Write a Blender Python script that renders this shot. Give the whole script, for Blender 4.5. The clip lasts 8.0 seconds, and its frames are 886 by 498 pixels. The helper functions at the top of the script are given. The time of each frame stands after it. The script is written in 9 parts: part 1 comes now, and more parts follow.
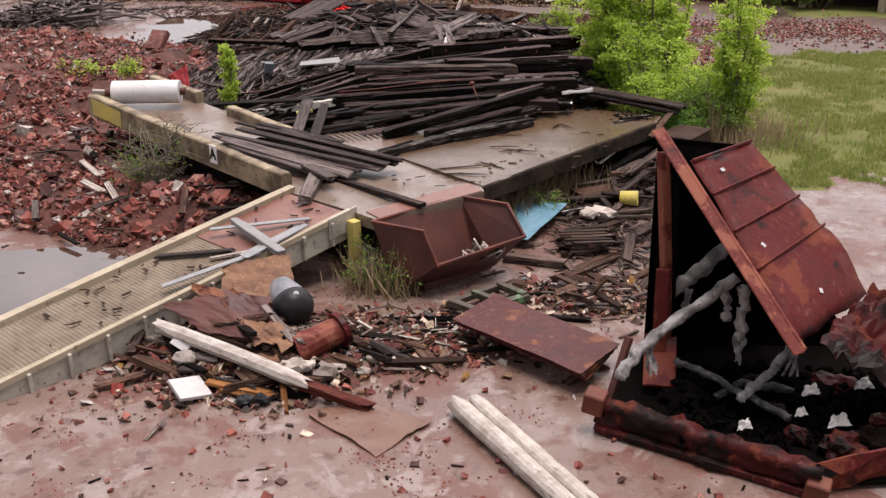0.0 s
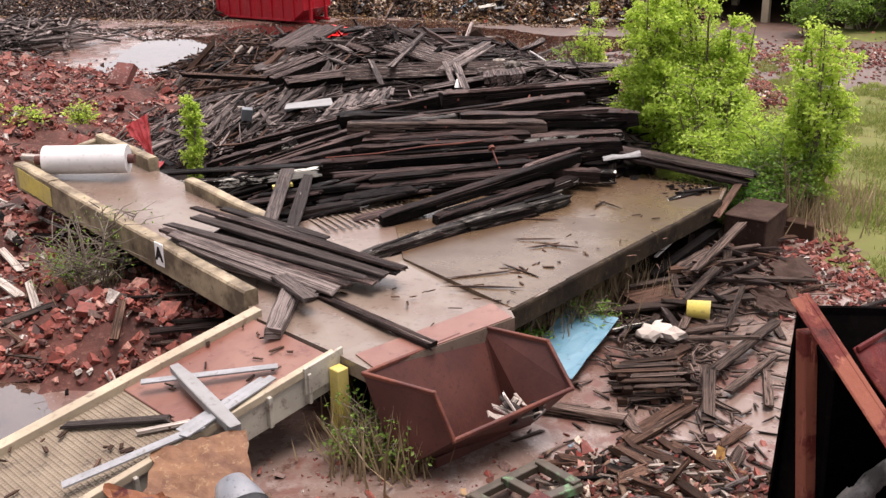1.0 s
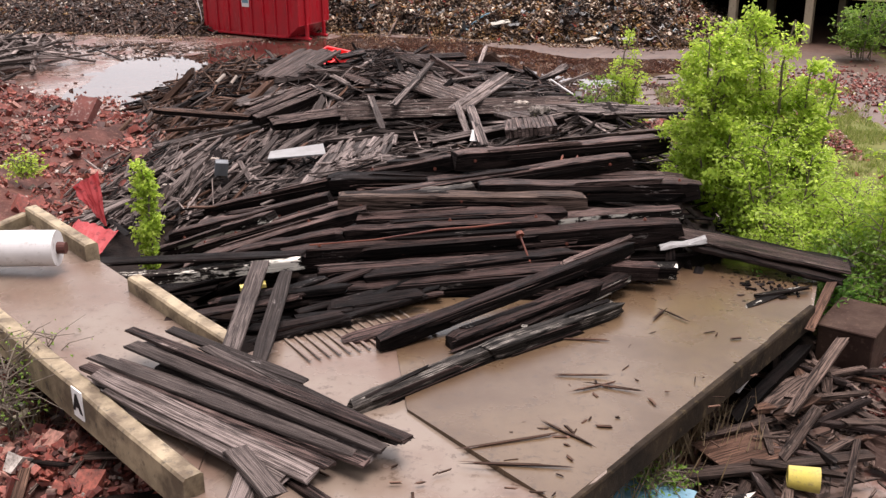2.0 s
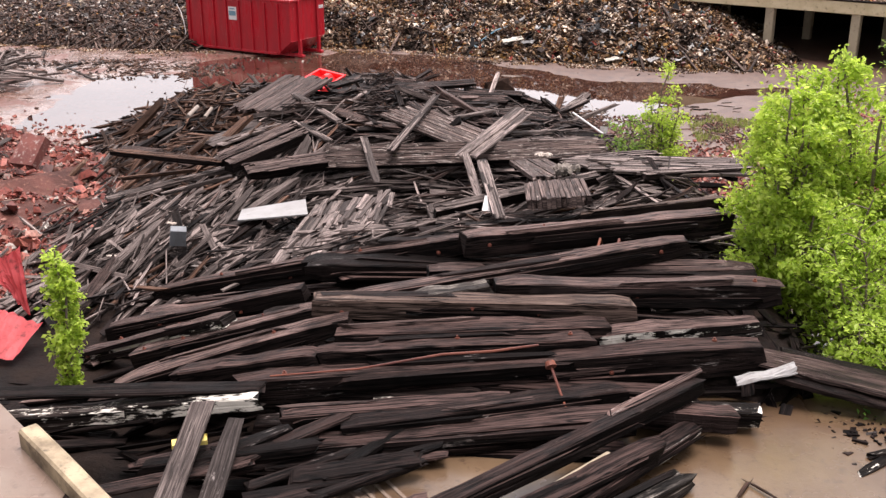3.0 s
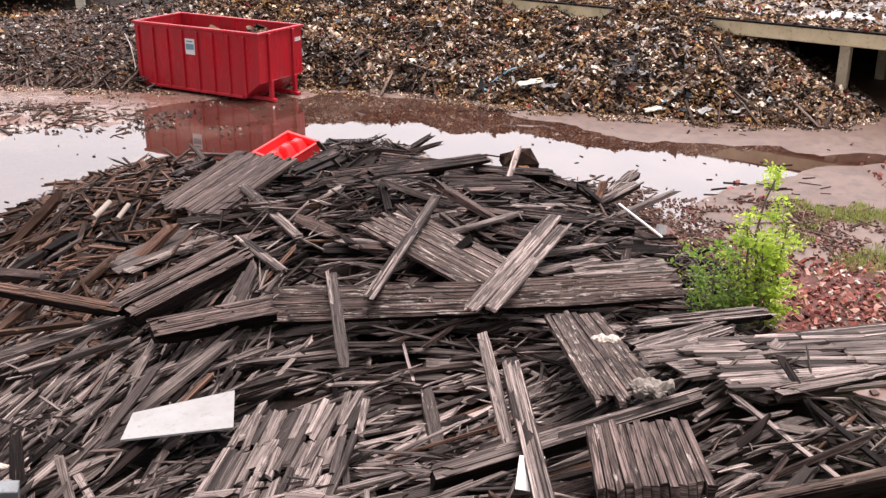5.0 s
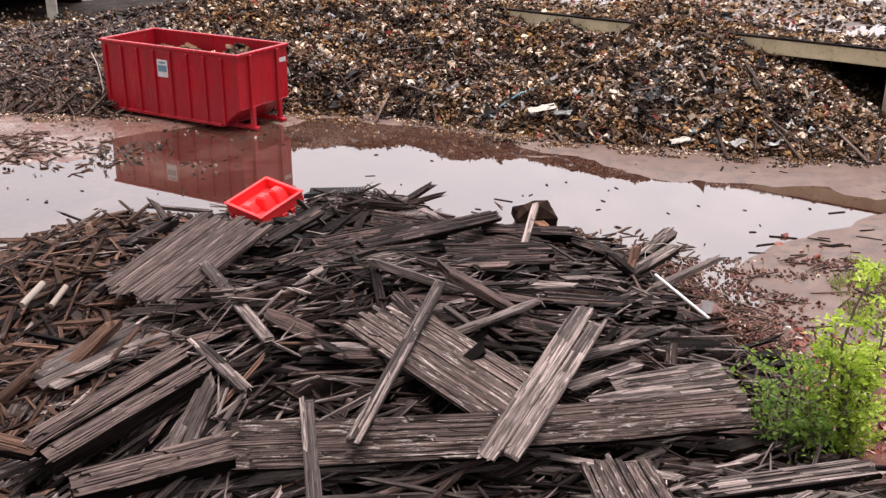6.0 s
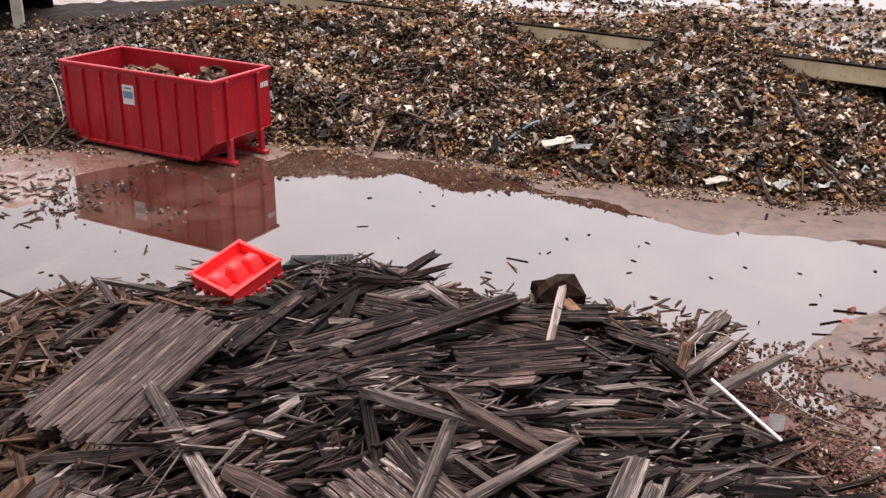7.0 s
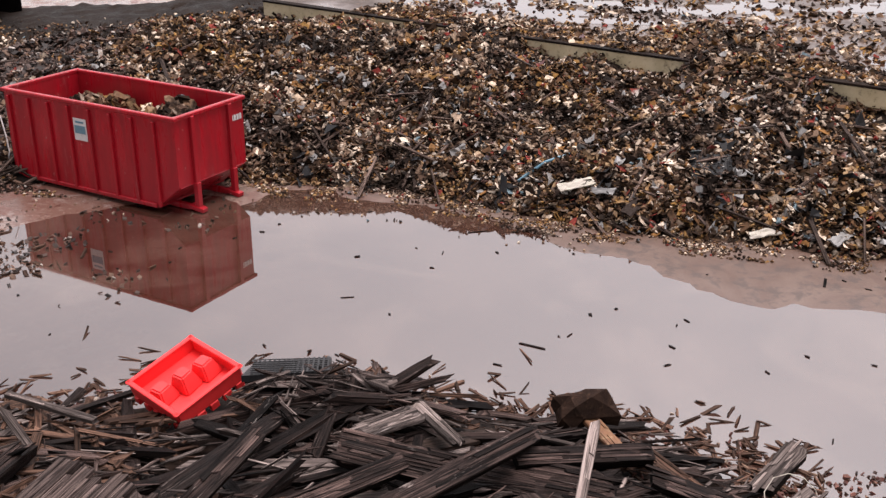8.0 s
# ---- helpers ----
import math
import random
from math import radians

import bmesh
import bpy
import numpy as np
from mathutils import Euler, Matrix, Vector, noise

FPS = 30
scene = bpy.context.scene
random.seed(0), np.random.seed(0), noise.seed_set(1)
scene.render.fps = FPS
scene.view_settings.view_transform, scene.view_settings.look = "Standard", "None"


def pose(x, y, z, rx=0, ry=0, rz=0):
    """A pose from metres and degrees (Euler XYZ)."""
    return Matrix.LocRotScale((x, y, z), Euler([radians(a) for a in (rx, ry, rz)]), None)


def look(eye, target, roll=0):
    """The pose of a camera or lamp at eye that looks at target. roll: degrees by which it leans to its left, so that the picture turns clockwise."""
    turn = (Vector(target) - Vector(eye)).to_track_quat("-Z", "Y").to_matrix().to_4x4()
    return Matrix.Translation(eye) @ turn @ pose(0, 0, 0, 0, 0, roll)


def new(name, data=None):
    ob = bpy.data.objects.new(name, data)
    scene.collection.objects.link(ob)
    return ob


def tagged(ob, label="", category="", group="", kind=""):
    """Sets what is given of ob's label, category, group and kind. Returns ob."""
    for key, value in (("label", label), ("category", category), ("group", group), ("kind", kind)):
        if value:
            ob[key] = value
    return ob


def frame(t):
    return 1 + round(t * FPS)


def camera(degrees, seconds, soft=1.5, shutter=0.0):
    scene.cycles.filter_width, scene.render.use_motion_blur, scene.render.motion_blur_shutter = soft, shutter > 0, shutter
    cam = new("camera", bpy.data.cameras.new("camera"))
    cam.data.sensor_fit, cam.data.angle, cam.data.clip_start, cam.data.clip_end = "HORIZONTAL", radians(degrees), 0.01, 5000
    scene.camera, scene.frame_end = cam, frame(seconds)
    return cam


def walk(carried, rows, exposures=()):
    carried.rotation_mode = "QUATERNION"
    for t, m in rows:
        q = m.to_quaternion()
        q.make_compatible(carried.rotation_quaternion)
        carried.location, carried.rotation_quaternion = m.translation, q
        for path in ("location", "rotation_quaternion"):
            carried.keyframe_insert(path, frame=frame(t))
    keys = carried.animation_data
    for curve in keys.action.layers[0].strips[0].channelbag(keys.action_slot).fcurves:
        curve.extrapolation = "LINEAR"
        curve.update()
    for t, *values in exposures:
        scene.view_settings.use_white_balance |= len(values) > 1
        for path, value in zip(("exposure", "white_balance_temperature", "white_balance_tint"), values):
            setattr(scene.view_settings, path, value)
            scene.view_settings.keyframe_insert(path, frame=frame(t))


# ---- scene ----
cam = camera(46.1, 8.0, 1.4)
PATH = [
    (0, (1.919, -4.049, 7.758), (1.763, -2.184, 7.053), -0.8),
    (0.5, (1.59, -1.032, 7.813), (1.429, 0.834, 7.111), -0.8),
    (1, (1.25, 1.744, 7.922), (1.089, 3.61, 7.219), -0.8),
    (1.5, (0.916, 4.305, 8.02), (0.753, 6.17, 7.316), -0.7),
    (3, (0.209, 11.51, 8.145), (0.034, 13.372, 7.437), -0.1),
    (3.5, (-0.004, 13.722, 8.136), (-0.18, 15.584, 7.429), -0.0),
    (4, (-0.205, 15.877, 8.166), (-0.381, 17.739, 7.458), 0.0),
    (4.5, (-0.438, 17.979, 8.201), (-0.614, 19.841, 7.492), 0.3),
    (6, (-1.138, 24.126, 8.511), (-1.309, 25.982, 7.784), 0.3),
    (6.5, (-1.459, 26.157, 8.625), (-1.625, 28.01, 7.89), 0.4),
    (7, (-1.713, 28.219, 8.746), (-1.875, 30.068, 8.0), 0.4),
    (7.5, (-1.947, 30.305, 8.855), (-2.106, 32.149, 8.098), 0.5),
    (8, (-2.04, 32.501, 8.991), (-2.206, 34.338, 8.216), 0.3),
]
KELVIN, TINT = 6600, 18
EXPOSURES = ((0, 1.18), (0.5, 1.44), (1.0, 1.58), (1.5, 1.54), (3.0, 1.82), (4.0, 2.06), (4.5, 2.02), (6.5, 1.62), (7.5, 1.5), (8, 1.36))
walk(cam, [(t, look(eye, target, roll)) for t, eye, target, roll in PATH], [(t, stops, KELVIN, TINT) for t, stops in EXPOSURES])

# ---- light ----
SUN_UP, SUN_TURN = radians(60), radians(15)
world = bpy.data.worlds.new("world")
scene.world = world
world.use_nodes = True
wt = world.node_tree
sky = wt.nodes.new("ShaderNodeTexSky")
sky.sky_type, sky.sun_disc = "NISHITA", False
sky.sun_elevation, sky.sun_rotation = SUN_UP, SUN_TURN
sky.air_density, sky.dust_density, sky.ozone_density = 1.0, 3.0, 0.6
cloud = wt.nodes.new("ShaderNodeHueSaturation")
cloud.inputs["Saturation"].default_value = 0.12
wt.links.new(sky.outputs["Color"], cloud.inputs["Color"])
wt.links.new(cloud.outputs["Color"], wt.nodes["Background"].inputs["Color"])
wt.nodes["Background"].inputs["Strength"].default_value = 0.093
sun = new("sun", bpy.data.lights.new("sun", "SUN"))
sun.data.energy, sun.data.angle, sun.data.color = 1.85, radians(32), (1.0, 0.95, 0.92)
sun.matrix_world = look((math.sin(SUN_TURN) * 40 * math.cos(SUN_UP), math.cos(SUN_TURN) * 40 * math.cos(SUN_UP), 40 * math.sin(SUN_UP)), (0, 20, 0))


# ---- materials ----
def grey(v):
    return (v, v, v)


class Nodes:
    """A material's node tree, with short ways to add nodes."""

    def __init__(self, name):
        self.mat = bpy.data.materials.new(name)
        self.mat.use_nodes = True
        self.t = self.mat.node_tree
        self.bsdf = self.t.nodes["Principled BSDF"]

    def put(self, socket, value):
        if isinstance(value, bpy.types.NodeSocket):
            self.t.links.new(value, socket)
        elif isinstance(value, (tuple, list)) and len(value) == 3 and socket.type == "RGBA":
            socket.default_value = (*value, 1)
        else:
            socket.default_value = value

    def add(self, kind, **values):
        node = self.t.nodes.new(kind)
        for key, value in values.items():
            self.put(node.inputs[key.replace("_", " ")], value)
        return node

    def coords(self, which="Object", scale=(1, 1, 1)):
        c = self.t.nodes.new("ShaderNodeTexCoord")
        m = self.add("ShaderNodeMapping", Scale=scale)
        self.t.links.new(c.outputs[which], m.inputs["Vector"])
        return m.outputs["Vector"]

    def noise(self, vec, scale, detail=4.0, rough=0.6):
        n = self.add("ShaderNodeTexNoise", Vector=vec, Scale=scale, Detail=detail, Roughness=rough)
        return n.outputs["Fac"]

    def ramp(self, fac, stops, constant=False):
        n = self.t.nodes.new("ShaderNodeValToRGB")
        r = n.color_ramp
        if constant:
            r.interpolation = "CONSTANT"
        r.elements.remove(r.elements[1])
        for k, (p, c) in enumerate(stops):
            e = r.elements[0] if k == 0 else r.elements.new(p)
            e.position = p
            e.color = (*(c if isinstance(c, tuple) else grey(c)), 1)
        self.put(n.inputs["Fac"], fac)
        return n.outputs["Color"]

    def mix(self, fac, a, b, blend="MIX"):
        n = self.t.nodes.new("ShaderNodeMix")
        n.data_type, n.blend_type = "RGBA", blend
        self.put(n.inputs[0], fac)
        self.put(n.inputs[6], a)
        self.put(n.inputs[7], b)
        return n.outputs[2]

    def rand(self):
        """A number that differs from object to object and from island to island."""
        a = self.t.nodes.new("ShaderNodeObjectInfo").outputs["Random"]
        b = self.t.nodes.new("ShaderNodeNewGeometry").outputs["Random Per Island"]
        s = self.t.nodes.new("ShaderNodeMath")
        s.operation = "ADD"
        self.put(s.inputs[0], a)
        self.put(s.inputs[1], b)
        f = self.t.nodes.new("ShaderNodeMath")
        f.operation = "FRACT"
        self.put(f.inputs[0], s.outputs[0])
        return f.outputs[0]

    def bump(self, height, strength=0.4, distance=0.02):
        n = self.add("ShaderNodeBump", Height=height, Strength=strength, Distance=distance)
        self.put(self.bsdf.inputs["Normal"], n.outputs["Normal"])

    def done(self, color, rough=0.6, metal=0.0, spec=0.5):
        self.put(self.bsdf.inputs["Base Color"], color)
        self.put(self.bsdf.inputs["Roughness"], rough)
        self.put(self.bsdf.inputs["Metallic"], metal)
        self.put(self.bsdf.inputs["Specular IOR Level"], spec)
        return self.mat


def mottled(name, a, b, c, scale=1.5, fine=18.0, rough=(0.35, 0.7), bump=0.3, metal=0.0, where="Object", dist=0.02, spec=0.4):
    """A surface of three colours: b in large patches on a, c in small worn spots."""
    n = Nodes(name)
    v = n.coords(where)
    big, small = n.noise(v, scale, 5), n.noise(v, fine, 6, 0.7)
    col = n.mix(n.ramp(big, [(0.4, 0.0), (0.62, 1.0)]), a, b)
    col = n.mix(n.ramp(small, [(0.55, 0.0), (0.72, 1.0)]), col, c)
    n.bump(small, bump, dist)
    return n.done(col, n.ramp(big, [(0.3, rough[0]), (0.7, rough[1])]), metal, spec)


def wood(name, dark, light, ash, ash_at=0.6, rough=(0.35, 0.75), bump=0.7, vary=(0.35, 0.75, 1.15, 1.6), flaked=0.0, spec=0.06, crack=0.97, streak=0.9, peel=0.6):
    """Weathered wood with its grain along u; the boards differ one from another."""
    n = Nodes(name)
    c = n.t.nodes.new("ShaderNodeTexCoord").outputs["UV"]
    r = n.rand()
    shift = n.add("ShaderNodeCombineXYZ", X=r, Y=r)
    far = n.t.nodes.new("ShaderNodeVectorMath")
    far.operation = "SCALE"
    n.put(far.inputs[0], shift.outputs[0])
    far.inputs["Scale"].default_value = 37.0
    add = n.t.nodes.new("ShaderNodeVectorMath")
    add.operation = "ADD"
    n.put(add.inputs[0], c)
    n.put(add.inputs[1], far.outputs[0])

    def field(u, v, detail=4, rough_=0.62):
        return n.noise(n.add("ShaderNodeMapping", Vector=add.outputs[0], Scale=(u, v, 1)).outputs[0], 1.0, detail, rough_)

    grain, split, patch, fleck = field(0.45, 44, 5, 0.7), field(0.45, 10, 3), field(1.7, 3.4), field(5, 22, 5, 0.75)
    col = n.mix(n.ramp(grain, [(0.36, 0.0), (0.6, 1.0)]), dark, light)
    col = n.mix(n.ramp(patch, [(0.36, 0.6), (0.52, 0.0)]), col, dark)
    tone = n.ramp(r, [(0.0, vary[0]), (0.4, vary[1]), (0.8, vary[2]), (1.0, vary[3])])
    col = n.mix(1.0, col, tone, "MULTIPLY")
    # bleached streaks
    both = n.t.nodes.new("ShaderNodeMath")
    both.operation = "MULTIPLY"
    n.put(both.inputs[0], n.ramp(grain, [(ash_at - 0.02, 0.0), (ash_at + 0.05, streak)]))
    n.put(both.inputs[1], n.ramp(patch, [(0.5, 0.08), (0.62, 0.9)]))
    col = n.mix(both.outputs[0], col, ash)
    # long black splits
    col = n.mix(n.ramp(split, [(0.455, 0.0), (0.485, crack), (0.5, crack), (0.525, 0.0)]), col, tuple(x * 0.15 for x in dark))
    col = n.mix(n.ramp(split, [(0.28, crack * 0.93), (0.34, 0.0)]), col, tuple(x * 0.2 for x in dark))
    # fine checks along the grain
    check = field(0.22, 19, 3, 0.55)
    col = n.mix(n.ramp(check, [(0.478, 0.0), (0.494, 0.85), (0.506, 0.85), (0.522, 0.0)]), col, tuple(x * 0.25 for x in dark))
    # peeling remains of lime and paint
    flake = n.t.nodes.new("ShaderNodeMath")
    flake.operation = "MULTIPLY"
    n.put(flake.inputs[0], n.ramp(field(2.2, 17, 6, 0.8), [(0.55, 0.0), (0.6, 0.62)]))
    n.put(flake.inputs[1], n.ramp(field(0.6, 1.5, 4, 0.7), [(peel, 0.0), (peel + 0.04, 1.0)]))
    col = n.mix(flake.outputs[0], col, ash)
    # specks of old paint and lime
    col = n.mix(n.ramp(fleck, [(0.665, 0.0), (0.72, 0.7)]), col, ash)
    if flaked:
        coat = n.mix(0.5, field(3.2, 12, 5, 0.75), field(0.55, 1.3, 2))
        col = n.mix(n.ramp(coat, [(0.55 - flaked, 0.0), (0.57 - flaked, 0.95)]), col, (0.6, 0.56, 0.49))
    n.bump(grain, bump, 0.02)
    return n.done(col, n.ramp(patch, [(0.3, rough[0]), (0.7, rough[1])]), 0.0, spec)


def burnt_steel(name, red, orange, black, orange_at=0.54, black_at=0.55, rough=(0.3, 0.65)):
    """Painted steel after a fire: red paint, blooms of orange rust, scorched areas, scratches."""
    n = Nodes(name)
    v = n.coords()
    big, mid, small = n.noise(v, 0.9, 6, 0.65), n.noise(v, 1.5, 6, 0.62), n.noise(v, 14.0, 6, 0.7)
    stretched = n.noise(n.coords("Object", (3, 3, 0.5)), 3.0, 5, 0.7)
    col = n.mix(n.ramp(small, [(0.4, 0.4), (0.6, 0.0)]), red, tuple(x * 0.45 for x in red))
    col = n.mix(n.ramp(mid, [(orange_at, 0.0), (orange_at + 0.05, 0.9)]), col, orange)
    col = n.mix(n.ramp(stretched, [(0.6, 0.0), (0.66, 0.5)]), col, tuple(min(1, x * 1.5 + 0.02) for x in orange))
    col = n.mix(n.ramp(big, [(black_at, 0.0), (black_at + 0.07, 0.95)]), col, black)
    col = n.mix(n.ramp(mid, [(0.32, 0.9), (0.4, 0.0)]), col, black)
    n.bump(n.mix(0.5, mid, small), 0.6, 0.04)
    return n.done(col, n.ramp(mid, [(0.35, rough[0]), (0.65, rough[1])]), 0.0, 0.12)


def mixed_bits(name, stops, rough=0.6, bump=0.4):
    """Loose fragments, each of one of several colours."""
    n = Nodes(name)
    v = n.coords("Object")
    r = n.rand()
    col = n.ramp(r, stops, True)
    small = n.noise(v, 14.0, 5, 0.7)
    col = n.mix(n.ramp(small, [(0.35, 0.7), (0.6, 0.0)]), col, (0.03, 0.022, 0.018))
    n.bump(small, bump, 0.02)
    return n.done(col, rough, 0.0, 0.25)


M_GROUND = Nodes("wet_yard")
_v = M_GROUND.coords()
_a, _b, _c = M_GROUND.noise(_v, 0.16, 5, 0.6), M_GROUND.noise(_v, 0.75, 7, 0.68), M_GROUND.noise(_v, 9.0, 6, 0.75)
_d = M_GROUND.add("ShaderNodeTexNoise", Vector=_v, Scale=0.55, Detail=8.0, Roughness=0.66, Distortion=1.2).outputs["Fac"]
_w = M_GROUND.add("ShaderNodeTexNoise", Vector=_v, Scale=0.3, Detail=8.0, Roughness=0.7, Distortion=0.7).outputs["Fac"]
_g, _h = M_GROUND.noise(_v, 2.6, 7, 0.72), M_GROUND.noise(_v, 34.0, 4, 0.7)
# wet concrete, red mud washed over it, pale drying silt
_col = M_GROUND.mix(M_GROUND.ramp(_a, [(0.42, 0.0), (0.58, 1.0)]), (0.17, 0.117, 0.095), (0.125, 0.07, 0.054))
_col = M_GROUND.mix(M_GROUND.ramp(_b, [(0.52, 0.0), (0.57, 0.9)]), _col, (0.112, 0.044, 0.031))
_col = M_GROUND.mix(M_GROUND.ramp(_b, [(0.36, 0.7), (0.41, 0.0)]), _col, (0.205, 0.155, 0.135))
_col = M_GROUND.mix(M_GROUND.ramp(_d, [(0.56, 0.0), (0.6, 0.75)]), _col, (0.235, 0.185, 0.165))
_col = M_GROUND.mix(M_GROUND.ramp(_w, [(0.54, 0.0), (0.6, 0.5)]), _col, (0.22, 0.17, 0.15))
_col = M_GROUND.mix(M_GROUND.ramp(_g, [(0.56, 0.0), (0.61, 0.8)]), _col, (0.08, 0.037, 0.027))
_col = M_GROUND.mix(M_GROUND.ramp(_g, [(0.37, 0.5), (0.42, 0.0)]), _col, (0.25, 0.205, 0.185))
_sep = M_GROUND.add("ShaderNodeSeparateXYZ", Vector=_v)
_bank = M_GROUND.t.nodes.new("ShaderNodeMath")
_bank.operation = "MULTIPLY"
for _k, (_axis, _lo, _hi) in enumerate((("Y", 33.0, 38.0), ("X", -11.0, -5.0))):
    M_GROUND.put(_bank.inputs[_k], M_GROUND.add("ShaderNodeMapRange", Value=_sep.outputs[_axis], From_Min=_lo, From_Max=_hi).outputs[0])
_bank = _bank.outputs[0]
_mud = M_GROUND.mix(M_GROUND.ramp(_d, [(0.4, 0.0), (0.6, 1.0)]), (0.07, 0.034, 0.021), (0.1, 0.06, 0.043))
_mud = M_GROUND.mix(M_GROUND.ramp(_g, [(0.5, 0.0), (0.6, 0.8)]), _mud, (0.036, 0.019, 0.013))
_col = M_GROUND.mix(_bank, _col, _mud)
_col = M_GROUND.mix(M_GROUND.ramp(_c, [(0.6, 0.0), (0.7, 0.75)]), _col, (0.06, 0.036, 0.028))
_col = M_GROUND.mix(M_GROUND.ramp(_h, [(0.62, 0.0), (0.69, 0.6)]), _col, (0.05, 0.03, 0.024))
M_GROUND.bump(M_GROUND.mix(0.5, _c, _h), 0.4, 0.015)
M_GROUND = M_GROUND.done(_col, M_GROUND.mix(_bank, M_GROUND.ramp(_b, [(0.38, 0.08), (0.5, 0.22), (0.58, 0.5)]), (0.5, 0.5, 0.5)))

M_WATER = Nodes("muddy_water")
_v = M_WATER.coords()
_a = M_WATER.noise(_v, 0.35, 3)
M_WATER.bump(M_WATER.noise(_v, 3.0, 2), 0.012, 0.02)
M_WATER.bsdf.inputs["IOR"].default_value = 2.65
M_WATER.bsdf.inputs["Alpha"].default_value = 0.94
# paler murky patches, painted in place of soft cloud reflections
_b = M_WATER.add("ShaderNodeTexNoise", Vector=_v, Scale=0.22, Detail=6.0, Roughness=0.6, Distortion=0.8).outputs["Fac"]
_col = M_WATER.mix(M_WATER.ramp(_a, [(0.4, 0.0), (0.65, 1.0)]), (0.034, 0.013, 0.0085), (0.05, 0.024, 0.017))
_col = M_WATER.mix(M_WATER.ramp(_b, [(0.5, 0.0), (0.68, 1.0)]), _col, (0.085, 0.052, 0.039))
M_WATER = M_WATER.done(_col, M_WATER.ramp(_b, [(0.5, 0.012), (0.7, 0.05)]))

M_DECK = mottled("wet_concrete", (0.172, 0.133, 0.104), (0.13, 0.084, 0.062), (0.075, 0.05, 0.036), 0.5, 7.0, (0.1, 0.4), 0.2)
M_TANDECK = mottled("ochre_stained_concrete", (0.105, 0.069, 0.04), (0.068, 0.04, 0.022), (0.045, 0.028, 0.018), 0.6, 7.0, (0.12, 0.4), 0.2)
M_RAIL = burnt_steel("orange_rust", (0.12, 0.026, 0.02), (0.21, 0.072, 0.046), (0.03, 0.012, 0.01), 0.47, 0.64, (0.45, 0.75))
M_WALL = mottled("stained_concrete", (0.31, 0.245, 0.155), (0.1, 0.072, 0.044), (0.04, 0.03, 0.022), 1.6, 7.0, (0.5, 0.8), 0.5)
M_CREAM = mottled("cream_paint", (0.36, 0.3, 0.21), (0.29, 0.235, 0.165), (0.14, 0.1, 0.07), 1.2, 8.0, (0.4, 0.7), 0.3)
M_YELLOW = mottled("yellow_paint", (0.56, 0.45, 0.1), (0.47, 0.38, 0.12), (0.26, 0.2, 0.1), 1.8, 10.0, (0.4, 0.7), 0.3)
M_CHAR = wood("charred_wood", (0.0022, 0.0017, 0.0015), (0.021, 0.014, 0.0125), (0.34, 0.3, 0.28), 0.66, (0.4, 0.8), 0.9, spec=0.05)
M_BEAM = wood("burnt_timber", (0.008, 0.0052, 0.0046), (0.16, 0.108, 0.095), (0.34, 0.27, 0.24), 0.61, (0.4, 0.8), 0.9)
M_TARRED = wood("tarred_timber", (0.005, 0.0033, 0.003), (0.085, 0.053, 0.046), (0.2, 0.16, 0.145), 0.65, (0.4, 0.8), 0.9)
M_GREY = wood("weathered_boards", (0.075, 0.057, 0.051), (0.275, 0.222, 0.202), (0.46, 0.4, 0.375), 0.63, (0.5, 0.85), 1.0, (0.12, 0.55, 1.0, 1.5), crack=0.7, streak=0.6)
M_DUSK = wood("smoke_dark_boards", (0.0065, 0.0041, 0.0036), (0.1, 0.067, 0.058), (0.42, 0.35, 0.32), 0.605, (0.4, 0.75), 1.0, (0.1, 0.45, 1.0, 1.8), crack=0.8, streak=0.8)
M_PANEL = wood("boarding_of_one_tone", (0.022, 0.015, 0.0135), (0.16, 0.117, 0.104), (0.4, 0.34, 0.315), 0.63, (0.45, 0.8), 1.0, (0.7, 0.92, 1.08, 1.25), crack=0.75, streak=0.5)
M_PEELED = wood("boarding_with_peeling_paint", (0.02, 0.0135, 0.0115), (0.16, 0.117, 0.103), (0.46, 0.4, 0.36), 0.62, (0.45, 0.8), 1.0, (0.6, 0.92, 1.08, 1.25), crack=0.8, streak=0.7, peel=0.47)
M_BROWN = wood("splintered_wood", (0.03, 0.016, 0.011), (0.135, 0.076, 0.053), (0.34, 0.24, 0.17), 0.64, (0.4, 0.8), 0.7, crack=0.7)
M_UMBER = wood("rotten_brown_boards", (0.028, 0.018, 0.014), (0.15, 0.105, 0.086), (0.3, 0.24, 0.2), 0.63, (0.45, 0.8), 0.8)
M_FLAKED = wood("flaking_white_paint_on_char", (0.003, 0.0025, 0.002), (0.02, 0.014, 0.012), (0.5, 0.46, 0.42), 0.6, (0.4, 0.8), 0.9, flaked=0.02)
M_CRACKED = wood("cracked_grey_char", (0.006, 0.005, 0.004), (0.06, 0.05, 0.044), (0.36, 0.32, 0.28), 0.5, (0.4, 0.8), 0.9)
M_LOG = wood("bleached_wood", (0.3, 0.245, 0.205), (0.5, 0.44, 0.39), (0.58, 0.53, 0.48), 0.58, (0.5, 0.8), 0.8, (0.9, 1.0, 1.05, 1.15), crack=0.45)
M_SPLIT = wood("whitewashed_split_wood", (0.11, 0.07, 0.052), (0.4, 0.345, 0.295), (0.6, 0.56, 0.5), 0.54, (0.5, 0.8), 1.0, (0.9, 1.0, 1.05, 1.1), crack=0.75, streak=0.9)
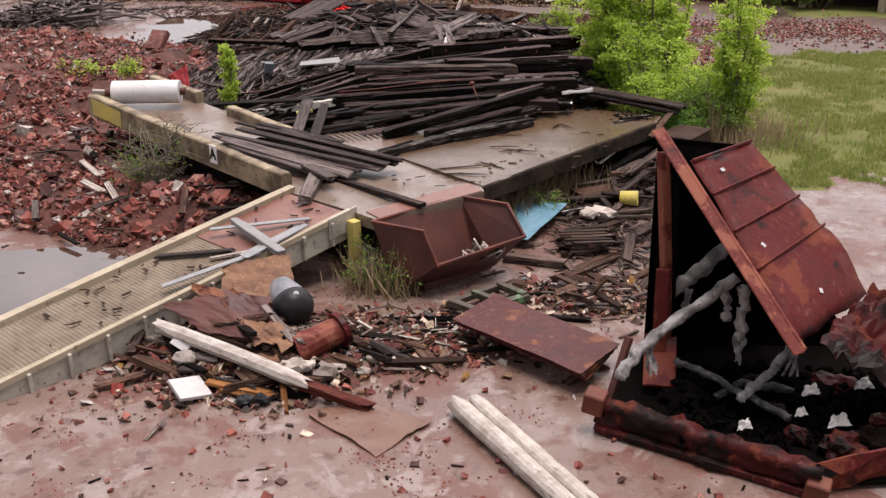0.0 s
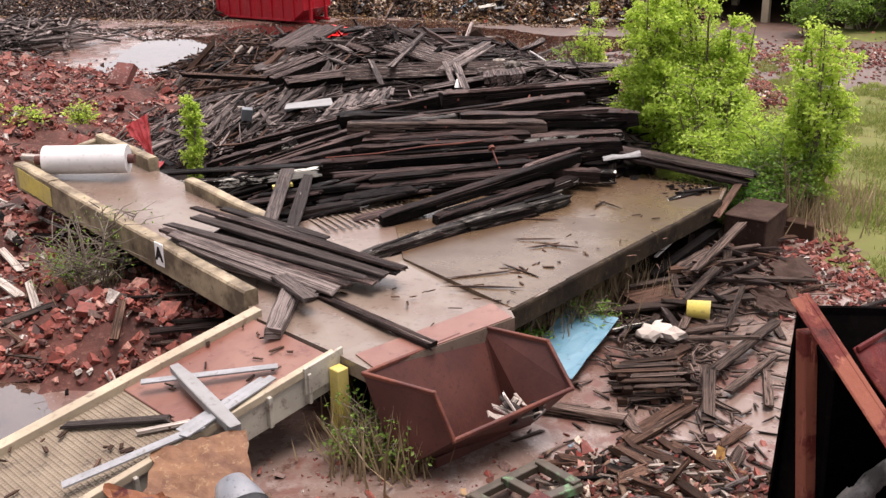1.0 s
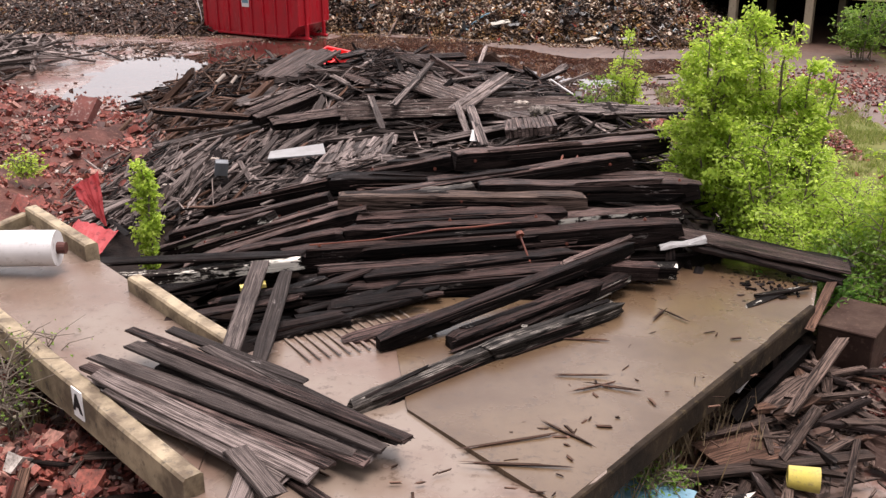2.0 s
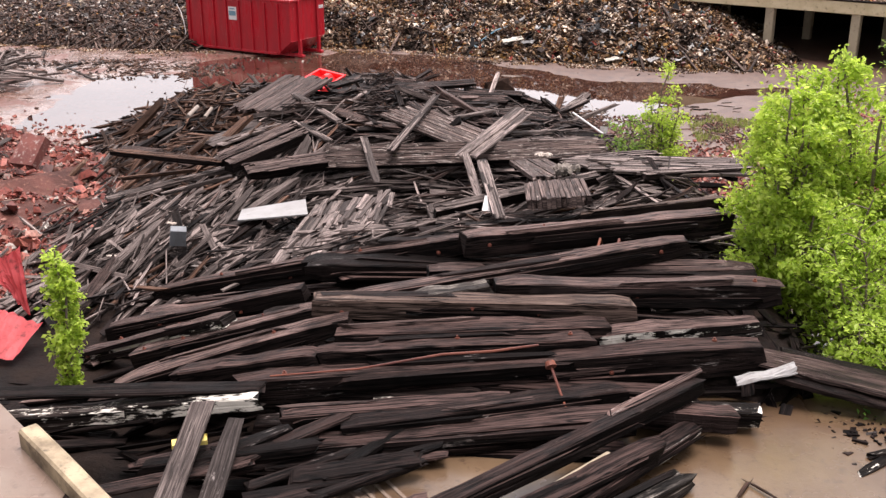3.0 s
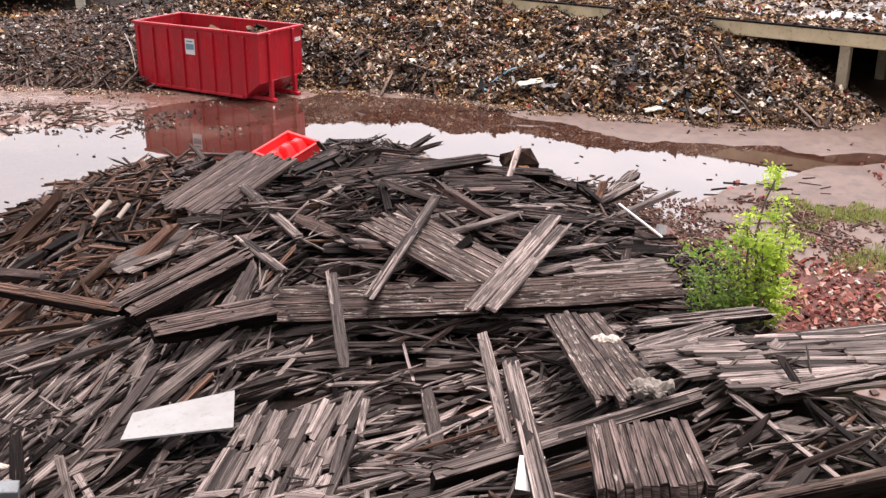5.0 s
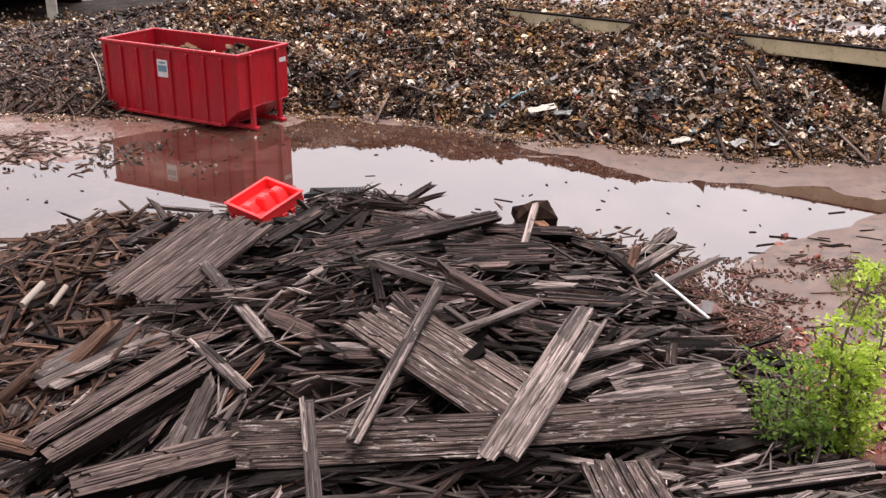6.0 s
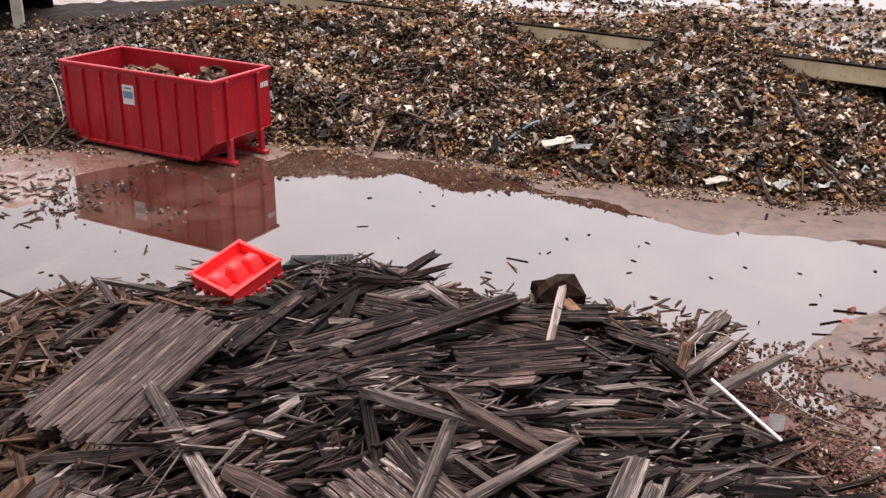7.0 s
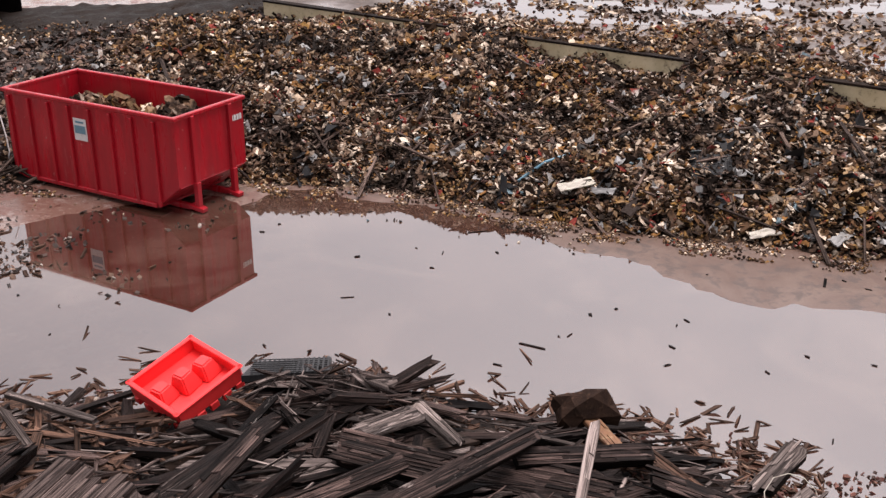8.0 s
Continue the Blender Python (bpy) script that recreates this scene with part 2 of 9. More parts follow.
M_ORANGE = wood("fresh_split_wood", (0.16, 0.06, 0.02), (0.36, 0.16, 0.06), (0.48, 0.28, 0.14), 0.64, (0.5, 0.8), 0.8, crack=0.6)
M_REDWOOD = wood("red_painted_wood", (0.06, 0.017, 0.013), (0.2, 0.055, 0.04), (0.38, 0.25, 0.2), 0.62, (0.4, 0.7), 0.8, crack=0.6)
M_RUST = mottled("rusted_steel", (0.075, 0.025, 0.02), (0.16, 0.05, 0.028), (0.045, 0.018, 0.014), 1.1, 12.0, (0.4, 0.7), 0.3, 0.0, spec=0.2)
M_DARKRUST = mottled("dark_rust", (0.058, 0.021, 0.017), (0.085, 0.029, 0.022), (0.035, 0.016, 0.014), 1.3, 15.0, (0.35, 0.6), 0.2, 0.0, spec=0.25)
M_REDRUST = burnt_steel("flaking_red_paint", (0.09, 0.012, 0.0108), (0.135, 0.033, 0.018), (0.014, 0.0065, 0.0055), 0.54, 0.62)
M_RED = Nodes("red_paint")
_v = M_RED.coords()
_a, _b = M_RED.noise(M_RED.coords("Object", (2.2, 2.2, 0.35)), 1.6, 6, 0.65), M_RED.noise(_v, 5.5, 6, 0.75)
_col = M_RED.mix(M_RED.ramp(_a, [(0.38, 0.0), (0.62, 1.0)]), (0.36, 0.0085, 0.017), (0.25, 0.0065, 0.012))
_col = M_RED.mix(M_RED.ramp(_a, [(0.62, 0.0), (0.68, 0.35)]), _col, (0.5, 0.12, 0.12))
_col = M_RED.mix(M_RED.ramp(_b, [(0.66, 0.0), (0.69, 0.8)]), _col, (0.56, 0.3, 0.28))
_col = M_RED.mix(M_RED.ramp(_b, [(0.3, 0.8), (0.35, 0.0)]), _col, (0.12, 0.015, 0.014))
M_RED.bump(_b, 0.06, 0.02)
M_RED = M_RED.done(_col, M_RED.ramp(_a, [(0.35, 0.22), (0.65, 0.45)]), 0.0, 0.4)
M_REDLIT = mottled("bright_red_plastic", (0.82, 0.04, 0.04), (0.76, 0.035, 0.035), (0.62, 0.04, 0.035), 2.0, 20.0, (0.3, 0.45), 0.05)
# soot black; also stands in for deep shade on the far back walls
M_SOOT_SHADE = mottled("soot", (0.003, 0.0026, 0.0025), (0.005, 0.004, 0.004), (0.008, 0.006, 0.0055), 1.5, 12.0, (0.6, 0.9), 0.6, spec=0.0)
# charcoal and mud; also shade colour under the slab and between boards
M_EARTH_SHADE = mottled("charcoal_mud_and_shade", (0.007, 0.005, 0.0045), (0.02, 0.013, 0.01), (0.004, 0.0035, 0.003), 0.8, 7.0, (0.5, 0.9), 0.8, dist=0.06, spec=0.06)
M_WHITE = mottled("dirty_white", (0.42, 0.405, 0.39), (0.36, 0.34, 0.325), (0.3, 0.26, 0.22), 1.4, 14.0, (0.4, 0.6), 0.1)
M_BLUE = mottled("pale_blue_paint", (0.085, 0.19, 0.25), (0.12, 0.225, 0.28), (0.06, 0.12, 0.155), 1.6, 9.0, (0.3, 0.5), 0.1)
M_STEEL = mottled("galvanised_steel", (0.27, 0.27, 0.275), (0.2, 0.2, 0.2), (0.12, 0.1, 0.085), 2.0, 14.0, (0.4, 0.6), 0.1, 0.2)
M_GREYPAINT = mottled("worn_grey_paint", (0.3, 0.27, 0.23), (0.4, 0.37, 0.3), (0.1, 0.06, 0.045), 2.2, 8.0, (0.45, 0.7), 0.3)
M_OSB = mottled("rotting_chipboard", (0.17, 0.078, 0.034), (0.085, 0.036, 0.02), (0.27, 0.17, 0.09), 2.2, 9.0, (0.6, 0.85), 0.6)
M_RUBBER = mottled("black_plastic", (0.012, 0.012, 0.013), (0.017, 0.017, 0.018), (0.035, 0.035, 0.035), 2.0, 20.0, (0.35, 0.55), 0.1, spec=0.2)
M_LAGGING = mottled("ash_grey_lagging", (0.3, 0.28, 0.27), (0.09, 0.085, 0.082), (0.012, 0.011, 0.011), 2.6, 9.0, (0.6, 0.85), 0.6)
M_SOOTY = mottled("sooty_lagging", (0.05, 0.048, 0.046), (0.015, 0.014, 0.014), (0.16, 0.15, 0.145), 3.0, 9.0, (0.6, 0.85), 0.6)
M_DUST = mottled("brick_dust", (0.095, 0.033, 0.024), (0.045, 0.019, 0.015), (0.2, 0.1, 0.075), 0.9, 8.0, (0.5, 0.85), 0.8, dist=0.05, spec=0.15)
M_BRICK = mixed_bits("broken_brick", [(0.0, (0.21, 0.05, 0.036)), (0.26, (0.13, 0.032, 0.025)), (0.46, (0.29, 0.085, 0.06)), (0.62, (0.065, 0.024, 0.02)), (0.74, (0.35, 0.17, 0.13)), (0.86, (0.18, 0.11, 0.09)), (0.94, (0.48, 0.42, 0.37))])
M_TRASH = Nodes("shredded_debris")
_v, _r = M_TRASH.coords(), M_TRASH.rand()
_brown = M_TRASH.ramp(_r, [(0.0, (0.02, 0.014, 0.01)), (0.16, (0.06, 0.037, 0.023)), (0.36, (0.11, 0.066, 0.038)), (0.56, (0.19, 0.115, 0.042)), (0.68, (0.1, 0.08, 0.066)), (0.8, (0.25, 0.185, 0.115)), (0.91, (0.5, 0.45, 0.38)), (0.96, (0.12, 0.03, 0.024))], True)
_pale = M_TRASH.ramp(_r, [(0.0, (0.018, 0.014, 0.012)), (0.2, (0.06, 0.042, 0.033)), (0.4, (0.13, 0.095, 0.073)), (0.56, (0.25, 0.205, 0.165)), (0.7, (0.55, 0.51, 0.45)), (0.79, (0.19, 0.105, 0.042)), (0.88, (0.36, 0.32, 0.275)), (0.96, (0.15, 0.03, 0.027)), (0.985, (0.1, 0.16, 0.2))], True)
_dark = M_TRASH.ramp(_r, [(0.0, (0.008, 0.006, 0.005)), (0.4, (0.024, 0.016, 0.013)), (0.66, (0.055, 0.032, 0.023)), (0.84, (0.11, 0.082, 0.066)), (0.95, (0.42, 0.38, 0.34))], True)
_n1, _n2 = M_TRASH.noise(_v, 0.42, 4, 0.62), M_TRASH.noise(_v, 0.7, 5, 0.65)
_col = M_TRASH.mix(M_TRASH.ramp(_n1, [(0.44, 0.0), (0.54, 1.0)]), _brown, _pale)
_col = M_TRASH.mix(1.0, _col, (1.38, 1.24, 1.12), "MULTIPLY")
_col = M_TRASH.mix(M_TRASH.ramp(_n2, [(0.42, 1.0), (0.49, 0.0)]), _col, _dark)
_s = M_TRASH.noise(_v, 14.0, 5, 0.7)
_col = M_TRASH.mix(M_TRASH.ramp(_s, [(0.36, 0.6), (0.55, 0.0)]), _col, (0.03, 0.02, 0.015))
M_TRASH.bump(_s, 0.4, 0.02)
M_TRASH = M_TRASH.done(_col, 0.7, 0.0, 0.03)
M_BRUSH = mixed_bits("wet_dark_rubbish", [(0.0, (0.012, 0.008, 0.007)), (0.3, (0.05, 0.026, 0.019)), (0.55, (0.1, 0.05, 0.034)), (0.72, (0.03, 0.017, 0.013)), (0.86, (0.19, 0.115, 0.08)), (0.95, (0.42, 0.37, 0.33))])
M_MUSH = mixed_bits("wet_brick_and_bark", [(0.0, (0.1, 0.03, 0.022)), (0.3, (0.05, 0.023, 0.016)), (0.5, (0.15, 0.055, 0.038)), (0.68, (0.025, 0.015, 0.012)), (0.82, (0.16, 0.09, 0.055)), (0.94, (0.38, 0.3, 0.24))])
# core of the refuse; shade between the loose pieces is painted into it
M_MOUND = mottled("shade_dark_refuse", (0.007, 0.0045, 0.0033), (0.016, 0.01, 0.007), (0.04, 0.027, 0.018), 1.2, 10.0, (0.5, 0.85), 1.0, dist=0.08, spec=0.1)
M_GRATE = mottled("weathered_tread", (0.21, 0.165, 0.115), (0.15, 0.113, 0.078), (0.07, 0.048, 0.034), 1.4, 4.5, (0.5, 0.75), 0.3)


def leafy(name, a, b, c):
    n = Nodes(name)
    col = n.ramp(n.rand(), [(0.0, a), (0.5, b), (1.0, c)])
    n.put(n.bsdf.inputs["Transmission Weight"], 0.0)
    n.put(n.bsdf.inputs["Subsurface Weight"], 0.0)
    m = n.done(col, 0.5)
    back = n.add("ShaderNodeBsdfTranslucent", Color=col)
    both = n.t.nodes.new("ShaderNodeMixShader")
    both.inputs[0].default_value = 0.62
    n.t.links.new(n.bsdf.outputs[0], both.inputs[1])
    n.t.links.new(back.outputs[0], both.inputs[2])
    n.t.links.new(both.outputs[0], n.t.nodes["Material Output"].inputs["Surface"])
    return m


M_LEAF = leafy("young_leaves", (0.25, 0.38, 0.04), (0.42, 0.56, 0.06), (0.57, 0.68, 0.14))
M_FEATHER = leafy("feathery_leaves", (0.3, 0.44, 0.05), (0.42, 0.57, 0.07), (0.53, 0.66, 0.13))
M_LEAF3 = leafy("dark_leaves", (0.08, 0.19, 0.03), (0.13, 0.27, 0.04), (0.2, 0.35, 0.06))
M_LEAF2 = leafy("dull_leaves", (0.11, 0.21, 0.03), (0.18, 0.3, 0.04), (0.25, 0.35, 0.07))
M_GRASS = leafy("grass_blades", (0.11, 0.155, 0.035), (0.21, 0.255, 0.05), (0.36, 0.33, 0.14))
M_BARK = mottled("thin_bark", (0.1, 0.075, 0.055), (0.15, 0.12, 0.09), (0.05, 0.04, 0.03), 4.0, 20.0, (0.6, 0.85), 0.5)
M_STRAW = leafy("dry_stalks", (0.2, 0.14, 0.08), (0.3, 0.22, 0.13), (0.4, 0.31, 0.2))
M_TURF = mottled("turf", (0.09, 0.105, 0.027), (0.13, 0.13, 0.045), (0.12, 0.075, 0.05), 0.45, 1.6, (0.7, 0.95), 0.5, spec=0.08)

# ---- building helpers ----
RNG = np.random.default_rng(7)


def thing(name, label, category, at=(0, 0, 0), group="", kind=""):
    ob = new(name)
    ob.location = at
    ob.empty_display_size = 0.2
    bpy.context.view_layer.update()
    return tagged(ob, label, category, group, kind)


def part(name, bm, material, parent=None, label="", smooth=False):
    """Links a bmesh, given in world places, as one mesh object; under parent it keeps its place."""
    me = bpy.data.meshes.new(name)
    bm.to_mesh(me)
    bm.free()
    return link(name, me, material, parent, label, smooth)


def place_of(ob):
    m = Matrix.Identity(4)
    while ob:
        m = ob.matrix_parent_inverse @ ob.matrix_basis @ m if ob.parent else ob.matrix_basis @ m
        ob = ob.parent
    return m


def link(name, me, material, parent=None, label="", smooth=False):
    if material and not me.materials:
        me.materials.append(material)
    if smooth:
        me.polygons.foreach_set("use_smooth", [True] * len(me.polygons))
    ob = new(name, me)
    if parent:
        ob.parent = parent
        ob.matrix_parent_inverse = place_of(parent).inverted()
    return tagged(ob, label)


def solid(name, bm, material, label, category, group="", kind="", smooth=False):
    return tagged(part(name, bm, material, None, "", smooth), label, category, group, kind)


def add_box(bm, size, m=None, bevel=0.0, jitter=0.0):
    """A box of that size about the place m."""
    made = bmesh.ops.create_cube(bm, size=1.0)["verts"]
    for v in made:
        v.co = Vector((v.co.x * size[0], v.co.y * size[1], v.co.z * size[2]))
        if jitter:
            v.co += Vector(RNG.uniform(-jitter, jitter, 3))
    if bevel:
        edges = {e for v in made for e in v.link_edges}
        out = bmesh.ops.bevel(bm, geom=list(edges), offset=bevel, segments=1, affect="EDGES")
        made = list({v for f in out["faces"] for v in f.verts} | {v for v in made if v.is_valid})
    if m is not None:
        bmesh.ops.transform(bm, matrix=m, verts=made)
    return made


def add_tube(bm, points, radius, sides=8, cap=True):
    """A round bar through the points; radius may be a number or one for each point."""
    pts = [Vector(p) for p in points]
    rad = radius if isinstance(radius, (list, tuple)) else [radius] * len(pts)
    rings = []
    for i, p in enumerate(pts):
        d = (pts[min(i + 1, len(pts) - 1)] - pts[max(i - 1, 0)]).normalized()
        side = d.cross(Vector((0, 0, 1)))
        if side.length < 0.05:
            side = Vector((1, 0, 0))
        side.normalize()
        up = side.cross(d)
        rings.append([bm.verts.new(p + float(rad[i]) * (math.cos(a) * side + math.sin(a) * up)) for a in np.arange(sides) * 2 * math.pi / sides])
    for a, b in zip(rings, rings[1:]):
        for k in range(sides):
            bm.faces.new((a[k], a[(k + 1) % sides], b[(k + 1) % sides], b[k]))
    if cap:
        bm.faces.new(rings[0][::-1])
        bm.faces.new(rings[-1])


def add_prism(bm, outline, low, high):
    """A block over a plan outline; low and high are heights, or one for each corner."""
    n = len(outline)
    lo = low if isinstance(low, (list, tuple)) else [low] * n
    hi = high if isinstance(high, (list, tuple)) else [high] * n
    a = [bm.verts.new((x, y, z)) for (x, y), z in zip(outline, lo)]
    b = [bm.verts.new((x, y, z)) for (x, y), z in zip(outline, hi)]
    top, bottom = bm.faces.new(b), bm.faces.new(a[::-1])
    for k in range(n):
        bm.faces.new((a[k], a[(k + 1) % n], b[(k + 1) % n], b[k]))
    bmesh.ops.recalc_face_normals(bm, faces=bm.faces)
    return top


def add_slab(bm, corners, thick):
    """A thick sheet with those corners on its upper face."""
    p = [Vector(c) for c in corners]
    n = (p[1] - p[0]).cross(p[2] - p[0]).normalized()
    if n.z < 0:
        n = -n
    a = [bm.verts.new(q - n * thick) for q in p]
    b = [bm.verts.new(q) for q in p]
    k = len(p)
    bm.faces.new(b)
    bm.faces.new(a[::-1])
    for i in range(k):
        bm.faces.new((a[i], a[(i + 1) % k], b[(i + 1) % k], b[i]))
    bmesh.ops.recalc_face_normals(bm, faces=bm.faces)


def add_torn(bm, corners, thick, ragged=0.03, warp=0.02, n=9, seed=0.0):
    """A thin sheet between four corners, a little warped, with uneven torn edges."""
    c = [Vector(p) for p in corners]
    nrm = (c[1] - c[0]).cross(c[3] - c[0]).normalized()
    g = []
    for j in range(n + 1):
        for i in range(n + 1):
            p = c[0].lerp(c[1], i / n).lerp(c[3].lerp(c[2], i / n), j / n)
            mid = (c[0] + c[1] + c[2] + c[3]) / 4
            if i in (0, n) or j in (0, n):
                p = p + (mid - p).normalized() * ragged * (0.5 + lumps(i * 1.7 + seed, j * 1.7, 0.9, seed))
            g.append(bm.verts.new(p + nrm * warp * lumps(i * 3.0 / n, j * 3.0 / n, 0.8, seed + 2)))
    m = n + 1
    fs = [bm.faces.new((g[j * m + i], g[j * m + i + 1], g[(j + 1) * m + i + 1], g[(j + 1) * m + i])) for j in range(n) for i in range(n)]
    bmesh.ops.recalc_face_normals(bm, faces=fs)
    bmesh.ops.solidify(bm, geom=fs, thickness=thick)


def along(a, b, roll=0.0):
    """The place at the middle of a and b, with x from a to b and z upward."""
    a, b = Vector(a), Vector(b)
    x = (b - a).normalized()
    y = Vector((0, 0, 1)).cross(x)
    if y.length < 0.01:
        y = Vector((0, 1, 0))
    y.normalize()
    z = x.cross(y)
    m = Matrix((x, y, z)).transposed().to_4x4()
    return Matrix.Translation((a + b) / 2) @ m @ pose(0, 0, 0, roll)


def board_shape(length, width, thick, cuts=3, ragged=0.08, chamfer=0.0, wobble=0.03, bow=0.0, rng=None, sides=0):
    """Vertices, faces and uv of a board along x with uneven sides and broken ends."""
    rng = rng or RNG
    w, h, c = width / 2, thick / 2, chamfer
    ring = [(-w, -h), (w, -h), (w, h), (-w, h)] if not c else [(-w, -h + c), (-w + c, -h), (w - c, -h), (w, -h + c), (w, h - c), (w - c, h), (-w + c, h), (-w, h - c)]
    if sides:
        ring = [(w * math.cos(2 * math.pi * q / sides), h * math.sin(2 * math.pi * q / sides)) for q in range(sides)]
    k = len(ring)
    ring = np.array(ring)
    run = np.concatenate([[0], np.cumsum(np.linalg.norm(np.diff(np.vstack([ring, ring[:1]]), axis=0), axis=1))])
    verts, uv, faces = [], [], []
    xs = np.linspace(-length / 2, length / 2, cuts + 1)
    swell = np.convolve(rng.normal(0, 1, cuts + 5), [0.25, 0.5, 0.5, 0.5, 0.25], "valid") * wobble
    for i, x in enumerate(xs):
        end = i in (0, cuts)
        dy = bow * (1 - (2 * x / length) ** 2)
        taper = rng.uniform(0.7, 1.0) if end and cuts > 3 else 1.0
        for q in range(k):
            jx = rng.uniform(-1, 1) * ragged if end else rng.uniform(-1, 1) * ragged * 0.3
            s = (1 + swell[i] + rng.uniform(-wobble, wobble) * 0.5) * taper
            verts.append((x + jx, ring[q][0] * s, ring[q][1] * s + dy))
    for i in range(cuts):
        for q in range(k):
            n = (q + 1) % k
            faces.append((i * k + q, i * k + n, (i + 1) * k + n, (i + 1) * k + q))
            uv += [(xs[i], run[q]), (xs[i], run[q + 1]), (xs[i + 1], run[q + 1]), (xs[i + 1], run[q])]
    faces += [tuple(range(k))[::-1], tuple(range(cuts * k, cuts * k + k))]
    for f in faces[-2:]:
        uv += [(0.3 * ring[i % k][0], ring[i % k][1]) for i in f]
    return np.array(verts), faces, uv


def board_mesh(name, verts, faces, uv, material):
    me = bpy.data.meshes.new(name)
    me.from_pydata([tuple(v) for v in verts], [], faces)
    me.uv_layers.new(name="uv").data.foreach_set("uv", np.array(uv).ravel())
    me.materials.append(material)
    me.update()
    return me


def many_boards(name, rows, material):
    """One mesh of many boards: rows of a place and a board's shape."""
    vs, fs, us, base = [], [], [], 0
    for m, (v, f, u) in rows:
        a = np.array(m)
        vs.append(v @ a[:3, :3].T + a[:3, 3])
        fs += [tuple(i + base for i in q) for q in f]
        us += u
        base += len(v)
    return board_mesh(name, np.concatenate(vs), fs, us, material)


def timber(a, b, width, thick, material, label, name="timber", category="timber", roll=0.0, chamfer=0.02, ragged=0.1, cuts=6, bow=0.0, group="", wobble=0.04, sides=0):
    """A loose board or beam from a to b (the middle of its upper face), a thing of its own."""
    a, b = Vector(a) - Vector((0, 0, thick / 2)), Vector(b) - Vector((0, 0, thick / 2))
    rng = np.random.default_rng(int(abs(a.x * 971 + a.y * 613 + b.x * 389 + b.y * 131) * 10))
    me = board_mesh(name, *board_shape((b - a).length, width, thick, cuts, ragged, chamfer, wobble, bow, rng, sides), material)
    ob = new(name, me)
    ob.matrix_world = along(a, b, roll)
    return tagged(ob, label, category, group)


def smooth_step(x, a, b):
    t = np.clip((np.asarray(x, float) - a) / (b - a), 0, 1)
    return t * t * (3 - 2 * t)


def lumps(x, y, scale, seed=0.0):
    """Smooth noise of about -1 to 1 over the plan."""
    return noise.fractal((x * scale + seed, y * scale - seed, seed), 0.9, 2.0, 4)


M_PALE = Nodes("bleached_log")
_v = M_PALE.coords("UV")
_a, _b, _c = M_PALE.noise(_v, 3.0, 6, 0.65), M_PALE.noise(M_PALE.coords("UV", (1.2, 9, 1)), 1.6, 6, 0.7), M_PALE.noise(_v, 22.0, 5, 0.7)
_col = M_PALE.mix(M_PALE.ramp(_a, [(0.36, 0.0), (0.6, 1.0)]), (0.26, 0.21, 0.175), (0.44, 0.4, 0.355))
_col = M_PALE.mix(M_PALE.ramp(_b, [(0.36, 0.9), (0.43, 0.0)]), _col, (0.1, 0.055, 0.038))
_col = M_PALE.mix(M_PALE.ramp(_b, [(0.66, 0.0), (0.72, 0.7)]), _col, (0.17, 0.1, 0.07))
_col = M_PALE.mix(M_PALE.ramp(_c, [(0.6, 0.0), (0.7, 0.5)]), _col, (0.2, 0.15, 0.12))
M_PALE.bump(M_PALE.mix(0.5, _b, _c), 0.8, 0.02)
M_PALE = M_PALE.done(_col, 0.7)
M_PALERUST = mottled("pale_worn_rust", (0.15, 0.06, 0.043), (0.2, 0.1, 0.075), (0.085, 0.03, 0.022), 1.0, 5.0, (0.25, 0.5), 0.15, spec=0.4)
M_PAPER = mottled("white_sheeting", (0.6, 0.58, 0.57), (0.52, 0.5, 0.49), (0.36, 0.33, 0.31), 1.4, 6.0, (0.4, 0.6), 0.1)
M_BOARD = mottled("dull_white_board", (0.21, 0.205, 0.2), (0.18, 0.172, 0.165), (0.13, 0.115, 0.1), 1.4, 9.0, (0.4, 0.6), 0.1)


# ---- the lie of the land ----
def big_puddle(x, y):
    far = np.interp(x, [-20, -14, -10, -6.4, -3, 0.4, 2, 5, 8], [51, 54, 56.5, 57.3, 55.6, 52.7, 51.7, 51.3, 51])
    e = 0.9 * lumps(x, y, 0.5, 3.0)
    return smooth_step(x + 1.5 * e, -18.5, -15.0) * (1 - smooth_step(x + e, np.interp(y, [44, 46, 48.5, 50.5], [2.2, 2.6, 4.6, 7.5]), np.interp(y, [44, 46, 48.5, 50.5], [3.4, 4.2, 7.5, 10.5]))) * smooth_step(y + e, 41.0, 44.0) * (1 - smooth_step(y + e, far - 1.0, far + 0.8))


def ground_z(x, y):
    z = 0.034 + 0.02 * lumps(x, y, 0.35, 1.0)
    z -= 0.11 * big_puddle(x, y)
    z -= 0.10 * math.exp(-((x + 8.6) / 2.6) ** 2 - ((y - 14.2) / 1.9) ** 2)
    z += 0.17 * math.exp(-((x + 15.8 + 0.5 * (y - 52)) / 2.6) ** 2 - ((y - 52.4) / 1.1) ** 2) * (1 + 0.8 * lumps(x, y, 0.9, 19.0))
    return float(z)


def lawn(x, y):
    e = 0.8 * lumps(x, y, 0.6, 5.0) + 1.3 * lumps(x, y, 0.22, 15.0)
    main = 7.2 < x + e < 23.5 - 1.5 * lumps(x, y, 0.3, 9.0) and 21.6 + e < y < 41 + e - 0.15 * (x - 8)
    return main or (15 < x + e < 24 and 50 < y + e < 54)


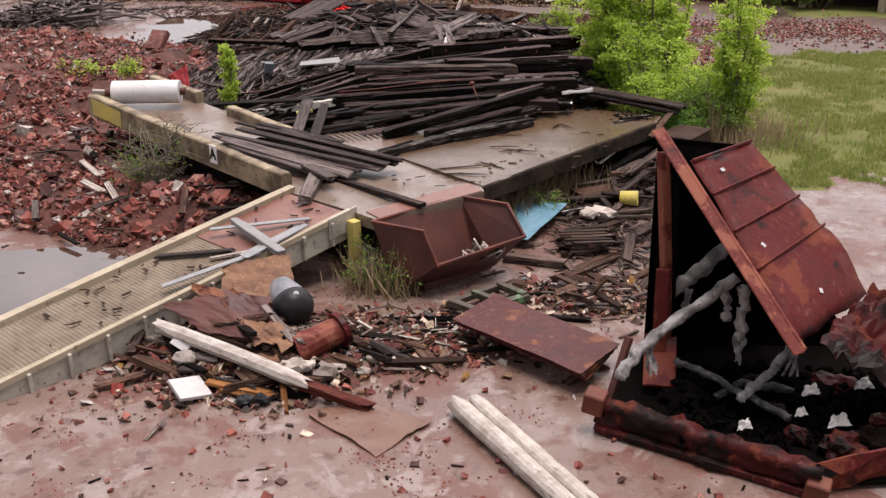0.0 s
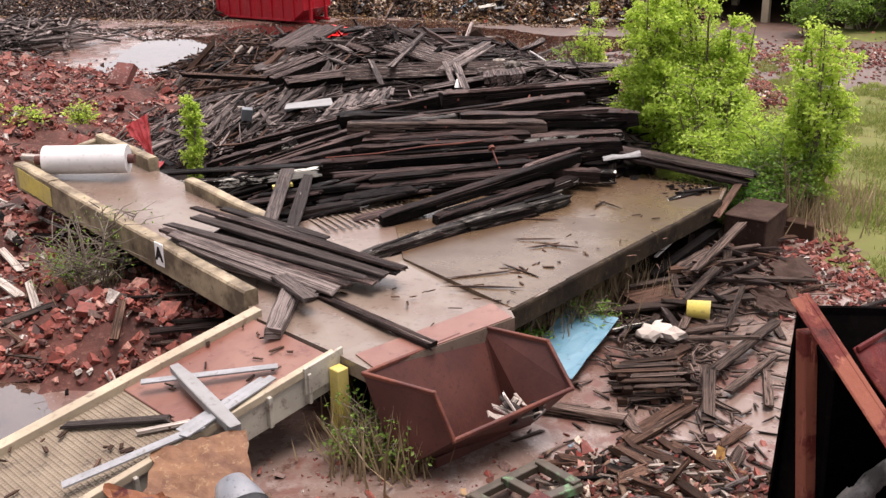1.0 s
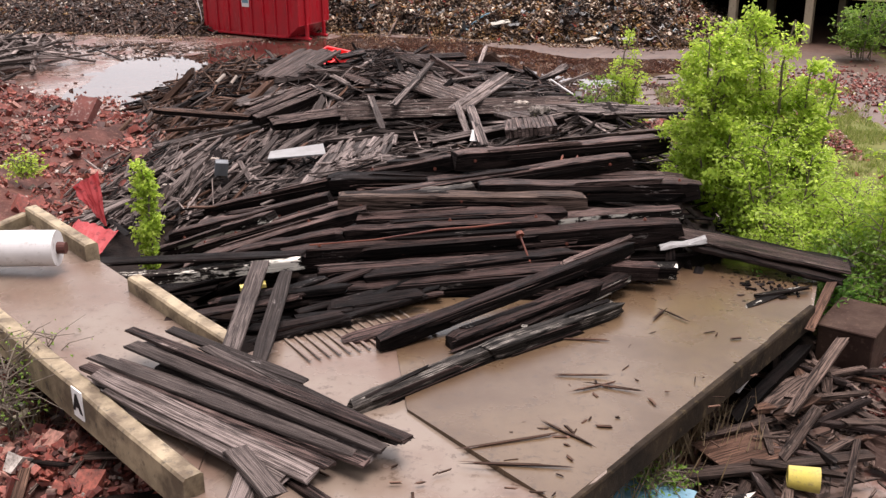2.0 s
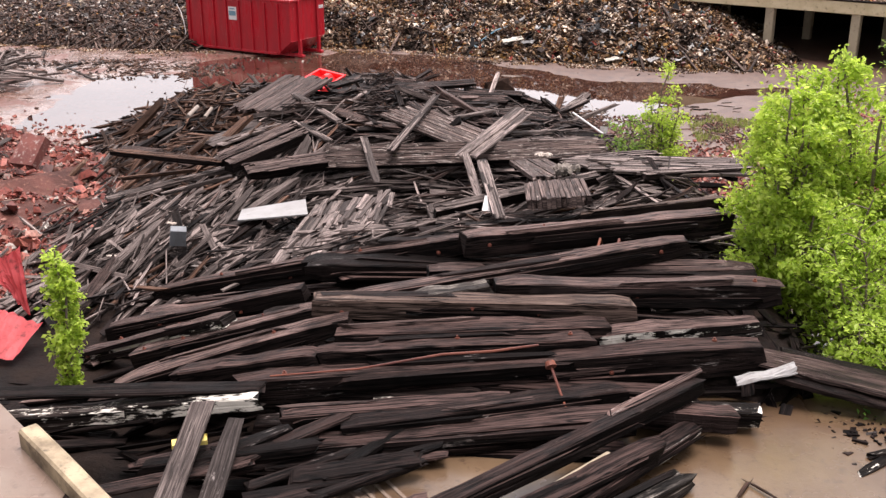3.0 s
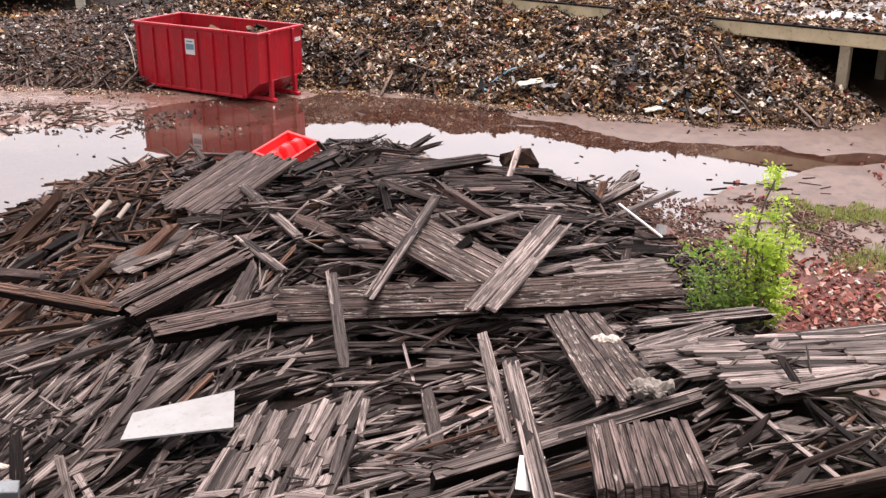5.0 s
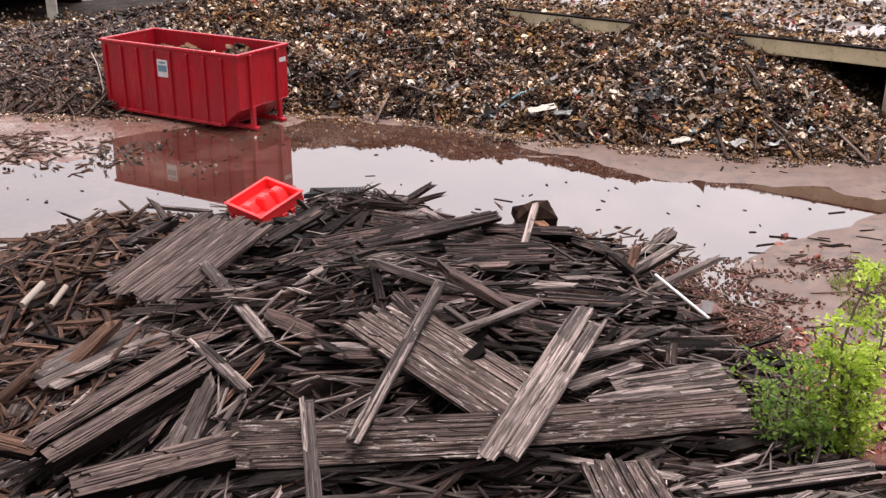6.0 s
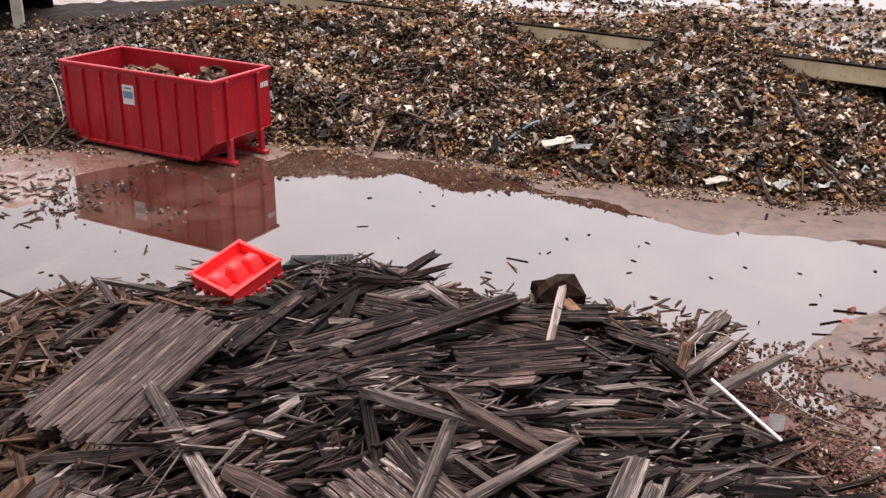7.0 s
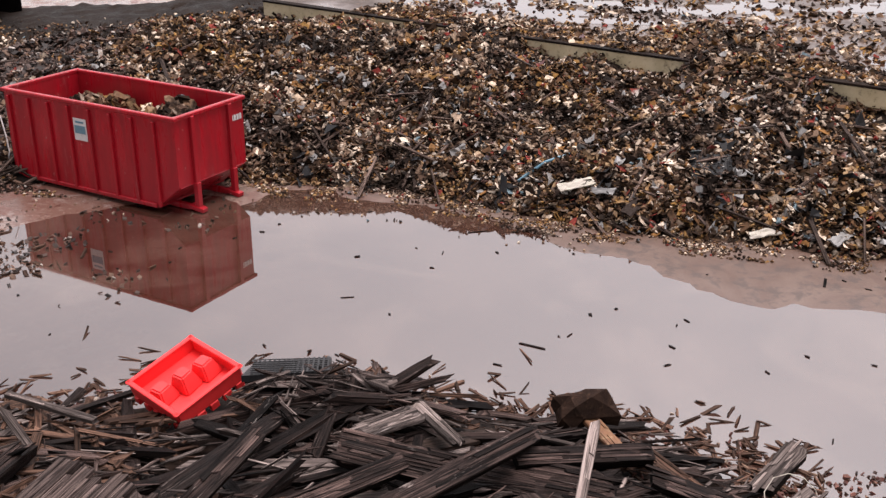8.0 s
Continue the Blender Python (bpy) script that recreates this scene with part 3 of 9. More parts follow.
def pile_z(x, y):
    """The top of the heap of timber."""
    h1 = 1.55 * math.exp(-((y - 26.9) / 4.2) ** 4 - ((x - 0.6) / 5.4) ** 4)
    h2 = 1.75 * math.exp(-((x - 2.4) / 2.5) ** 2 - ((y - 31.8) / 2.7) ** 2)
    h3 = 1.35 * math.exp(-((x + 4.2) / 4.4) ** 2 - ((y - 39.6) / 3.9) ** 2)
    h4 = 0.95 * math.exp(-((x + 9.2) / 2.6) ** 2 - ((y - 41.6) / 3.0) ** 2)
    h5 = 0.85 * math.exp(-((x + 5.6) / 2.3) ** 2 - ((y - 45.8) / 1.2) ** 2)
    h6 = 0.6 * math.exp(-((x + 7.2) / 1.7) ** 2 - ((y - 31.0) / 2.0) ** 2)
    inside = smooth_step(x, -13.5, -10.5) * (1 - smooth_step(x + 1.5 * smooth_step(y, 39.5, 41.5), 2.5 + 0.12 * (38 - y), 4.2 + 0.12 * (38 - y))) * smooth_step(y, 20.5, 23.5) * (1 - smooth_step(y + 0.12 * abs(x + 4.5) ** 1.4, 45.6, 48.0))
    rough = 0.2 * lumps(x, y, 0.55, 21.0) * inside * float(smooth_step(y, 28, 30))
    top = float((h1 ** 3 + h2 ** 3 + h3 ** 3 + h4 ** 3 + h5 ** 3 + h6 ** 3) ** (1 / 3) * inside ** 0.5 + 0.42 * inside + rough)
    hollow = math.exp(-((x + 7.25) / 1.0) ** 4 - ((y - 45.9) / 1.0) ** 4)
    return top + (min(top, 0.38) - top) * hollow


def rubble_z(x, y):
    """The top of the brick rubble beside the dock."""
    h = 1.25 * math.exp(-((x + 13.6) / 3.6) ** 2 - ((y - 27) / 5.0) ** 2)
    h += 0.75 * math.exp(-((x + 10.2) / 2.0) ** 2 - ((y - 21.2) / 2.2) ** 2)
    h += 0.7 * math.exp(-((x + 5.5) / 1.7) ** 2 - ((y - 17.9) / 1.2) ** 2)
    h += 0.6 * math.exp(-((x + 12.5) / 3.5) ** 2 - ((y - 35) / 3.2) ** 2)
    h += 0.2 * math.exp(-((x + 20.5) / 4.0) ** 2 - ((y - 40) / 4.0) ** 2)
    far = float(np.interp(x, [-28, -20, -16, -13, -10], [50.0, 46.5, 42.5, 40.5, 39.5]))
    edge = smooth_step(y + 0.35 * (x + 6.5) * (x < -6.5), 15.7, 17.0) * (1 - smooth_step(y + lumps(x, y, 0.5, 12.0), far - 2.5, far)) * (1 - smooth_step(x + 0.75 * (y - 17.2), -3.6, -2.4) if y < 24 else 1 - smooth_step(x, -9.6, -8.0))
    west = -17.0 - 9.5 * float(smooth_step(y, 29, 37))
    edge = edge * float(smooth_step(x + 2.0 * lumps(x, y, 0.3, 17.0), west - 4, west))
    return float((h + 0.22) * edge * (1 + 0.35 * lumps(x, y, 0.5, 8.0)))


def heap_front(x):
    return float(np.interp(x, [-34, -28, -22, -17, -9.5, -5.5, -2.6, 0, 2.5, 5.3, 9, 11], [60, 58.2, 57.2, 56.6, 57.6, 57.5, 56.2, 55.0, 54.8, 54.0, 54.2, 56.0]))


def heap_z(x, y):
    """The top of the great heap of shredded refuse."""
    top = float(np.interp(x, [-36, -26, -20, -14, -8, -4, -2.7, -1.5, 1.6, 2.3, 3.2, 5, 7.5, 10, 11.5], [0.8, 1.0, 1.5, 3.0, 3.25, 3.05, 2.8, 2.5, 2.5, 3.0, 3.2, 3.15, 2.05, 0.35, 0.0]))
    rise = (y - heap_front(x)) * (0.62 + 0.12 * lumps(x, 0.0, 0.35, 2.0))
    if rise <= 0:
        return 0.0
    z = top * (1 - math.exp(-rise / max(top, 0.05) * 1.25))
    z *= 1 - 0.45 * float(smooth_step(y, 64, 72))
    return float(max(z * (1 + 0.13 * lumps(x, y, 0.45, 4.0)) + min(rise, 0.5) * 0.3 * lumps(x, y, 1.2, 14.0), 0.0))


def sheet(name, xs, ys, height, material, keep=None, extra=(), pick=None):
    """A ground sheet over the plan, at the height that the function gives."""
    verts = [(x, y, height(x, y)) for y in ys for x in xs]
    n = len(xs)
    faces, slot = [], []
    for j in range(len(ys) - 1):
        for i in range(n - 1):
            x, y = (xs[i] + xs[i + 1]) / 2, (ys[j] + ys[j + 1]) / 2
            if keep and not keep(x, y):
                continue
            faces.append((j * n + i, j * n + i + 1, (j + 1) * n + i + 1, (j + 1) * n + i))
            slot.append(pick(x, y) if pick else 0)
    me = bpy.data.meshes.new(name)
    me.from_pydata(verts, [], faces)
    for m in (material, *extra):
        me.materials.append(m)
    me.polygons.foreach_set("material_index", slot)
    me.polygons.foreach_set("use_smooth", [True] * len(faces))
    me.update()
    return new(name, me)


_x = np.concatenate([[-1800, -500, -150, -60, -40], np.arange(-30, 26.1, 0.4), [32, 60, 150, 500, 1800]])
_y = np.concatenate([[-1500, -400, -100, -30, -12], np.arange(-6, 66.1, 0.4), [75, 100, 200, 600, 2000]])
tagged(sheet("ground", _x.tolist(), _y.tolist(), ground_z, M_GROUND, extra=(M_TURF,), pick=lambda x, y: int(lawn(x, y))), "wet red-brown mud and concrete yard with puddles", "ground", kind="structure")
tagged(sheet("puddle_water", np.linspace(-30, 14, 12).tolist(), np.linspace(-6, 62, 18).tolist(), lambda x, y: 0.0, M_WATER), "still muddy puddle water lying on the yard", "water", kind="structure")

# near-black core: the shade in the heap's gaps is put into its colour
tagged(sheet("charcoal_shade_mound", np.arange(-14.5, 6.6, 0.35).tolist(), np.arange(20, 49, 0.35).tolist(), lambda x, y: pile_z(x, y) - 0.1 - 0.28 * float(smooth_step(pile_z(x, y), 0.4, 1.0)) + 0.12 * lumps(x, y, 1.3, 6.0), M_EARTH_SHADE, lambda x, y: pile_z(x, y) > 0.1), "near-black charcoal sheet that also gives the shade between heap boards", "ash mound", kind="stuff")
tagged(sheet("brick_dust_mound", np.arange(-31, -2, 0.35).tolist(), np.arange(14.5, 51, 0.35).tolist(), lambda x, y: rubble_z(x, y) - 0.035 + 0.05 * lumps(x, y, 1.8, 2.0), M_DUST, lambda x, y: rubble_z(x, y) > 0.05), "damp red brick dust and earth mound", "rubble mound", kind="stuff")
tagged(sheet("refuse_mound", np.arange(-36, 12.1, 0.4).tolist(), np.arange(53, 80, 0.4).tolist(), lambda x, y: heap_z(x, y) - 0.06 + 0.07 * lumps(x, y, 1.6, 9.0), M_MOUND, lambda x, y: heap_z(x, y) > 0.03), "core of a great refuse heap, coloured dark as shade between pieces", "refuse heap", kind="stuff")

# wet stained concrete, darkened further for the shade on the dock's outer edge
M_DARKWALL = mottled("wet_shaded_concrete", (0.032, 0.022, 0.014), (0.014, 0.01, 0.007), (0.075, 0.055, 0.03), 1.4, 6.0, (0.7, 0.92), 0.8, spec=0.1)
# ---- the loading dock ----
dock = thing("loading_dock", "stained wet concrete loading dock with two arms", "loading dock", (-1, 17, 0), kind="structure")
bm = bmesh.new()
add_prism(bm, [(-3.12, 16.5), (-3.02, 16.2), (-1.42, 14.93), (-0.87, 14.45), (1.08, 16.25), (1.02, 16.52), (5.25, 22.75), (5.6, 23.9), (2.2, 27.0), (-3.42, 19.85)],
          [1.1, 1.1, 1.1, 1.1, 1.1, 1.1, 0.95, 0.95, 0.95, 1.1], [1.37, 1.33, 1.33, 1.33, 1.36, 1.36, 1.2, 1.18, 1.3, 1.45])
part("slab", bm, M_DECK, dock)
bm = bmesh.new()
add_prism(bm, [(1.04, 16.62), (5.22, 22.78), (5.5, 23.85), (2.2, 26.8), (-1.6, 21.9), (-0.9, 18.6)], [1.3, 1.1, 1.1, 1.2, 1.3, 1.3], [1.362, 1.208, 1.188, 1.312, 1.404, 1.388])
part("screed", bm, M_TANDECK, dock, "ochre-stained concrete topping")
bm = bmesh.new()
add_prism(bm, [(-9.42, 22.02), (-3.13, 16.46), (-3.43, 19.87), (-8.42, 24.3)], [1.45, 1.1, 1.1, 1.5], [1.78, 1.368, 1.448, 1.82])
part("arm_slab", bm, M_DECK, dock)


def dock_wall(name, a, b, thick, low_a, low_b, top_a, top_b, material, label=""):
    d = Vector((b[0] - a[0], b[1] - a[1])).normalized()
    n = Vector((-d.y, d.x)) * thick
    steps = 9
    bm = bmesh.new()
    rows = []
    for i in range(steps):
        f = i / (steps - 1)
        x, y = a[0] + (b[0] - a[0]) * f, a[1] + (b[1] - a[1]) * f
        lo, hi = low_a + (low_b - low_a) * f, top_a + (top_b - top_a) * f + 0.02 * lumps(x, y, 1.5, 4.0)
        rows.append([bm.verts.new(p) for p in ((x, y, lo), (x, y, hi - 0.03), (x + n.x * 0.12, y + n.y * 0.12, hi), (x + n.x * 0.88, y + n.y * 0.88, hi), (x + n.x, y + n.y, hi - 0.03), (x + n.x, y + n.y, lo))])
    for p, q in zip(rows, rows[1:]):
        for k in range(6):
            bm.faces.new((p[k], p[(k + 1) % 6], q[(k + 1) % 6], q[k]))
    bm.faces.new(rows[0])
    bm.faces.new(rows[-1][::-1])
    bmesh.ops.recalc_face_normals(bm, faces=bm.faces)
    return part(name, bm, material, dock, label)


dock_wall("kerb_wall", (-8.31, 20.97), (-3.15, 16.42), 0.26, 1.42, 1.12, 1.96, 1.62, M_WALL, "weathered concrete kerb wall with moss stains")
dock_wall("kerb_wall", (-9.55, 22.06), (-8.31, 20.97), 0.26, 1.5, 1.42, 2.05, 1.98, M_WALL, "weathered concrete kerb wall with moss stains")
bm = bmesh.new()
_u, _w = Vector((1.24, -1.09, 0)).normalized(), Vector((-0.66, -0.75, 0)).normalized() * 0.008
_o = Vector((-9.55, 22.06, 0)) + _w
add_torn(bm, [_o + _u * 0.2 + Vector((0, 0, 1.99)), _o + _u * 1.75 + Vector((0, 0, 1.86)), _o + _u * 1.72 + Vector((0, 0, 1.45)), _o + _u * 0.22 + Vector((0, 0, 1.56))], 0.006, 0.02, 0.003, 12, 3.0)
part("painted_panel", bm, M_YELLOW, dock, "flaking yellow paint on the kerb's outer face")
dock_wall("end_kerb", (-9.35, 22.55), (-8.62, 24.3), 0.16, 1.5, 1.5, 1.93, 1.98, M_WALL)
dock_wall("back_kerb", (-8.5, 24.45), (-6.7, 22.85), -0.24, 1.4, 1.35, 2.1, 2.0, M_WALL)
dock_wall("back_kerb", (-5.6, 21.85), (-3.5, 20.0), -0.24, 1.3, 1.2, 1.86, 1.68, M_WALL)
dock_wall("edge_beam", (1.05, 16.5), (5.28, 22.73), 0.11, 1.02, 0.85, 1.37, 1.212, M_DARKWALL, "stained slab edge of the dock arm, with its shade painted in")
# supports under the slab; their shade is put into the near-black colour
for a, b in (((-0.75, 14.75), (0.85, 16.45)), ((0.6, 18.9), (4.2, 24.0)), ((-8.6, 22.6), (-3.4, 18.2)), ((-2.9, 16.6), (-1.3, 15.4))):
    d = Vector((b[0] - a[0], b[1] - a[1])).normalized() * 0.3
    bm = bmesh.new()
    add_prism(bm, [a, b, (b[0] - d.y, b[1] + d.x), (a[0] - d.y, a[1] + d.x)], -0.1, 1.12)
    part("support_wall", bm, M_EARTH_SHADE, dock)
bm = bmesh.new()
add_slab(bm, [(-0.83, 14.5, 1.352), (1.04, 16.24, 1.378), (0.72, 16.75, 1.378), (-1.15, 14.9, 1.352)], 0.02)
part("lip_plate", bm, M_PALERUST, dock, "rusted steel lip plate")
# ribbed patch of the slab
rib = bpy.data.meshes.new("rib")
bm = bmesh.new()
add_box(bm, (0.05, 1.1, 0.016), None, 0.006)
bm.to_mesh(rib)
bm.free()
for i in range(14):
    o = link("rib", rib, M_DECK, dock)
    o.matrix_basis = pose(-2.75 + 0.13 * i, 20.2 + 0.08 * i, 1.455 - 0.004 * i, 0, 0, 38)
    o.matrix_parent_inverse = place_of(dock).inverted()
# lettered sign on the kerb
d = (Vector((-3.15, 16.42, 0)) - Vector((-8.3, 20.96, 0))).normalized()
turn = math.degrees(math.atan2(d.y, d.x))
spot = Vector((-8.3, 20.96, 0)) + d * 4.3
sign = thing("bay_sign", "white bay sign with a black letter A on the kerb wall", "sign", (spot.x, spot.y, 1.5))
face = pose(spot.x, spot.y, 1.57, 90, 0, turn) @ pose(0, 0, 0.012)
bm = bmesh.new()
add_box(bm, (0.28, 0.42, 0.02), face, 0.004)
sign_plate = part("plate", bm, mottled("white_enamel", (0.8, 0.79, 0.77), (0.74, 0.73, 0.7), (0.5, 0.47, 0.42), 3.0, 16.0, (0.3, 0.5), 0.05), sign)
font = bpy.data.curves.new("letter", "FONT")
font.body, font.size, font.extrude, font.align_x, font.align_y = "A", 0.34, 0.003, "CENTER", "CENTER"
font.offset = 0.014
tmp = new("letter_shape", font)
bpy.context.view_layer.update()
me = bpy.data.meshes.new_from_object(tmp.evaluated_get(bpy.context.evaluated_depsgraph_get()))
bpy.data.objects.remove(tmp)
bm = bmesh.new()
bm.from_mesh(me)
bmesh.ops.transform(bm, matrix=face @ pose(0, 0, 0.016), verts=bm.verts)
part("letter", bm, M_RUBBER, sign_plate, "black letter A")

# ---- the steel ramp ----
ramp = thing("dock_ramp", "worn steel dock ramp with a tread grating", "ramp", (-5, 12.5, 0))
R0, RL = Vector((-3.03, 16.22, 1.33)), Vector((-1.42, 14.88, 1.33))
RD = Vector((-0.6457, -0.7636, 0)).normalized() + Vector((0, 0, -0.147))
RW = (RL - R0).normalized()
WID = (RL - R0).length


def on_ramp(along_m, across, up=0.0):
    return R0 + RD * along_m + RW * across + Vector((0, 0, up))


def ramp_bar(name, a0, a1, c0, c1, low, high, material, label=""):
    bm = bmesh.new()
    q = [on_ramp(a0, c0), on_ramp(a1, c0), on_ramp(a1, c1), on_ramp(a0, c1)]
    lo = [bm.verts.new(p + Vector((0, 0, low))) for p in q]
    hi = [bm.verts.new(p + Vector((0, 0, high))) for p in q]
    bm.faces.new(hi)
    bm.faces.new(lo[::-1])
    for k in range(4):
        bm.faces.new((lo[k], lo[(k + 1) % 4], hi[(k + 1) % 4], hi[k]))
    bmesh.ops.recalc_face_normals(bm, faces=bm.faces)
    bmesh.ops.bevel(bm, geom=list(bm.edges), offset=0.008, segments=1, affect="EDGES")
    return part(name, bm, material, ramp, label)


ramp_bar("landing_plate", 0.05, 2.3, 0.1, WID - 0.08, -0.06, 0.0, M_PALERUST, "rusted red landing plate")
ramp_bar("tread_base", 2.3, 9.0, 0.1, WID - 0.08, -0.07, -0.027, M_GRATE, "yellowish worn tread")
ramp_bar("side_rail", -0.1, 9.2, 0.0, 0.2, -0.3, 0.1, M_CREAM, "cream painted side rail")
ramp_bar("side_rail", 0.0, 9.2, WID - 0.12, WID, -0.05, 0.07, M_CREAM, "cream painted side rail")
ramp_bar("side_beam", 0.0, 9.0, WID - 0.08, WID - 0.03, -0.5, -0.05, M_GREYPAINT, "grimy grey side beam with ribs")
for i in range(13):
    ramp_bar("stiffener", 0.5 + 0.68 * i, 0.56 + 0.68 * i, WID - 0.04, WID + 0.06, -0.46, 0.0, M_GREYPAINT)
ramp_bar("corner_plate", -0.1, 0.6, WID - 0.02, WID + 0.03, -0.32, 0.1, M_GREYPAINT)
for i in range(92):
    ramp_bar("tread_bar", 2.33 + 0.072 * i, 2.36 + 0.072 * i, 0.2, WID - 0.12, -0.036, -0.014, M_GRATE)
for i in range(30):
    ramp_bar("tread_strip", 2.3, 9.0, 0.22 + 0.06 * i, 0.235 + 0.06 * i, -0.035, -0.018, M_GRATE)
bm = bmesh.new()
add_box(bm, (0.2, 0.2, 1.25), pose(-1.37, 14.72, 0.6, 0, 0, -40), 0.012)
part("post", bm, M_YELLOW, ramp, "faded yellow post")
bm = bmesh.new()
add_box(bm, (2.2, 0.1, 0.22), along(on_ramp(0.1, WID - 0.16, -0.42), on_ramp(2.3, WID - 0.16, -0.42)), 0.01)
part("under_beam", bm, M_YELLOW, ramp)

# ---- far docks ----
far_dock = thing("far_dock", "long raised concrete dock deck with a cream edge beam", "loading dock", (6, 62, 0), kind="structure")
fd = Vector((14.6, -8.6, 0)).normalized()
fn = Vector((-fd.y, fd.x, 0))
f0 = Vector((-12.0, 70.3, 0))


def far_at(s, d, z):
    p = f0 + fd * s + fn * d
    return (p.x, p.y, z)


bm = bmesh.new()
add_slab(bm, [far_at(0, 0.1, 2.62), far_at(60, 0.1, 2.62), far_at(60, 45, 2.62), far_at(0, 45, 2.62)], 0.25)
part("deck", bm, mottled("wet_leaf_mould", (0.07, 0.042, 0.03), (0.04, 0.024, 0.016), (0.14, 0.09, 0.065), 0.5, 5.0, (0.1, 0.75), 0.4), far_dock)
bm = bmesh.new()
add_box(bm, (60, 0.36, 0.07), along(far_at(0, 0, 2.605), far_at(60, 0, 2.605)), 0.01)
part("coping", bm, M_EARTH_SHADE, far_dock, "blackened edge of the deck")
bm = bmesh.new()
add_box(bm, (60, 0.3, 0.5), along(far_at(0, 0, 2.33), far_at(60, 0, 2.33)), 0.02)
part("edge_beam", bm, mottled("stained_cream_concrete", (0.6, 0.5, 0.33), (0.48, 0.39, 0.24), (0.2, 0.15, 0.09), 1.2, 6.0, (0.5, 0.8), 0.3), far_dock, "cream painted concrete edge beam")
for s in (14.0, 17.6, 21.3, 25.35, 28.9, 33, 37, 41):
    for d in (0.1, 5.5):
        p = far_at(s, d, 1.0)
        bm = bmesh.new()
        add_box(bm, (0.36, 0.36, 2.3), pose(p[0], p[1], 1.0, 0, 0, -30), 0.015)
        part("pillar", bm, M_CREAM, far_dock)
# added black wall that stands in for the shade under the deck
bm = bmesh.new()
add_box(bm, (60, 0.3, 2.6), along(far_at(0, 9, 1.2), far_at(60, 9, 1.2)))
part("back_wall", bm, M_SOOT_SHADE, far_dock)

left_dock = thing("far_shed", "far open shed with concrete posts, dark inside", "shed", (-27, 74, 0), kind="structure")
for x, y in ((-24.2, 72.2), (-29.0, 70.6), (-34, 69)):
    bm = bmesh.new()
    add_box(bm, (0.45, 0.45, 3.4), pose(x, y, 1.6, 0, 0, 18), 0.02)
    part("pillar", bm, M_GREYPAINT, left_dock)
bm = bmesh.new()
add_prism(bm, [(-45, 65.6), (-23.6, 72.6), (-26, 80), (-47.4, 73)], 3.2, 3.6)
part("roof", bm, M_WALL, left_dock)
# added black wall in place of the shade inside the shed
bm = bmesh.new()
add_prism(bm, [(-47.0, 71.6), (-25.6, 78.6), (-25.7, 78.9), (-47.1, 71.9)], -0.1, 3.2)
part("back_wall", bm, M_SOOT_SHADE, left_dock)

# ---- great charred beams across the dock ----
BEAMS = "charred beams"
L_BEAM = "long charred square timber beam on a heap"


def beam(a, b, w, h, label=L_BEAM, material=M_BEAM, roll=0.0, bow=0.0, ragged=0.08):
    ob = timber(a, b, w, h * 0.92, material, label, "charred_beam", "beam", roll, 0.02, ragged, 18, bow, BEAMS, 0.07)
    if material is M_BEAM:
        # sides burnt black and top weathered; both colours also carry shade and skylight
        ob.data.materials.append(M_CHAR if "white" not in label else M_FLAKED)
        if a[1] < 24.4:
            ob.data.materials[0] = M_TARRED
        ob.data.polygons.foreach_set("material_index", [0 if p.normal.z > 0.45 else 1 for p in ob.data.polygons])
    length = (Vector(b) - Vector(a)).length
    # ledges along its front where the wood has split in layers
    for k in range(2 if length > 2.4 and h > 0.2 else 0):
        ln = RNG.uniform(0.4, 0.9) * length
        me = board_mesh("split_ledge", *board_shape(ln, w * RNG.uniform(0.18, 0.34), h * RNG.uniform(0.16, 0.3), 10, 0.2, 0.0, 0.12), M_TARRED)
        # the ledge's sides get char black too, with their shade in it
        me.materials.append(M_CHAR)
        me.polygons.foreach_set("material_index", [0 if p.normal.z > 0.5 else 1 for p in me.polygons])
        o = link("split_ledge", me, None, ob)
        o.matrix_parent_inverse = Matrix.Identity(4)
        o.matrix_basis = pose(RNG.uniform(-0.5, 0.5) * (length - ln), -w * RNG.uniform(0.46, 0.56), h * (0.18 - 0.36 * k) + RNG.normal(0, 0.02), RNG.normal(-6, 6), RNG.normal(0, 0.6), RNG.normal(0, 0.8))
    # slivers that have split off but still cling to it
    for k in range(int(length * 0.4) if h > 0.15 else 0):
        ln = RNG.uniform(0.18, 0.5) * min(length, 5.0)
        sh = board_shape(ln, w * RNG.uniform(0.15, 0.45), h * RNG.uniform(0.08, 0.25), 5, 0.16, 0.0, 0.14)
        o = link("sliver", board_mesh("sliver", *sh, M_BEAM if RNG.random() < 0.5 else M_CHAR), None, ob)
        o.matrix_parent_inverse = Matrix.Identity(4)
        x, y = RNG.uniform(-0.5, 0.5) * (length - ln), RNG.uniform(-0.5, 0.35) * w
        o.matrix_basis = pose(x, y, h * (0.47 if y > -0.36 * w else RNG.uniform(-0.3, 0.4)) + bow * (1 - (2 * x / length) ** 2), RNG.normal(0, 14), RNG.normal(0, 1.2), RNG.normal(0, 2.5))
    return ob


GREYTOP = "charred beam with a weathered grey upper face"
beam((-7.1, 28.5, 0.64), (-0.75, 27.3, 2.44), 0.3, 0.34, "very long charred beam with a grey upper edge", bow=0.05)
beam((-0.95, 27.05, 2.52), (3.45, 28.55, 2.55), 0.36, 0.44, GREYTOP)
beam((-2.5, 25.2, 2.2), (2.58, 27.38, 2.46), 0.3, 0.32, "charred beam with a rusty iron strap")
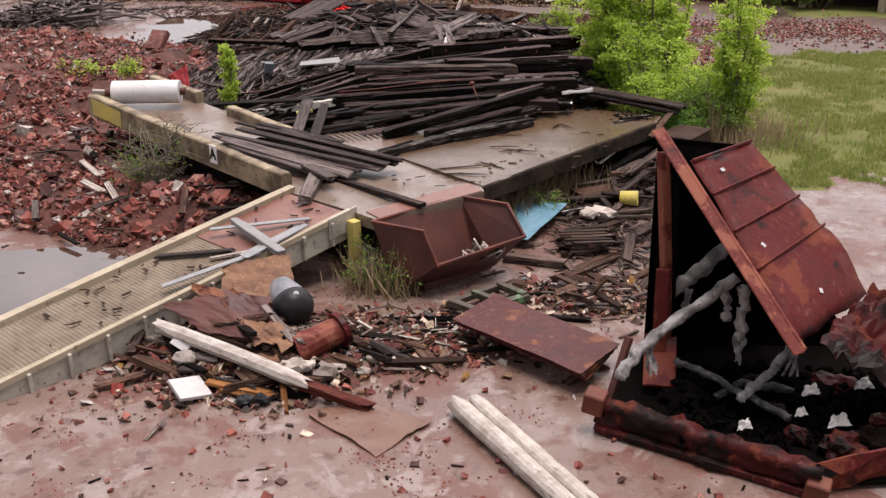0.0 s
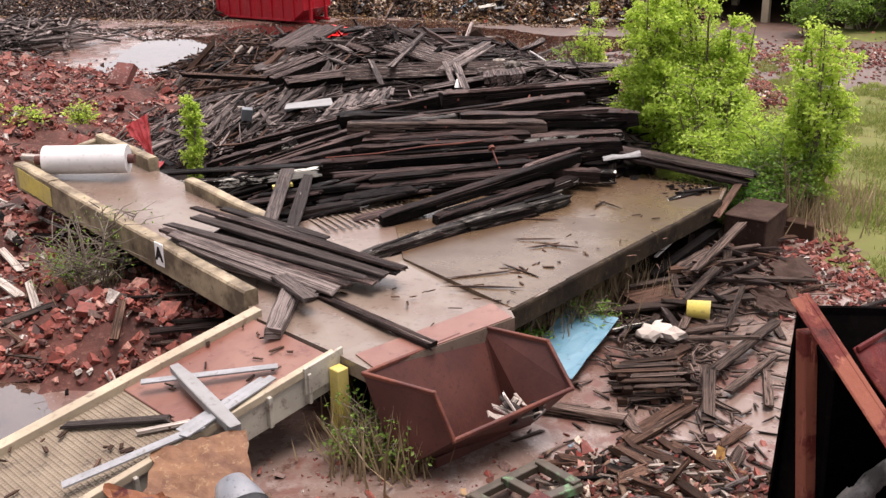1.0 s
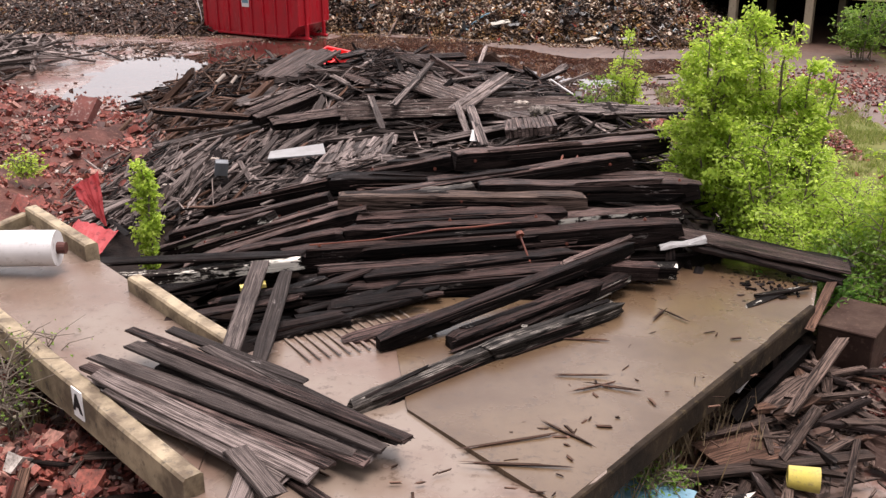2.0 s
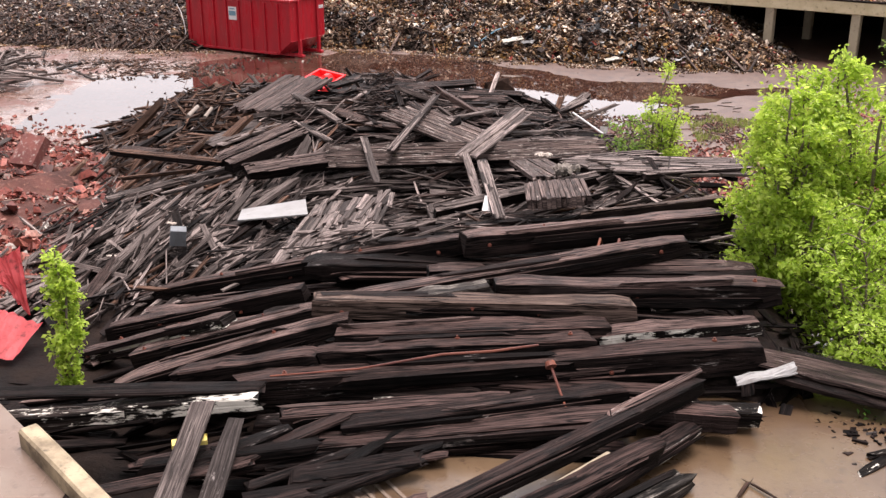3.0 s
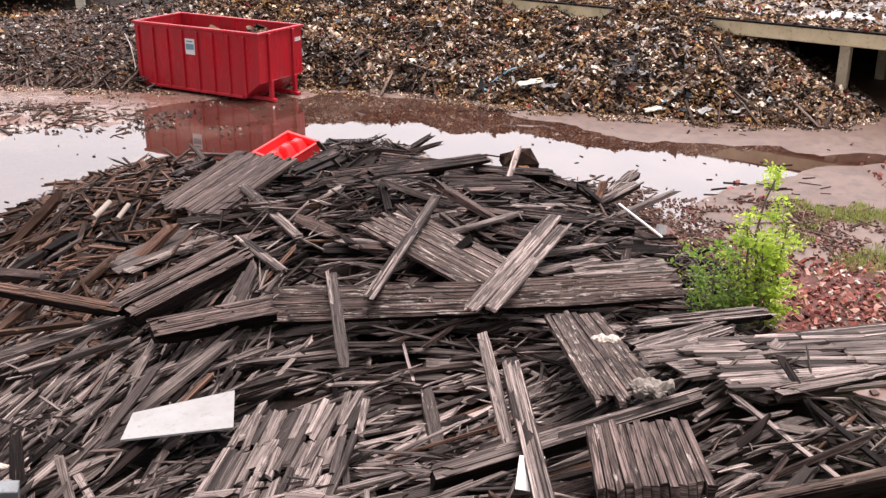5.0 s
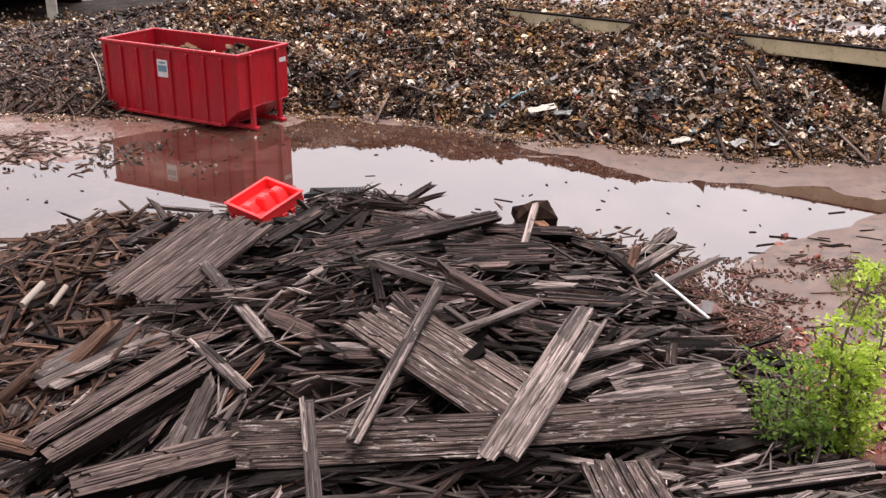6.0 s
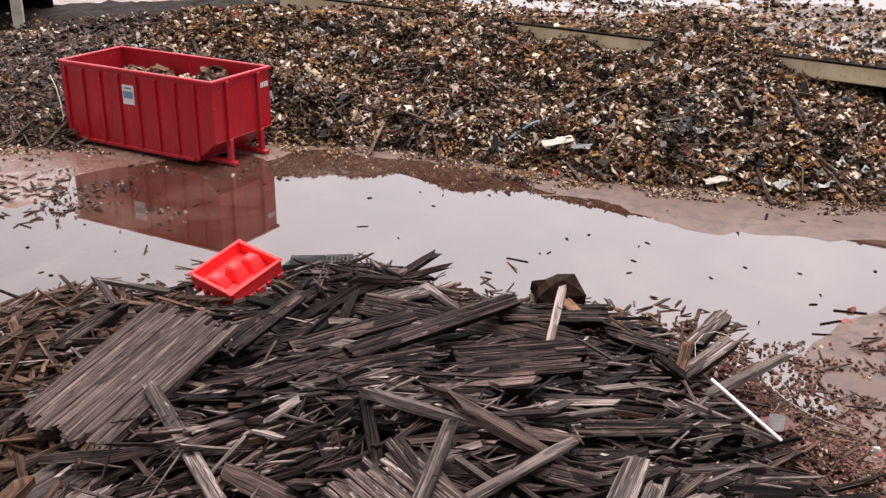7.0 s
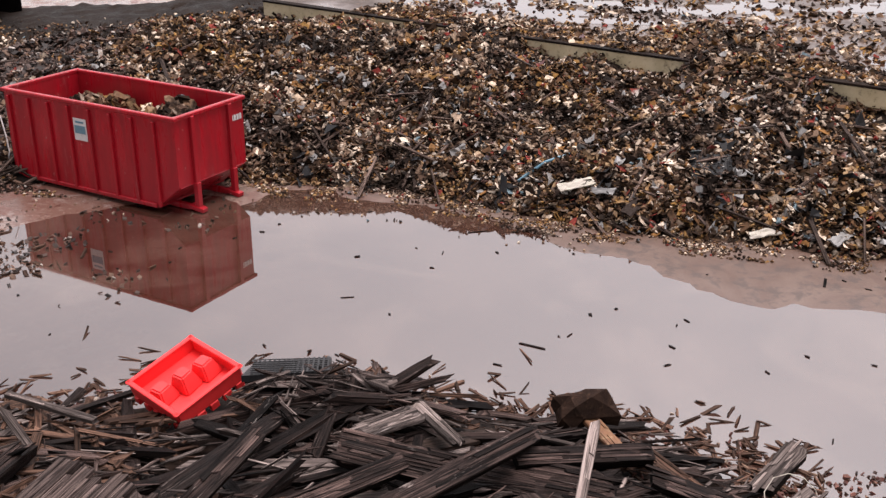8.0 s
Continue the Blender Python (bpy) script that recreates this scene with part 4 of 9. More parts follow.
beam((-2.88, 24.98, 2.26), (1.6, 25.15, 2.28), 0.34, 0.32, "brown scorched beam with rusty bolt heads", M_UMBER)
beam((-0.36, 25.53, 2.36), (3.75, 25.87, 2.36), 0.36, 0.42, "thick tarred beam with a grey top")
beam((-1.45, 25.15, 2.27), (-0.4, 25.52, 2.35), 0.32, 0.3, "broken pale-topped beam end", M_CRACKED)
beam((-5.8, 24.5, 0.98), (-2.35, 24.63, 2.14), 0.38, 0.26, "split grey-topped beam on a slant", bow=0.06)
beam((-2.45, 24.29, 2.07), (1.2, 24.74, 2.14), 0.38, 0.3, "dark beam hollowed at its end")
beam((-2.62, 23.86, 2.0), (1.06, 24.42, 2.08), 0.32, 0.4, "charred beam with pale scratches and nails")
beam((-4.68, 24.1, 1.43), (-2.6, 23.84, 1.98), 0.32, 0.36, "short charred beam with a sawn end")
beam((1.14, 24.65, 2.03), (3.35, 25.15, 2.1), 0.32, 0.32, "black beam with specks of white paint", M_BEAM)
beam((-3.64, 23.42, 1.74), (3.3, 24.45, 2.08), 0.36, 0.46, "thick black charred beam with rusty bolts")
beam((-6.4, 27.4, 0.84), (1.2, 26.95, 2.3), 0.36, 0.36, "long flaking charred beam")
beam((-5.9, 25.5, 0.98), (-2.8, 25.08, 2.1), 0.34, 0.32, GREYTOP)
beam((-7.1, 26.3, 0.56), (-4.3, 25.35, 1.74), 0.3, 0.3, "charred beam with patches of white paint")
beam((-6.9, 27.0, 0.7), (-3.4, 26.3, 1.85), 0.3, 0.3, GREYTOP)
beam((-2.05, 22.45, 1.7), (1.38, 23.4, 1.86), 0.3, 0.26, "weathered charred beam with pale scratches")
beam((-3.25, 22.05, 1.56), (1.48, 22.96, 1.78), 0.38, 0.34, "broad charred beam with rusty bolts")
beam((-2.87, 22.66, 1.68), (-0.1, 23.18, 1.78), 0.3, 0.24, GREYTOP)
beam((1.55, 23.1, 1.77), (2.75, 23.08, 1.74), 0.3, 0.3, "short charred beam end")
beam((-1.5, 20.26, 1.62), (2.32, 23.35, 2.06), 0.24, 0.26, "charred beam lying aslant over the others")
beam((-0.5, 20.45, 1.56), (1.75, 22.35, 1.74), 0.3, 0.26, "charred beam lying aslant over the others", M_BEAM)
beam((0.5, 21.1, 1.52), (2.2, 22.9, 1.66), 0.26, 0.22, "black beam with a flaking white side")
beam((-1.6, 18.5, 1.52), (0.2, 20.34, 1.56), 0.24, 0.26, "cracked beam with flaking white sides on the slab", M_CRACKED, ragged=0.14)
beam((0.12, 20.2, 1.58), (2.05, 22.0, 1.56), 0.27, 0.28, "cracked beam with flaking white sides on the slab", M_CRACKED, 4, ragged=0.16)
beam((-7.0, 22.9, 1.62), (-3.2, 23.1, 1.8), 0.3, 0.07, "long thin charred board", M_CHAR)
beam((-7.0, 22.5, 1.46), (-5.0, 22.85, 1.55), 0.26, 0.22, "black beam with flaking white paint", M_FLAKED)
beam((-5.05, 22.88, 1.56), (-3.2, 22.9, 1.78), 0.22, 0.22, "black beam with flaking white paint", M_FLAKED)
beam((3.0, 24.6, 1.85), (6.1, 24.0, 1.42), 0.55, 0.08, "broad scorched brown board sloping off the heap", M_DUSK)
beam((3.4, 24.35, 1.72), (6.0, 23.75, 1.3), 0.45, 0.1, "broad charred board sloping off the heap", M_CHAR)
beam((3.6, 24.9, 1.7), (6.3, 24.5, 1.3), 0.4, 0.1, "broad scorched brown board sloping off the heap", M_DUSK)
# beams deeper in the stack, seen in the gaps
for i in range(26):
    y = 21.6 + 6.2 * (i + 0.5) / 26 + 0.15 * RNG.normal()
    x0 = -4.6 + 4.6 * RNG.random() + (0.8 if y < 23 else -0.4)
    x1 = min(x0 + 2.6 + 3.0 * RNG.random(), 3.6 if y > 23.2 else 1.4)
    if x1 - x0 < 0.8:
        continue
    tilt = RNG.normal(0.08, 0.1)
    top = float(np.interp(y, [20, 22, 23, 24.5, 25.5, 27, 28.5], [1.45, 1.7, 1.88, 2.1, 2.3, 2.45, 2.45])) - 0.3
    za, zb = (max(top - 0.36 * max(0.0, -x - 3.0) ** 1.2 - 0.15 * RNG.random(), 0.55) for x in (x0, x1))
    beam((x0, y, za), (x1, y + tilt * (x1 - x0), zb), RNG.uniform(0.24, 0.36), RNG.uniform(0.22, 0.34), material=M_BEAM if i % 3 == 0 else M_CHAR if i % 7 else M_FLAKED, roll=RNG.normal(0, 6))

for i in range(20):
    x, y = RNG.uniform(-4.2, -1.2), RNG.uniform(20.6, 22.2)
    if x < -3.2 and y < 20.9:
        continue
    ln, a = RNG.uniform(0.9, 2.3), RNG.normal(0.45, 0.25)
    dx, dy, z = math.cos(a) * ln / 2, math.sin(a) * ln / 2, 1.46 + 0.14 * RNG.random()
    beam((x - dx, y - dy, z), (x + dx, y + dy, z + RNG.uniform(0.0, 0.12)), RNG.uniform(0.12, 0.28), RNG.uniform(0.06, 0.14), "short charred board on the dock's edge", M_CHAR if i % 3 else M_TARRED, RNG.normal(0, 8))

for i in range(26):
    x, y = RNG.uniform(-6.9, -4.2), RNG.uniform(23.3, 26.6)
    ln, a = RNG.uniform(1.0, 2.4), RNG.normal(0.25, 0.4)
    dx, dy = math.cos(a) * ln / 2, math.sin(a) * ln / 2
    za, zb = (2.0 - 0.36 * max(0.0, -q - 3.0) ** 1.2 - 0.28 - 0.25 * RNG.random() for q in (x - dx, x + dx))
    beam((x - dx, y - dy, max(za, 0.5)), (x + dx, y + dy, max(zb, 0.5)), RNG.uniform(0.1, 0.26), RNG.uniform(0.07, 0.14), "charred board low in the stack", M_CHAR if i % 3 else M_BEAM, RNG.normal(0, 10))

# rusty bolts on the beams
bolt = bpy.data.meshes.new("bolt")
bm = bmesh.new()
bmesh.ops.create_cone(bm, cap_ends=True, segments=10, radius1=0.035, radius2=0.03, depth=0.02)
bmesh.ops.create_cone(bm, cap_ends=True, segments=6, radius1=0.016, radius2=0.016, depth=0.03, matrix=Matrix.Translation((0, 0, 0.02)))
bm.to_mesh(bolt)
bm.free()
bolt.materials.append(M_RUST)
for ob in [o for o in scene.objects if o.name.startswith("charred_beam")][:16]:
    size = ob.dimensions
    if size.x < 2.5:
        continue
    for f in np.linspace(-0.4, 0.4, 5):
        if RNG.random() < 0.7:
            o = new("bolt", bolt)
            o.parent = ob
            side = RNG.random() < 0.5
            half = max(abs(v.co.y) for v in ob.data.vertices), max(abs(v.co.z) for v in ob.data.vertices)
            length = max(abs(v.co.x) for v in ob.data.vertices) * 2
            if half[1] > 0.1:
                o.matrix_basis = pose(f * length, -half[0] * 0.97, RNG.normal(0, 0.03), 90) if side else pose(f * length, RNG.normal(0, 0.04), half[1] * 0.97)
            else:
                bpy.data.objects.remove(o)

strap = thing("iron_strap", "bent rusty iron strap round a charred beam", "strap", (1.2, 27.2, 2.3))
bm = bmesh.new()
for dx in (0.0, 0.3):
    add_tube(bm, [(1.2 + dx, 27.0, 1.8), (1.2 + dx, 27.08, 2.3), (1.25 + dx, 27.3, 2.4), (1.3 + dx, 27.6, 2.2)], 0.022, 6)
add_tube(bm, [(1.2, 27.1, 2.31), (1.5, 27.1, 2.31)], 0.022, 6)
part("strap", bm, M_RUST, strap)
bm = bmesh.new()
add_tube(bm, [(-3.1, 23.1, 1.93), (-2.0, 23.3, 1.98), (-0.95, 23.65, 2.06), (-0.3, 23.72, 2.1), (0.3, 23.9, 2.13)], [0.012, 0.014, 0.018, 0.02, 0.016], 7)
solid("rusty_pipe", bm, M_RUST, "thin rusty cable lying over charred beams", "cable")
bm = bmesh.new()
add_tube(bm, [(0.66, 22.98, 1.72), (0.46, 23.42, 2.08)], 0.018, 8)
add_tube(bm, [(0.466, 23.4, 2.07), (0.445, 23.455, 2.115)], [0.075, 0.06], 12)
solid("long_bolt", bm, M_RUST, "rusty bolt with a washer standing out of a beam", "bolt")
timber((-3.98, 21.82, 1.68), (-3.58, 21.92, 1.72), 0.16, 0.06, M_YELLOW, "short bright yellow board among charred boards", "board", "board", 0, 0.004, 0.02, 3)
bm = bmesh.new()
add_tube(bm, [(3.0, 26.5, 1.98), (3.03, 26.2, 1.96)], 0.09, 14, False)
bmesh.ops.solidify(bm, geom=list(bm.faces), thickness=0.015)
solid("pipe_end", bm, M_RUST, "short rusty pipe end stuck in the beams", "pipe")
bm = bmesh.new()
add_tube(bm, [(0.2, 21.2, 1.5), (1.15, 22.15, 1.58)], 0.06, 10)
solid("pale_pole", bm, M_CREAM, "pale yellow wooden pole under charred beams", "pole")
bm = bmesh.new()
add_torn(bm, [(2.86, 23.72, 1.74), (3.72, 24.16, 1.75), (3.7, 24.34, 1.82), (2.84, 23.9, 1.8)], 0.02, 0.02, 0.05, 8, 6.0)
solid("white_strip", bm, M_BOARD, "white plastic strip at the edge of the heap", "strip")

# ---- boards stacked on the dock ----
STACK = "boards on the dock"
for i, (a, b, w, h) in enumerate([
        ((-4.9, 19.55, 1.98), (-0.75, 17.35, 1.72), 0.28, 0.05), ((-4.75, 19.2, 1.92), (-1.0, 17.2, 1.66), 0.26, 0.05), ((-5.15, 18.85, 1.9), (-1.35, 17.15, 1.62), 0.3, 0.05),
        ((-5.15, 18.6, 1.88), (-1.6, 16.95, 1.58), 0.26, 0.06), ((-4.95, 18.4, 1.9), (-1.75, 16.75, 1.55), 0.32, 0.05), ((-4.7, 18.2, 1.82), (-2.1, 16.7, 1.52), 0.3, 0.06),
        ((-4.6, 18.7, 1.76), (-1.2, 17.0, 1.6), 0.24, 0.05), ((-4.3, 19.0, 1.72), (-0.9, 17.6, 1.55), 0.26, 0.05), ((-3.9, 18.3, 1.66), (-1.5, 17.4, 1.52), 0.3, 0.06),
        ((-4.7, 19.4, 1.84), (-2.6, 18.4, 1.82), 0.22, 0.05), ((-4.4, 19.75, 1.9), (-2.2, 18.55, 1.78), 0.2, 0.05), ((-5.0, 18.6, 1.7), (-2.4, 17.5, 1.6), 0.28, 0.05)]):
    timber(a, b, w * 0.85, h, M_GREY if i % 3 else M_BEAM, "grey scorched board in a stack on the dock", "board", "board", RNG.normal(0, 9), 0.006, 0.05, 5, 0.0, STACK)
for i in range(12):
    f = RNG.random()
    a = Vector((-5.0, 18.6, 1.66)).lerp(Vector((-4.5, 19.6, 1.8)), f) + Vector((RNG.uniform(-0.2, 0.9), RNG.uniform(-0.5, 0.1), RNG.uniform(-0.05, 0.12)))
    b = Vector((-1.7, 16.95, 1.5)).lerp(Vector((-0.9, 17.5, 1.62)), f) + Vector((RNG.uniform(-0.9, 0.3), RNG.uniform(-0.1, 0.4), RNG.uniform(-0.03, 0.06)))
    timber(a, b, RNG.uniform(0.1, 0.2), 0.04, M_GREY, "grey scorched board in a stack on the dock", "board", "board", RNG.normal(0, 9), 0.005, 0.12, 5, 0.0, STACK)
timber((-3.35, 18.75, 1.8), (-3.8, 22.5, 1.85), 0.27, 0.05, M_GREY, "grey board bridging the dock and the heap", "board", "board", 0, 0.006, 0.05, 4)
timber((-2.95, 18.9, 1.74), (-3.3, 22.2, 1.82), 0.25, 0.05, M_GREY, "grey board bridging the dock and the heap", "board", "board", 0, 0.006, 0.05, 4)
timber((-2.45, 15.35, 1.52), (-2.5, 17.6, 1.62), 0.28, 0.2, M_GREY, "grey beam end with chipped white paint", "beam", "beam", 8, 0.01, 0.08, 4)
timber((-2.75, 17.1, 1.66), (-2.05, 16.2, 1.66), 0.28, 0.06, M_GREY, "short broken grey board", "board", "board", -4, 0.006, 0.1, 3)
timber((-2.6, 17.35, 1.44), (-0.05, 15.1, 1.46), 0.17, 0.09, M_DUSK, "single scorched plank lying on the slab", "board", "board", 0, 0.01, 0.06, 4)
for a, b in (((0.05, 17.75, 1.4), (0.81, 18.06, 1.39)), ((0.1, 17.38, 1.4), (0.96, 17.39, 1.4)), ((0.98, 18.33, 1.38), (1.31, 18.06, 1.37)), ((1.03, 19.75, 1.37), (1.53, 19.78, 1.37)), ((1.12, 20.93, 1.36), (1.6, 20.96, 1.35)), ((1.36, 19.35, 1.37), (1.62, 19.5, 1.36)), ((1.6, 19.52, 1.36), (1.94, 19.44, 1.36)), ((2.66, 21.95, 1.33), (2.74, 22.1, 1.33)), ((2.82, 22.1, 1.33), (2.95, 21.95, 1.33))):
    timber(a, b, 0.03 + 0.02 * abs(math.sin(a[0] * 9)), 0.022, M_BROWN, "thin burnt stick on the dock slab", "stick", "stick", 0, 0.004, 0.3, 5)

# ---- marked planks and panels of the back heap ----
PLANKS = "large loose planks"


def plank(a, b, w, h, label="weathered grey plank on the timber heap", material=M_GREY, roll=0.0):
    a, b = Vector(a) - Vector((0, 0, h / 2)), Vector(b) - Vector((0, 0, h / 2))
    rng = np.random.default_rng(int(abs(a.x * 971 + a.y * 613 + b.x * 389 + b.y * 131) * 10))
    length = (b - a).length
    rows = [(Matrix.Identity(4), board_shape(length, w, h, 9, 0.07, 0.008, 0.05, 0.0, rng))]
    # strips that have split along the grain, some past the broken ends
    n = int(w / 0.055)
    for j in range(n if w >= 0.2 else 1):
        for end in (-1, 1):
            ln = length * rng.uniform(0.18, 0.6)
            x = end * (length / 2 - ln / 2 + rng.uniform(-0.25, 0.09))
            y = ((j + 0.5) / n - 0.5) * w * 0.96
            rows.append((Matrix.Translation((x, y, h / 2 - 0.004 + rng.uniform(-0.006, 0.008))), board_shape(ln, w / n * rng.uniform(0.6, 1.05), min(0.03, 0.4 * h), 3, 0.09, 0.0, 0.1, 0.0, rng)))
    ob = new("plank", many_boards("plank", rows, material))
    ob.matrix_world = along(a, b, roll)
    tagged(ob, label, "plank", PLANKS)
    # thick planks: char colour on the sides stands for burning and shade alike
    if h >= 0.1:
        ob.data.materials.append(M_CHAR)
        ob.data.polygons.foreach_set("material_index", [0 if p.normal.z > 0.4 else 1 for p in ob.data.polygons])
    return ob


plank((-4.8, 35.2, 1.45), (-1.5, 35.75, 1.48), 0.6, 0.16, "broad grey plank flecked with white paint", M_PEELED, 46)
plank((-1.75, 35.9, 1.44), (1.85, 36.95, 1.35), 0.5, 0.16, material=M_PEELED, roll=44)
plank((-6.5, 34.3, 1.36), (-4.7, 35.35, 1.42), 0.42, 0.26, "thick grey beam with a black broken end", M_PANEL, 24)
plank((-7.45, 35.1, 1.36), (-6.1, 37.3, 1.66), 0.34, 0.26, "broad grey beam with a black end face", M_PANEL, 10)
plank((-7.1, 34.9, 1.32), (-5.7, 37.0, 1.6), 0.32, 0.26, "broad grey beam with a black end face", M_PANEL, 6)
plank((-1.6, 34.95, 1.6), (-0.3, 39.0, 1.8), 0.3, 0.06, "grey plank lying across the heap")
plank((-1.3, 35.1, 1.55), (-0.1, 38.6, 1.75), 0.24, 0.06, "grey plank lying across the heap")
plank((-3.25, 35.1, 1.65), (-2.55, 39.1, 2.1), 0.2, 0.06, "narrow plank lying across the heap")
plank((-4.0, 35.85, 1.72), (-3.25, 33.0, 1.5), 0.18, 0.05, "narrow plank lying across the heap")
plank((-1.65, 29.55, 2.1), (1.35, 31.15, 2.36), 0.2, 0.22, "long grey batten across broken boards", roll=20)
plank((0.8, 32.2, 2.28), (4.9, 34.7, 1.7), 0.5, 0.06)
plank((1.2, 31.8, 2.3), (4.9, 34.2, 1.75), 0.5, 0.06)
plank((0.86, 32.9, 2.0), (2.1, 33.95, 1.95), 0.5, 0.12)
plank((2.25, 31.3, 2.35), (4.5, 32.75, 2.1), 0.3, 0.14)
plank((0.95, 28.7, 2.36), (3.6, 29.85, 2.36), 0.16, 0.26, "red-brown beam with rusty bolt heads", M_UMBER)
plank((-0.9, 31.6, 2.45), (-0.4, 28.5, 2.3), 0.22, 0.06, "plank leaning steeply on the heap")
plank((-1.3, 32.7, 2.25), (-0.85, 30.2, 2.1), 0.15, 0.05, "plank leaning steeply on the heap")
plank((-10.4, 35.95, 1.24), (-7.35, 35.0, 1.3), 0.3, 0.12, "split reddish-brown plank on the heap", M_BROWN)
plank((-9.55, 34.3, 1.04), (-7.9, 34.75, 1.16), 0.14, 0.08, "narrow brown plank on the heap", M_BROWN)
plank((-8.2, 33.25, 1.02), (-6.9, 34.15, 1.2), 0.14, 0.07)
plank((-9.6, 33.5, 0.8), (-6.6, 36.2, 1.05), 0.3, 0.08)
plank((-6.7, 40.1, 1.85), (-5.0, 37.7, 1.7), 0.2, 0.06, "grey plank lying across the heap")
plank((-6.0, 37.5, 1.66), (-5.05, 36.6, 1.46), 0.2, 0.06, "grey plank lying across the heap")
plank((0.9, 34.3, 1.75), (2.9, 34.9, 1.8), 0.35, 0.1)
DARK = "long dark burnt plank on the timber heap"
plank((-5.4, 40.3, 1.82), (-3.75, 42.0, 1.72), 0.3, 0.14, DARK, M_DUSK, 26)
plank((-4.2, 41.4, 1.8), (-1.9, 44.4, 1.4), 0.3, 0.12, DARK + " with pale streaks", M_DUSK, 24)
plank((-4.95, 39.8, 1.86), (-3.1, 41.05, 1.7), 0.34, 0.16, DARK, M_DUSK, 28)
plank((-4.55, 40.75, 1.78), (-3.1, 41.75, 1.64), 0.3, 0.14, DARK, M_DUSK, 26)
plank((-5.15, 41.8, 1.62), (-3.5, 43.6, 1.42), 0.28, 0.14, DARK, M_DUSK, 26)
plank((-3.9, 39.5, 1.78), (-2.6, 40.25, 1.7), 0.28, 0.16, DARK, M_DUSK, 22)
plank((-2.75, 39.95, 1.7), (-1.65, 40.05, 1.58), 0.3, 0.26, "thick burnt beam end in the heap", M_DUSK, 20)
plank((-2.75, 42.0, 1.52), (-0.85, 43.0, 1.26), 0.34, 0.26, "thick burnt beam end in the heap", M_DUSK, 22)
plank((-2.8, 41.3, 1.58), (-0.85, 42.4, 1.28), 0.32, 0.22, DARK, M_DUSK, 22)
plank((-2.15, 44.1, 1.2), (-0.3, 44.8, 0.94), 0.3, 0.16, DARK, M_DUSK, 20)
plank((-1.55, 40.3, 1.5), (-0.45, 41.0, 1.3), 0.12, 0.08, "pale narrow batten on dark beams")
plank((-1.05, 40.3, 1.4), (1.45, 41.6, 0.78), 0.3, 0.24, DARK, M_DUSK, 22)
plank((-0.2, 39.55, 1.18), (2.35, 40.8, 0.46), 0.28, 0.2, DARK, M_DUSK, 22)
plank((-1.55, 39.25, 1.46), (-0.75, 39.15, 1.34), 0.3, 0.26, "thick burnt beam end in the heap", M_DUSK, 20)
plank((-2.4, 38.05, 1.68), (-1.05, 39.7, 1.58), 0.16, 0.07, "narrow plank lying across the heap")
plank((-3.25, 38.9, 1.95), (-1.5, 36.45, 1.5), 0.26, 0.08, "grey plank lying across the heap", M_DUSK)
plank((-2.9, 38.8, 1.86), (-1.3, 36.3, 1.4), 0.2, 0.08, "grey plank lying across the heap", M_DUSK)
plank((-0.25, 36.75, 1.36), (1.9, 37.85, 1.16), 0.4, 0.16, roll=26)
plank((0.15, 37.55, 1.24), (1.8, 38.55, 1.06), 0.4, 0.14, roll=26)
plank((-0.5, 38.2, 1.32), (0.6, 39.25, 1.16), 0.2, 0.06)
plank((-0.6, 37.3, 1.32), (0.5, 38.45, 1.16), 0.22, 0.06)
plank((-8.65, 41.55, 1.56), (-8.45, 43.4, 1.4), 0.32, 0.14, "broad black board on brown splinters", M_DUSK)
plank((-10.1, 43.4, 1.16), (-9.7, 44.6, 0.96), 0.3, 0.12, "dark plank end over the puddle", M_DUSK)
plank((-9.7, 45.3, 1.0), (-7.9, 44.3, 1.28), 0.12, 0.07, "narrow grey plank on the heap's tail")
plank((-5.9, 41.2, 1.86), (-5.45, 43.7, 1.62), 0.26, 0.1, DARK, M_DUSK, 24)
plank((-4.4, 43.85, 1.42), (-2.85, 43.4, 1.42), 0.5, 0.16, "broad dark board with a black edge", M_DUSK, 22)
plank((-2.7, 44.0, 1.1), (-0.85, 43.85, 0.9), 0.6, 0.16, "broad dark board strewn with brown flakes", M_DUSK, 19)
plank((-4.25, 44.5, 1.18), (-3.5, 45.3, 1.08), 0.4, 0.06, "broad grey board on the heap's tail")
plank((-3.6, 45.5, 1.08), (-2.9, 44.5, 1.1), 0.2, 0.06, "grey plank on the heap's tail")
plank((-2.5, 44.7, 0.94), (-1.15, 45.4, 0.82), 0.2, 0.1, DARK, M_DUSK)
plank((-1.35, 42.9, 1.15), (-1.1, 44.2, 1.75), 0.14, 0.08, "stub of plank standing up from the heap")
plank((0.7, 43.0, 0.7), (0.9, 43.4, 1.2), 0.18, 0.08, "stub of plank standing up from the heap", M_BROWN)
plank((-0.3, 44.1, 1.0), (0.95, 43.95, 0.66), 0.36, 0.1, "split black plank on the heap's tail", M_DUSK, 6)
plank((-0.45, 45.15, 0.78), (0.35, 44.2, 0.68), 0.3, 0.1, "split brown and black plank", M_BROWN)
plank((-1.15, 45.9, 0.84), (-0.65, 45.1, 0.7), 0.24, 0.06, "tan splintered board on the heap", M_OSB)
plank((1.2, 44.55, 0.62), (1.78, 45.15, 0.92), 0.34, 0.1, "grey plank end sticking out over the puddle")
plank((0.6, 42.8, 0.76), (1.7, 43.95, 1.0), 0.3, 0.1, "grey plank end sticking out over the puddle")
bm = bmesh.new()
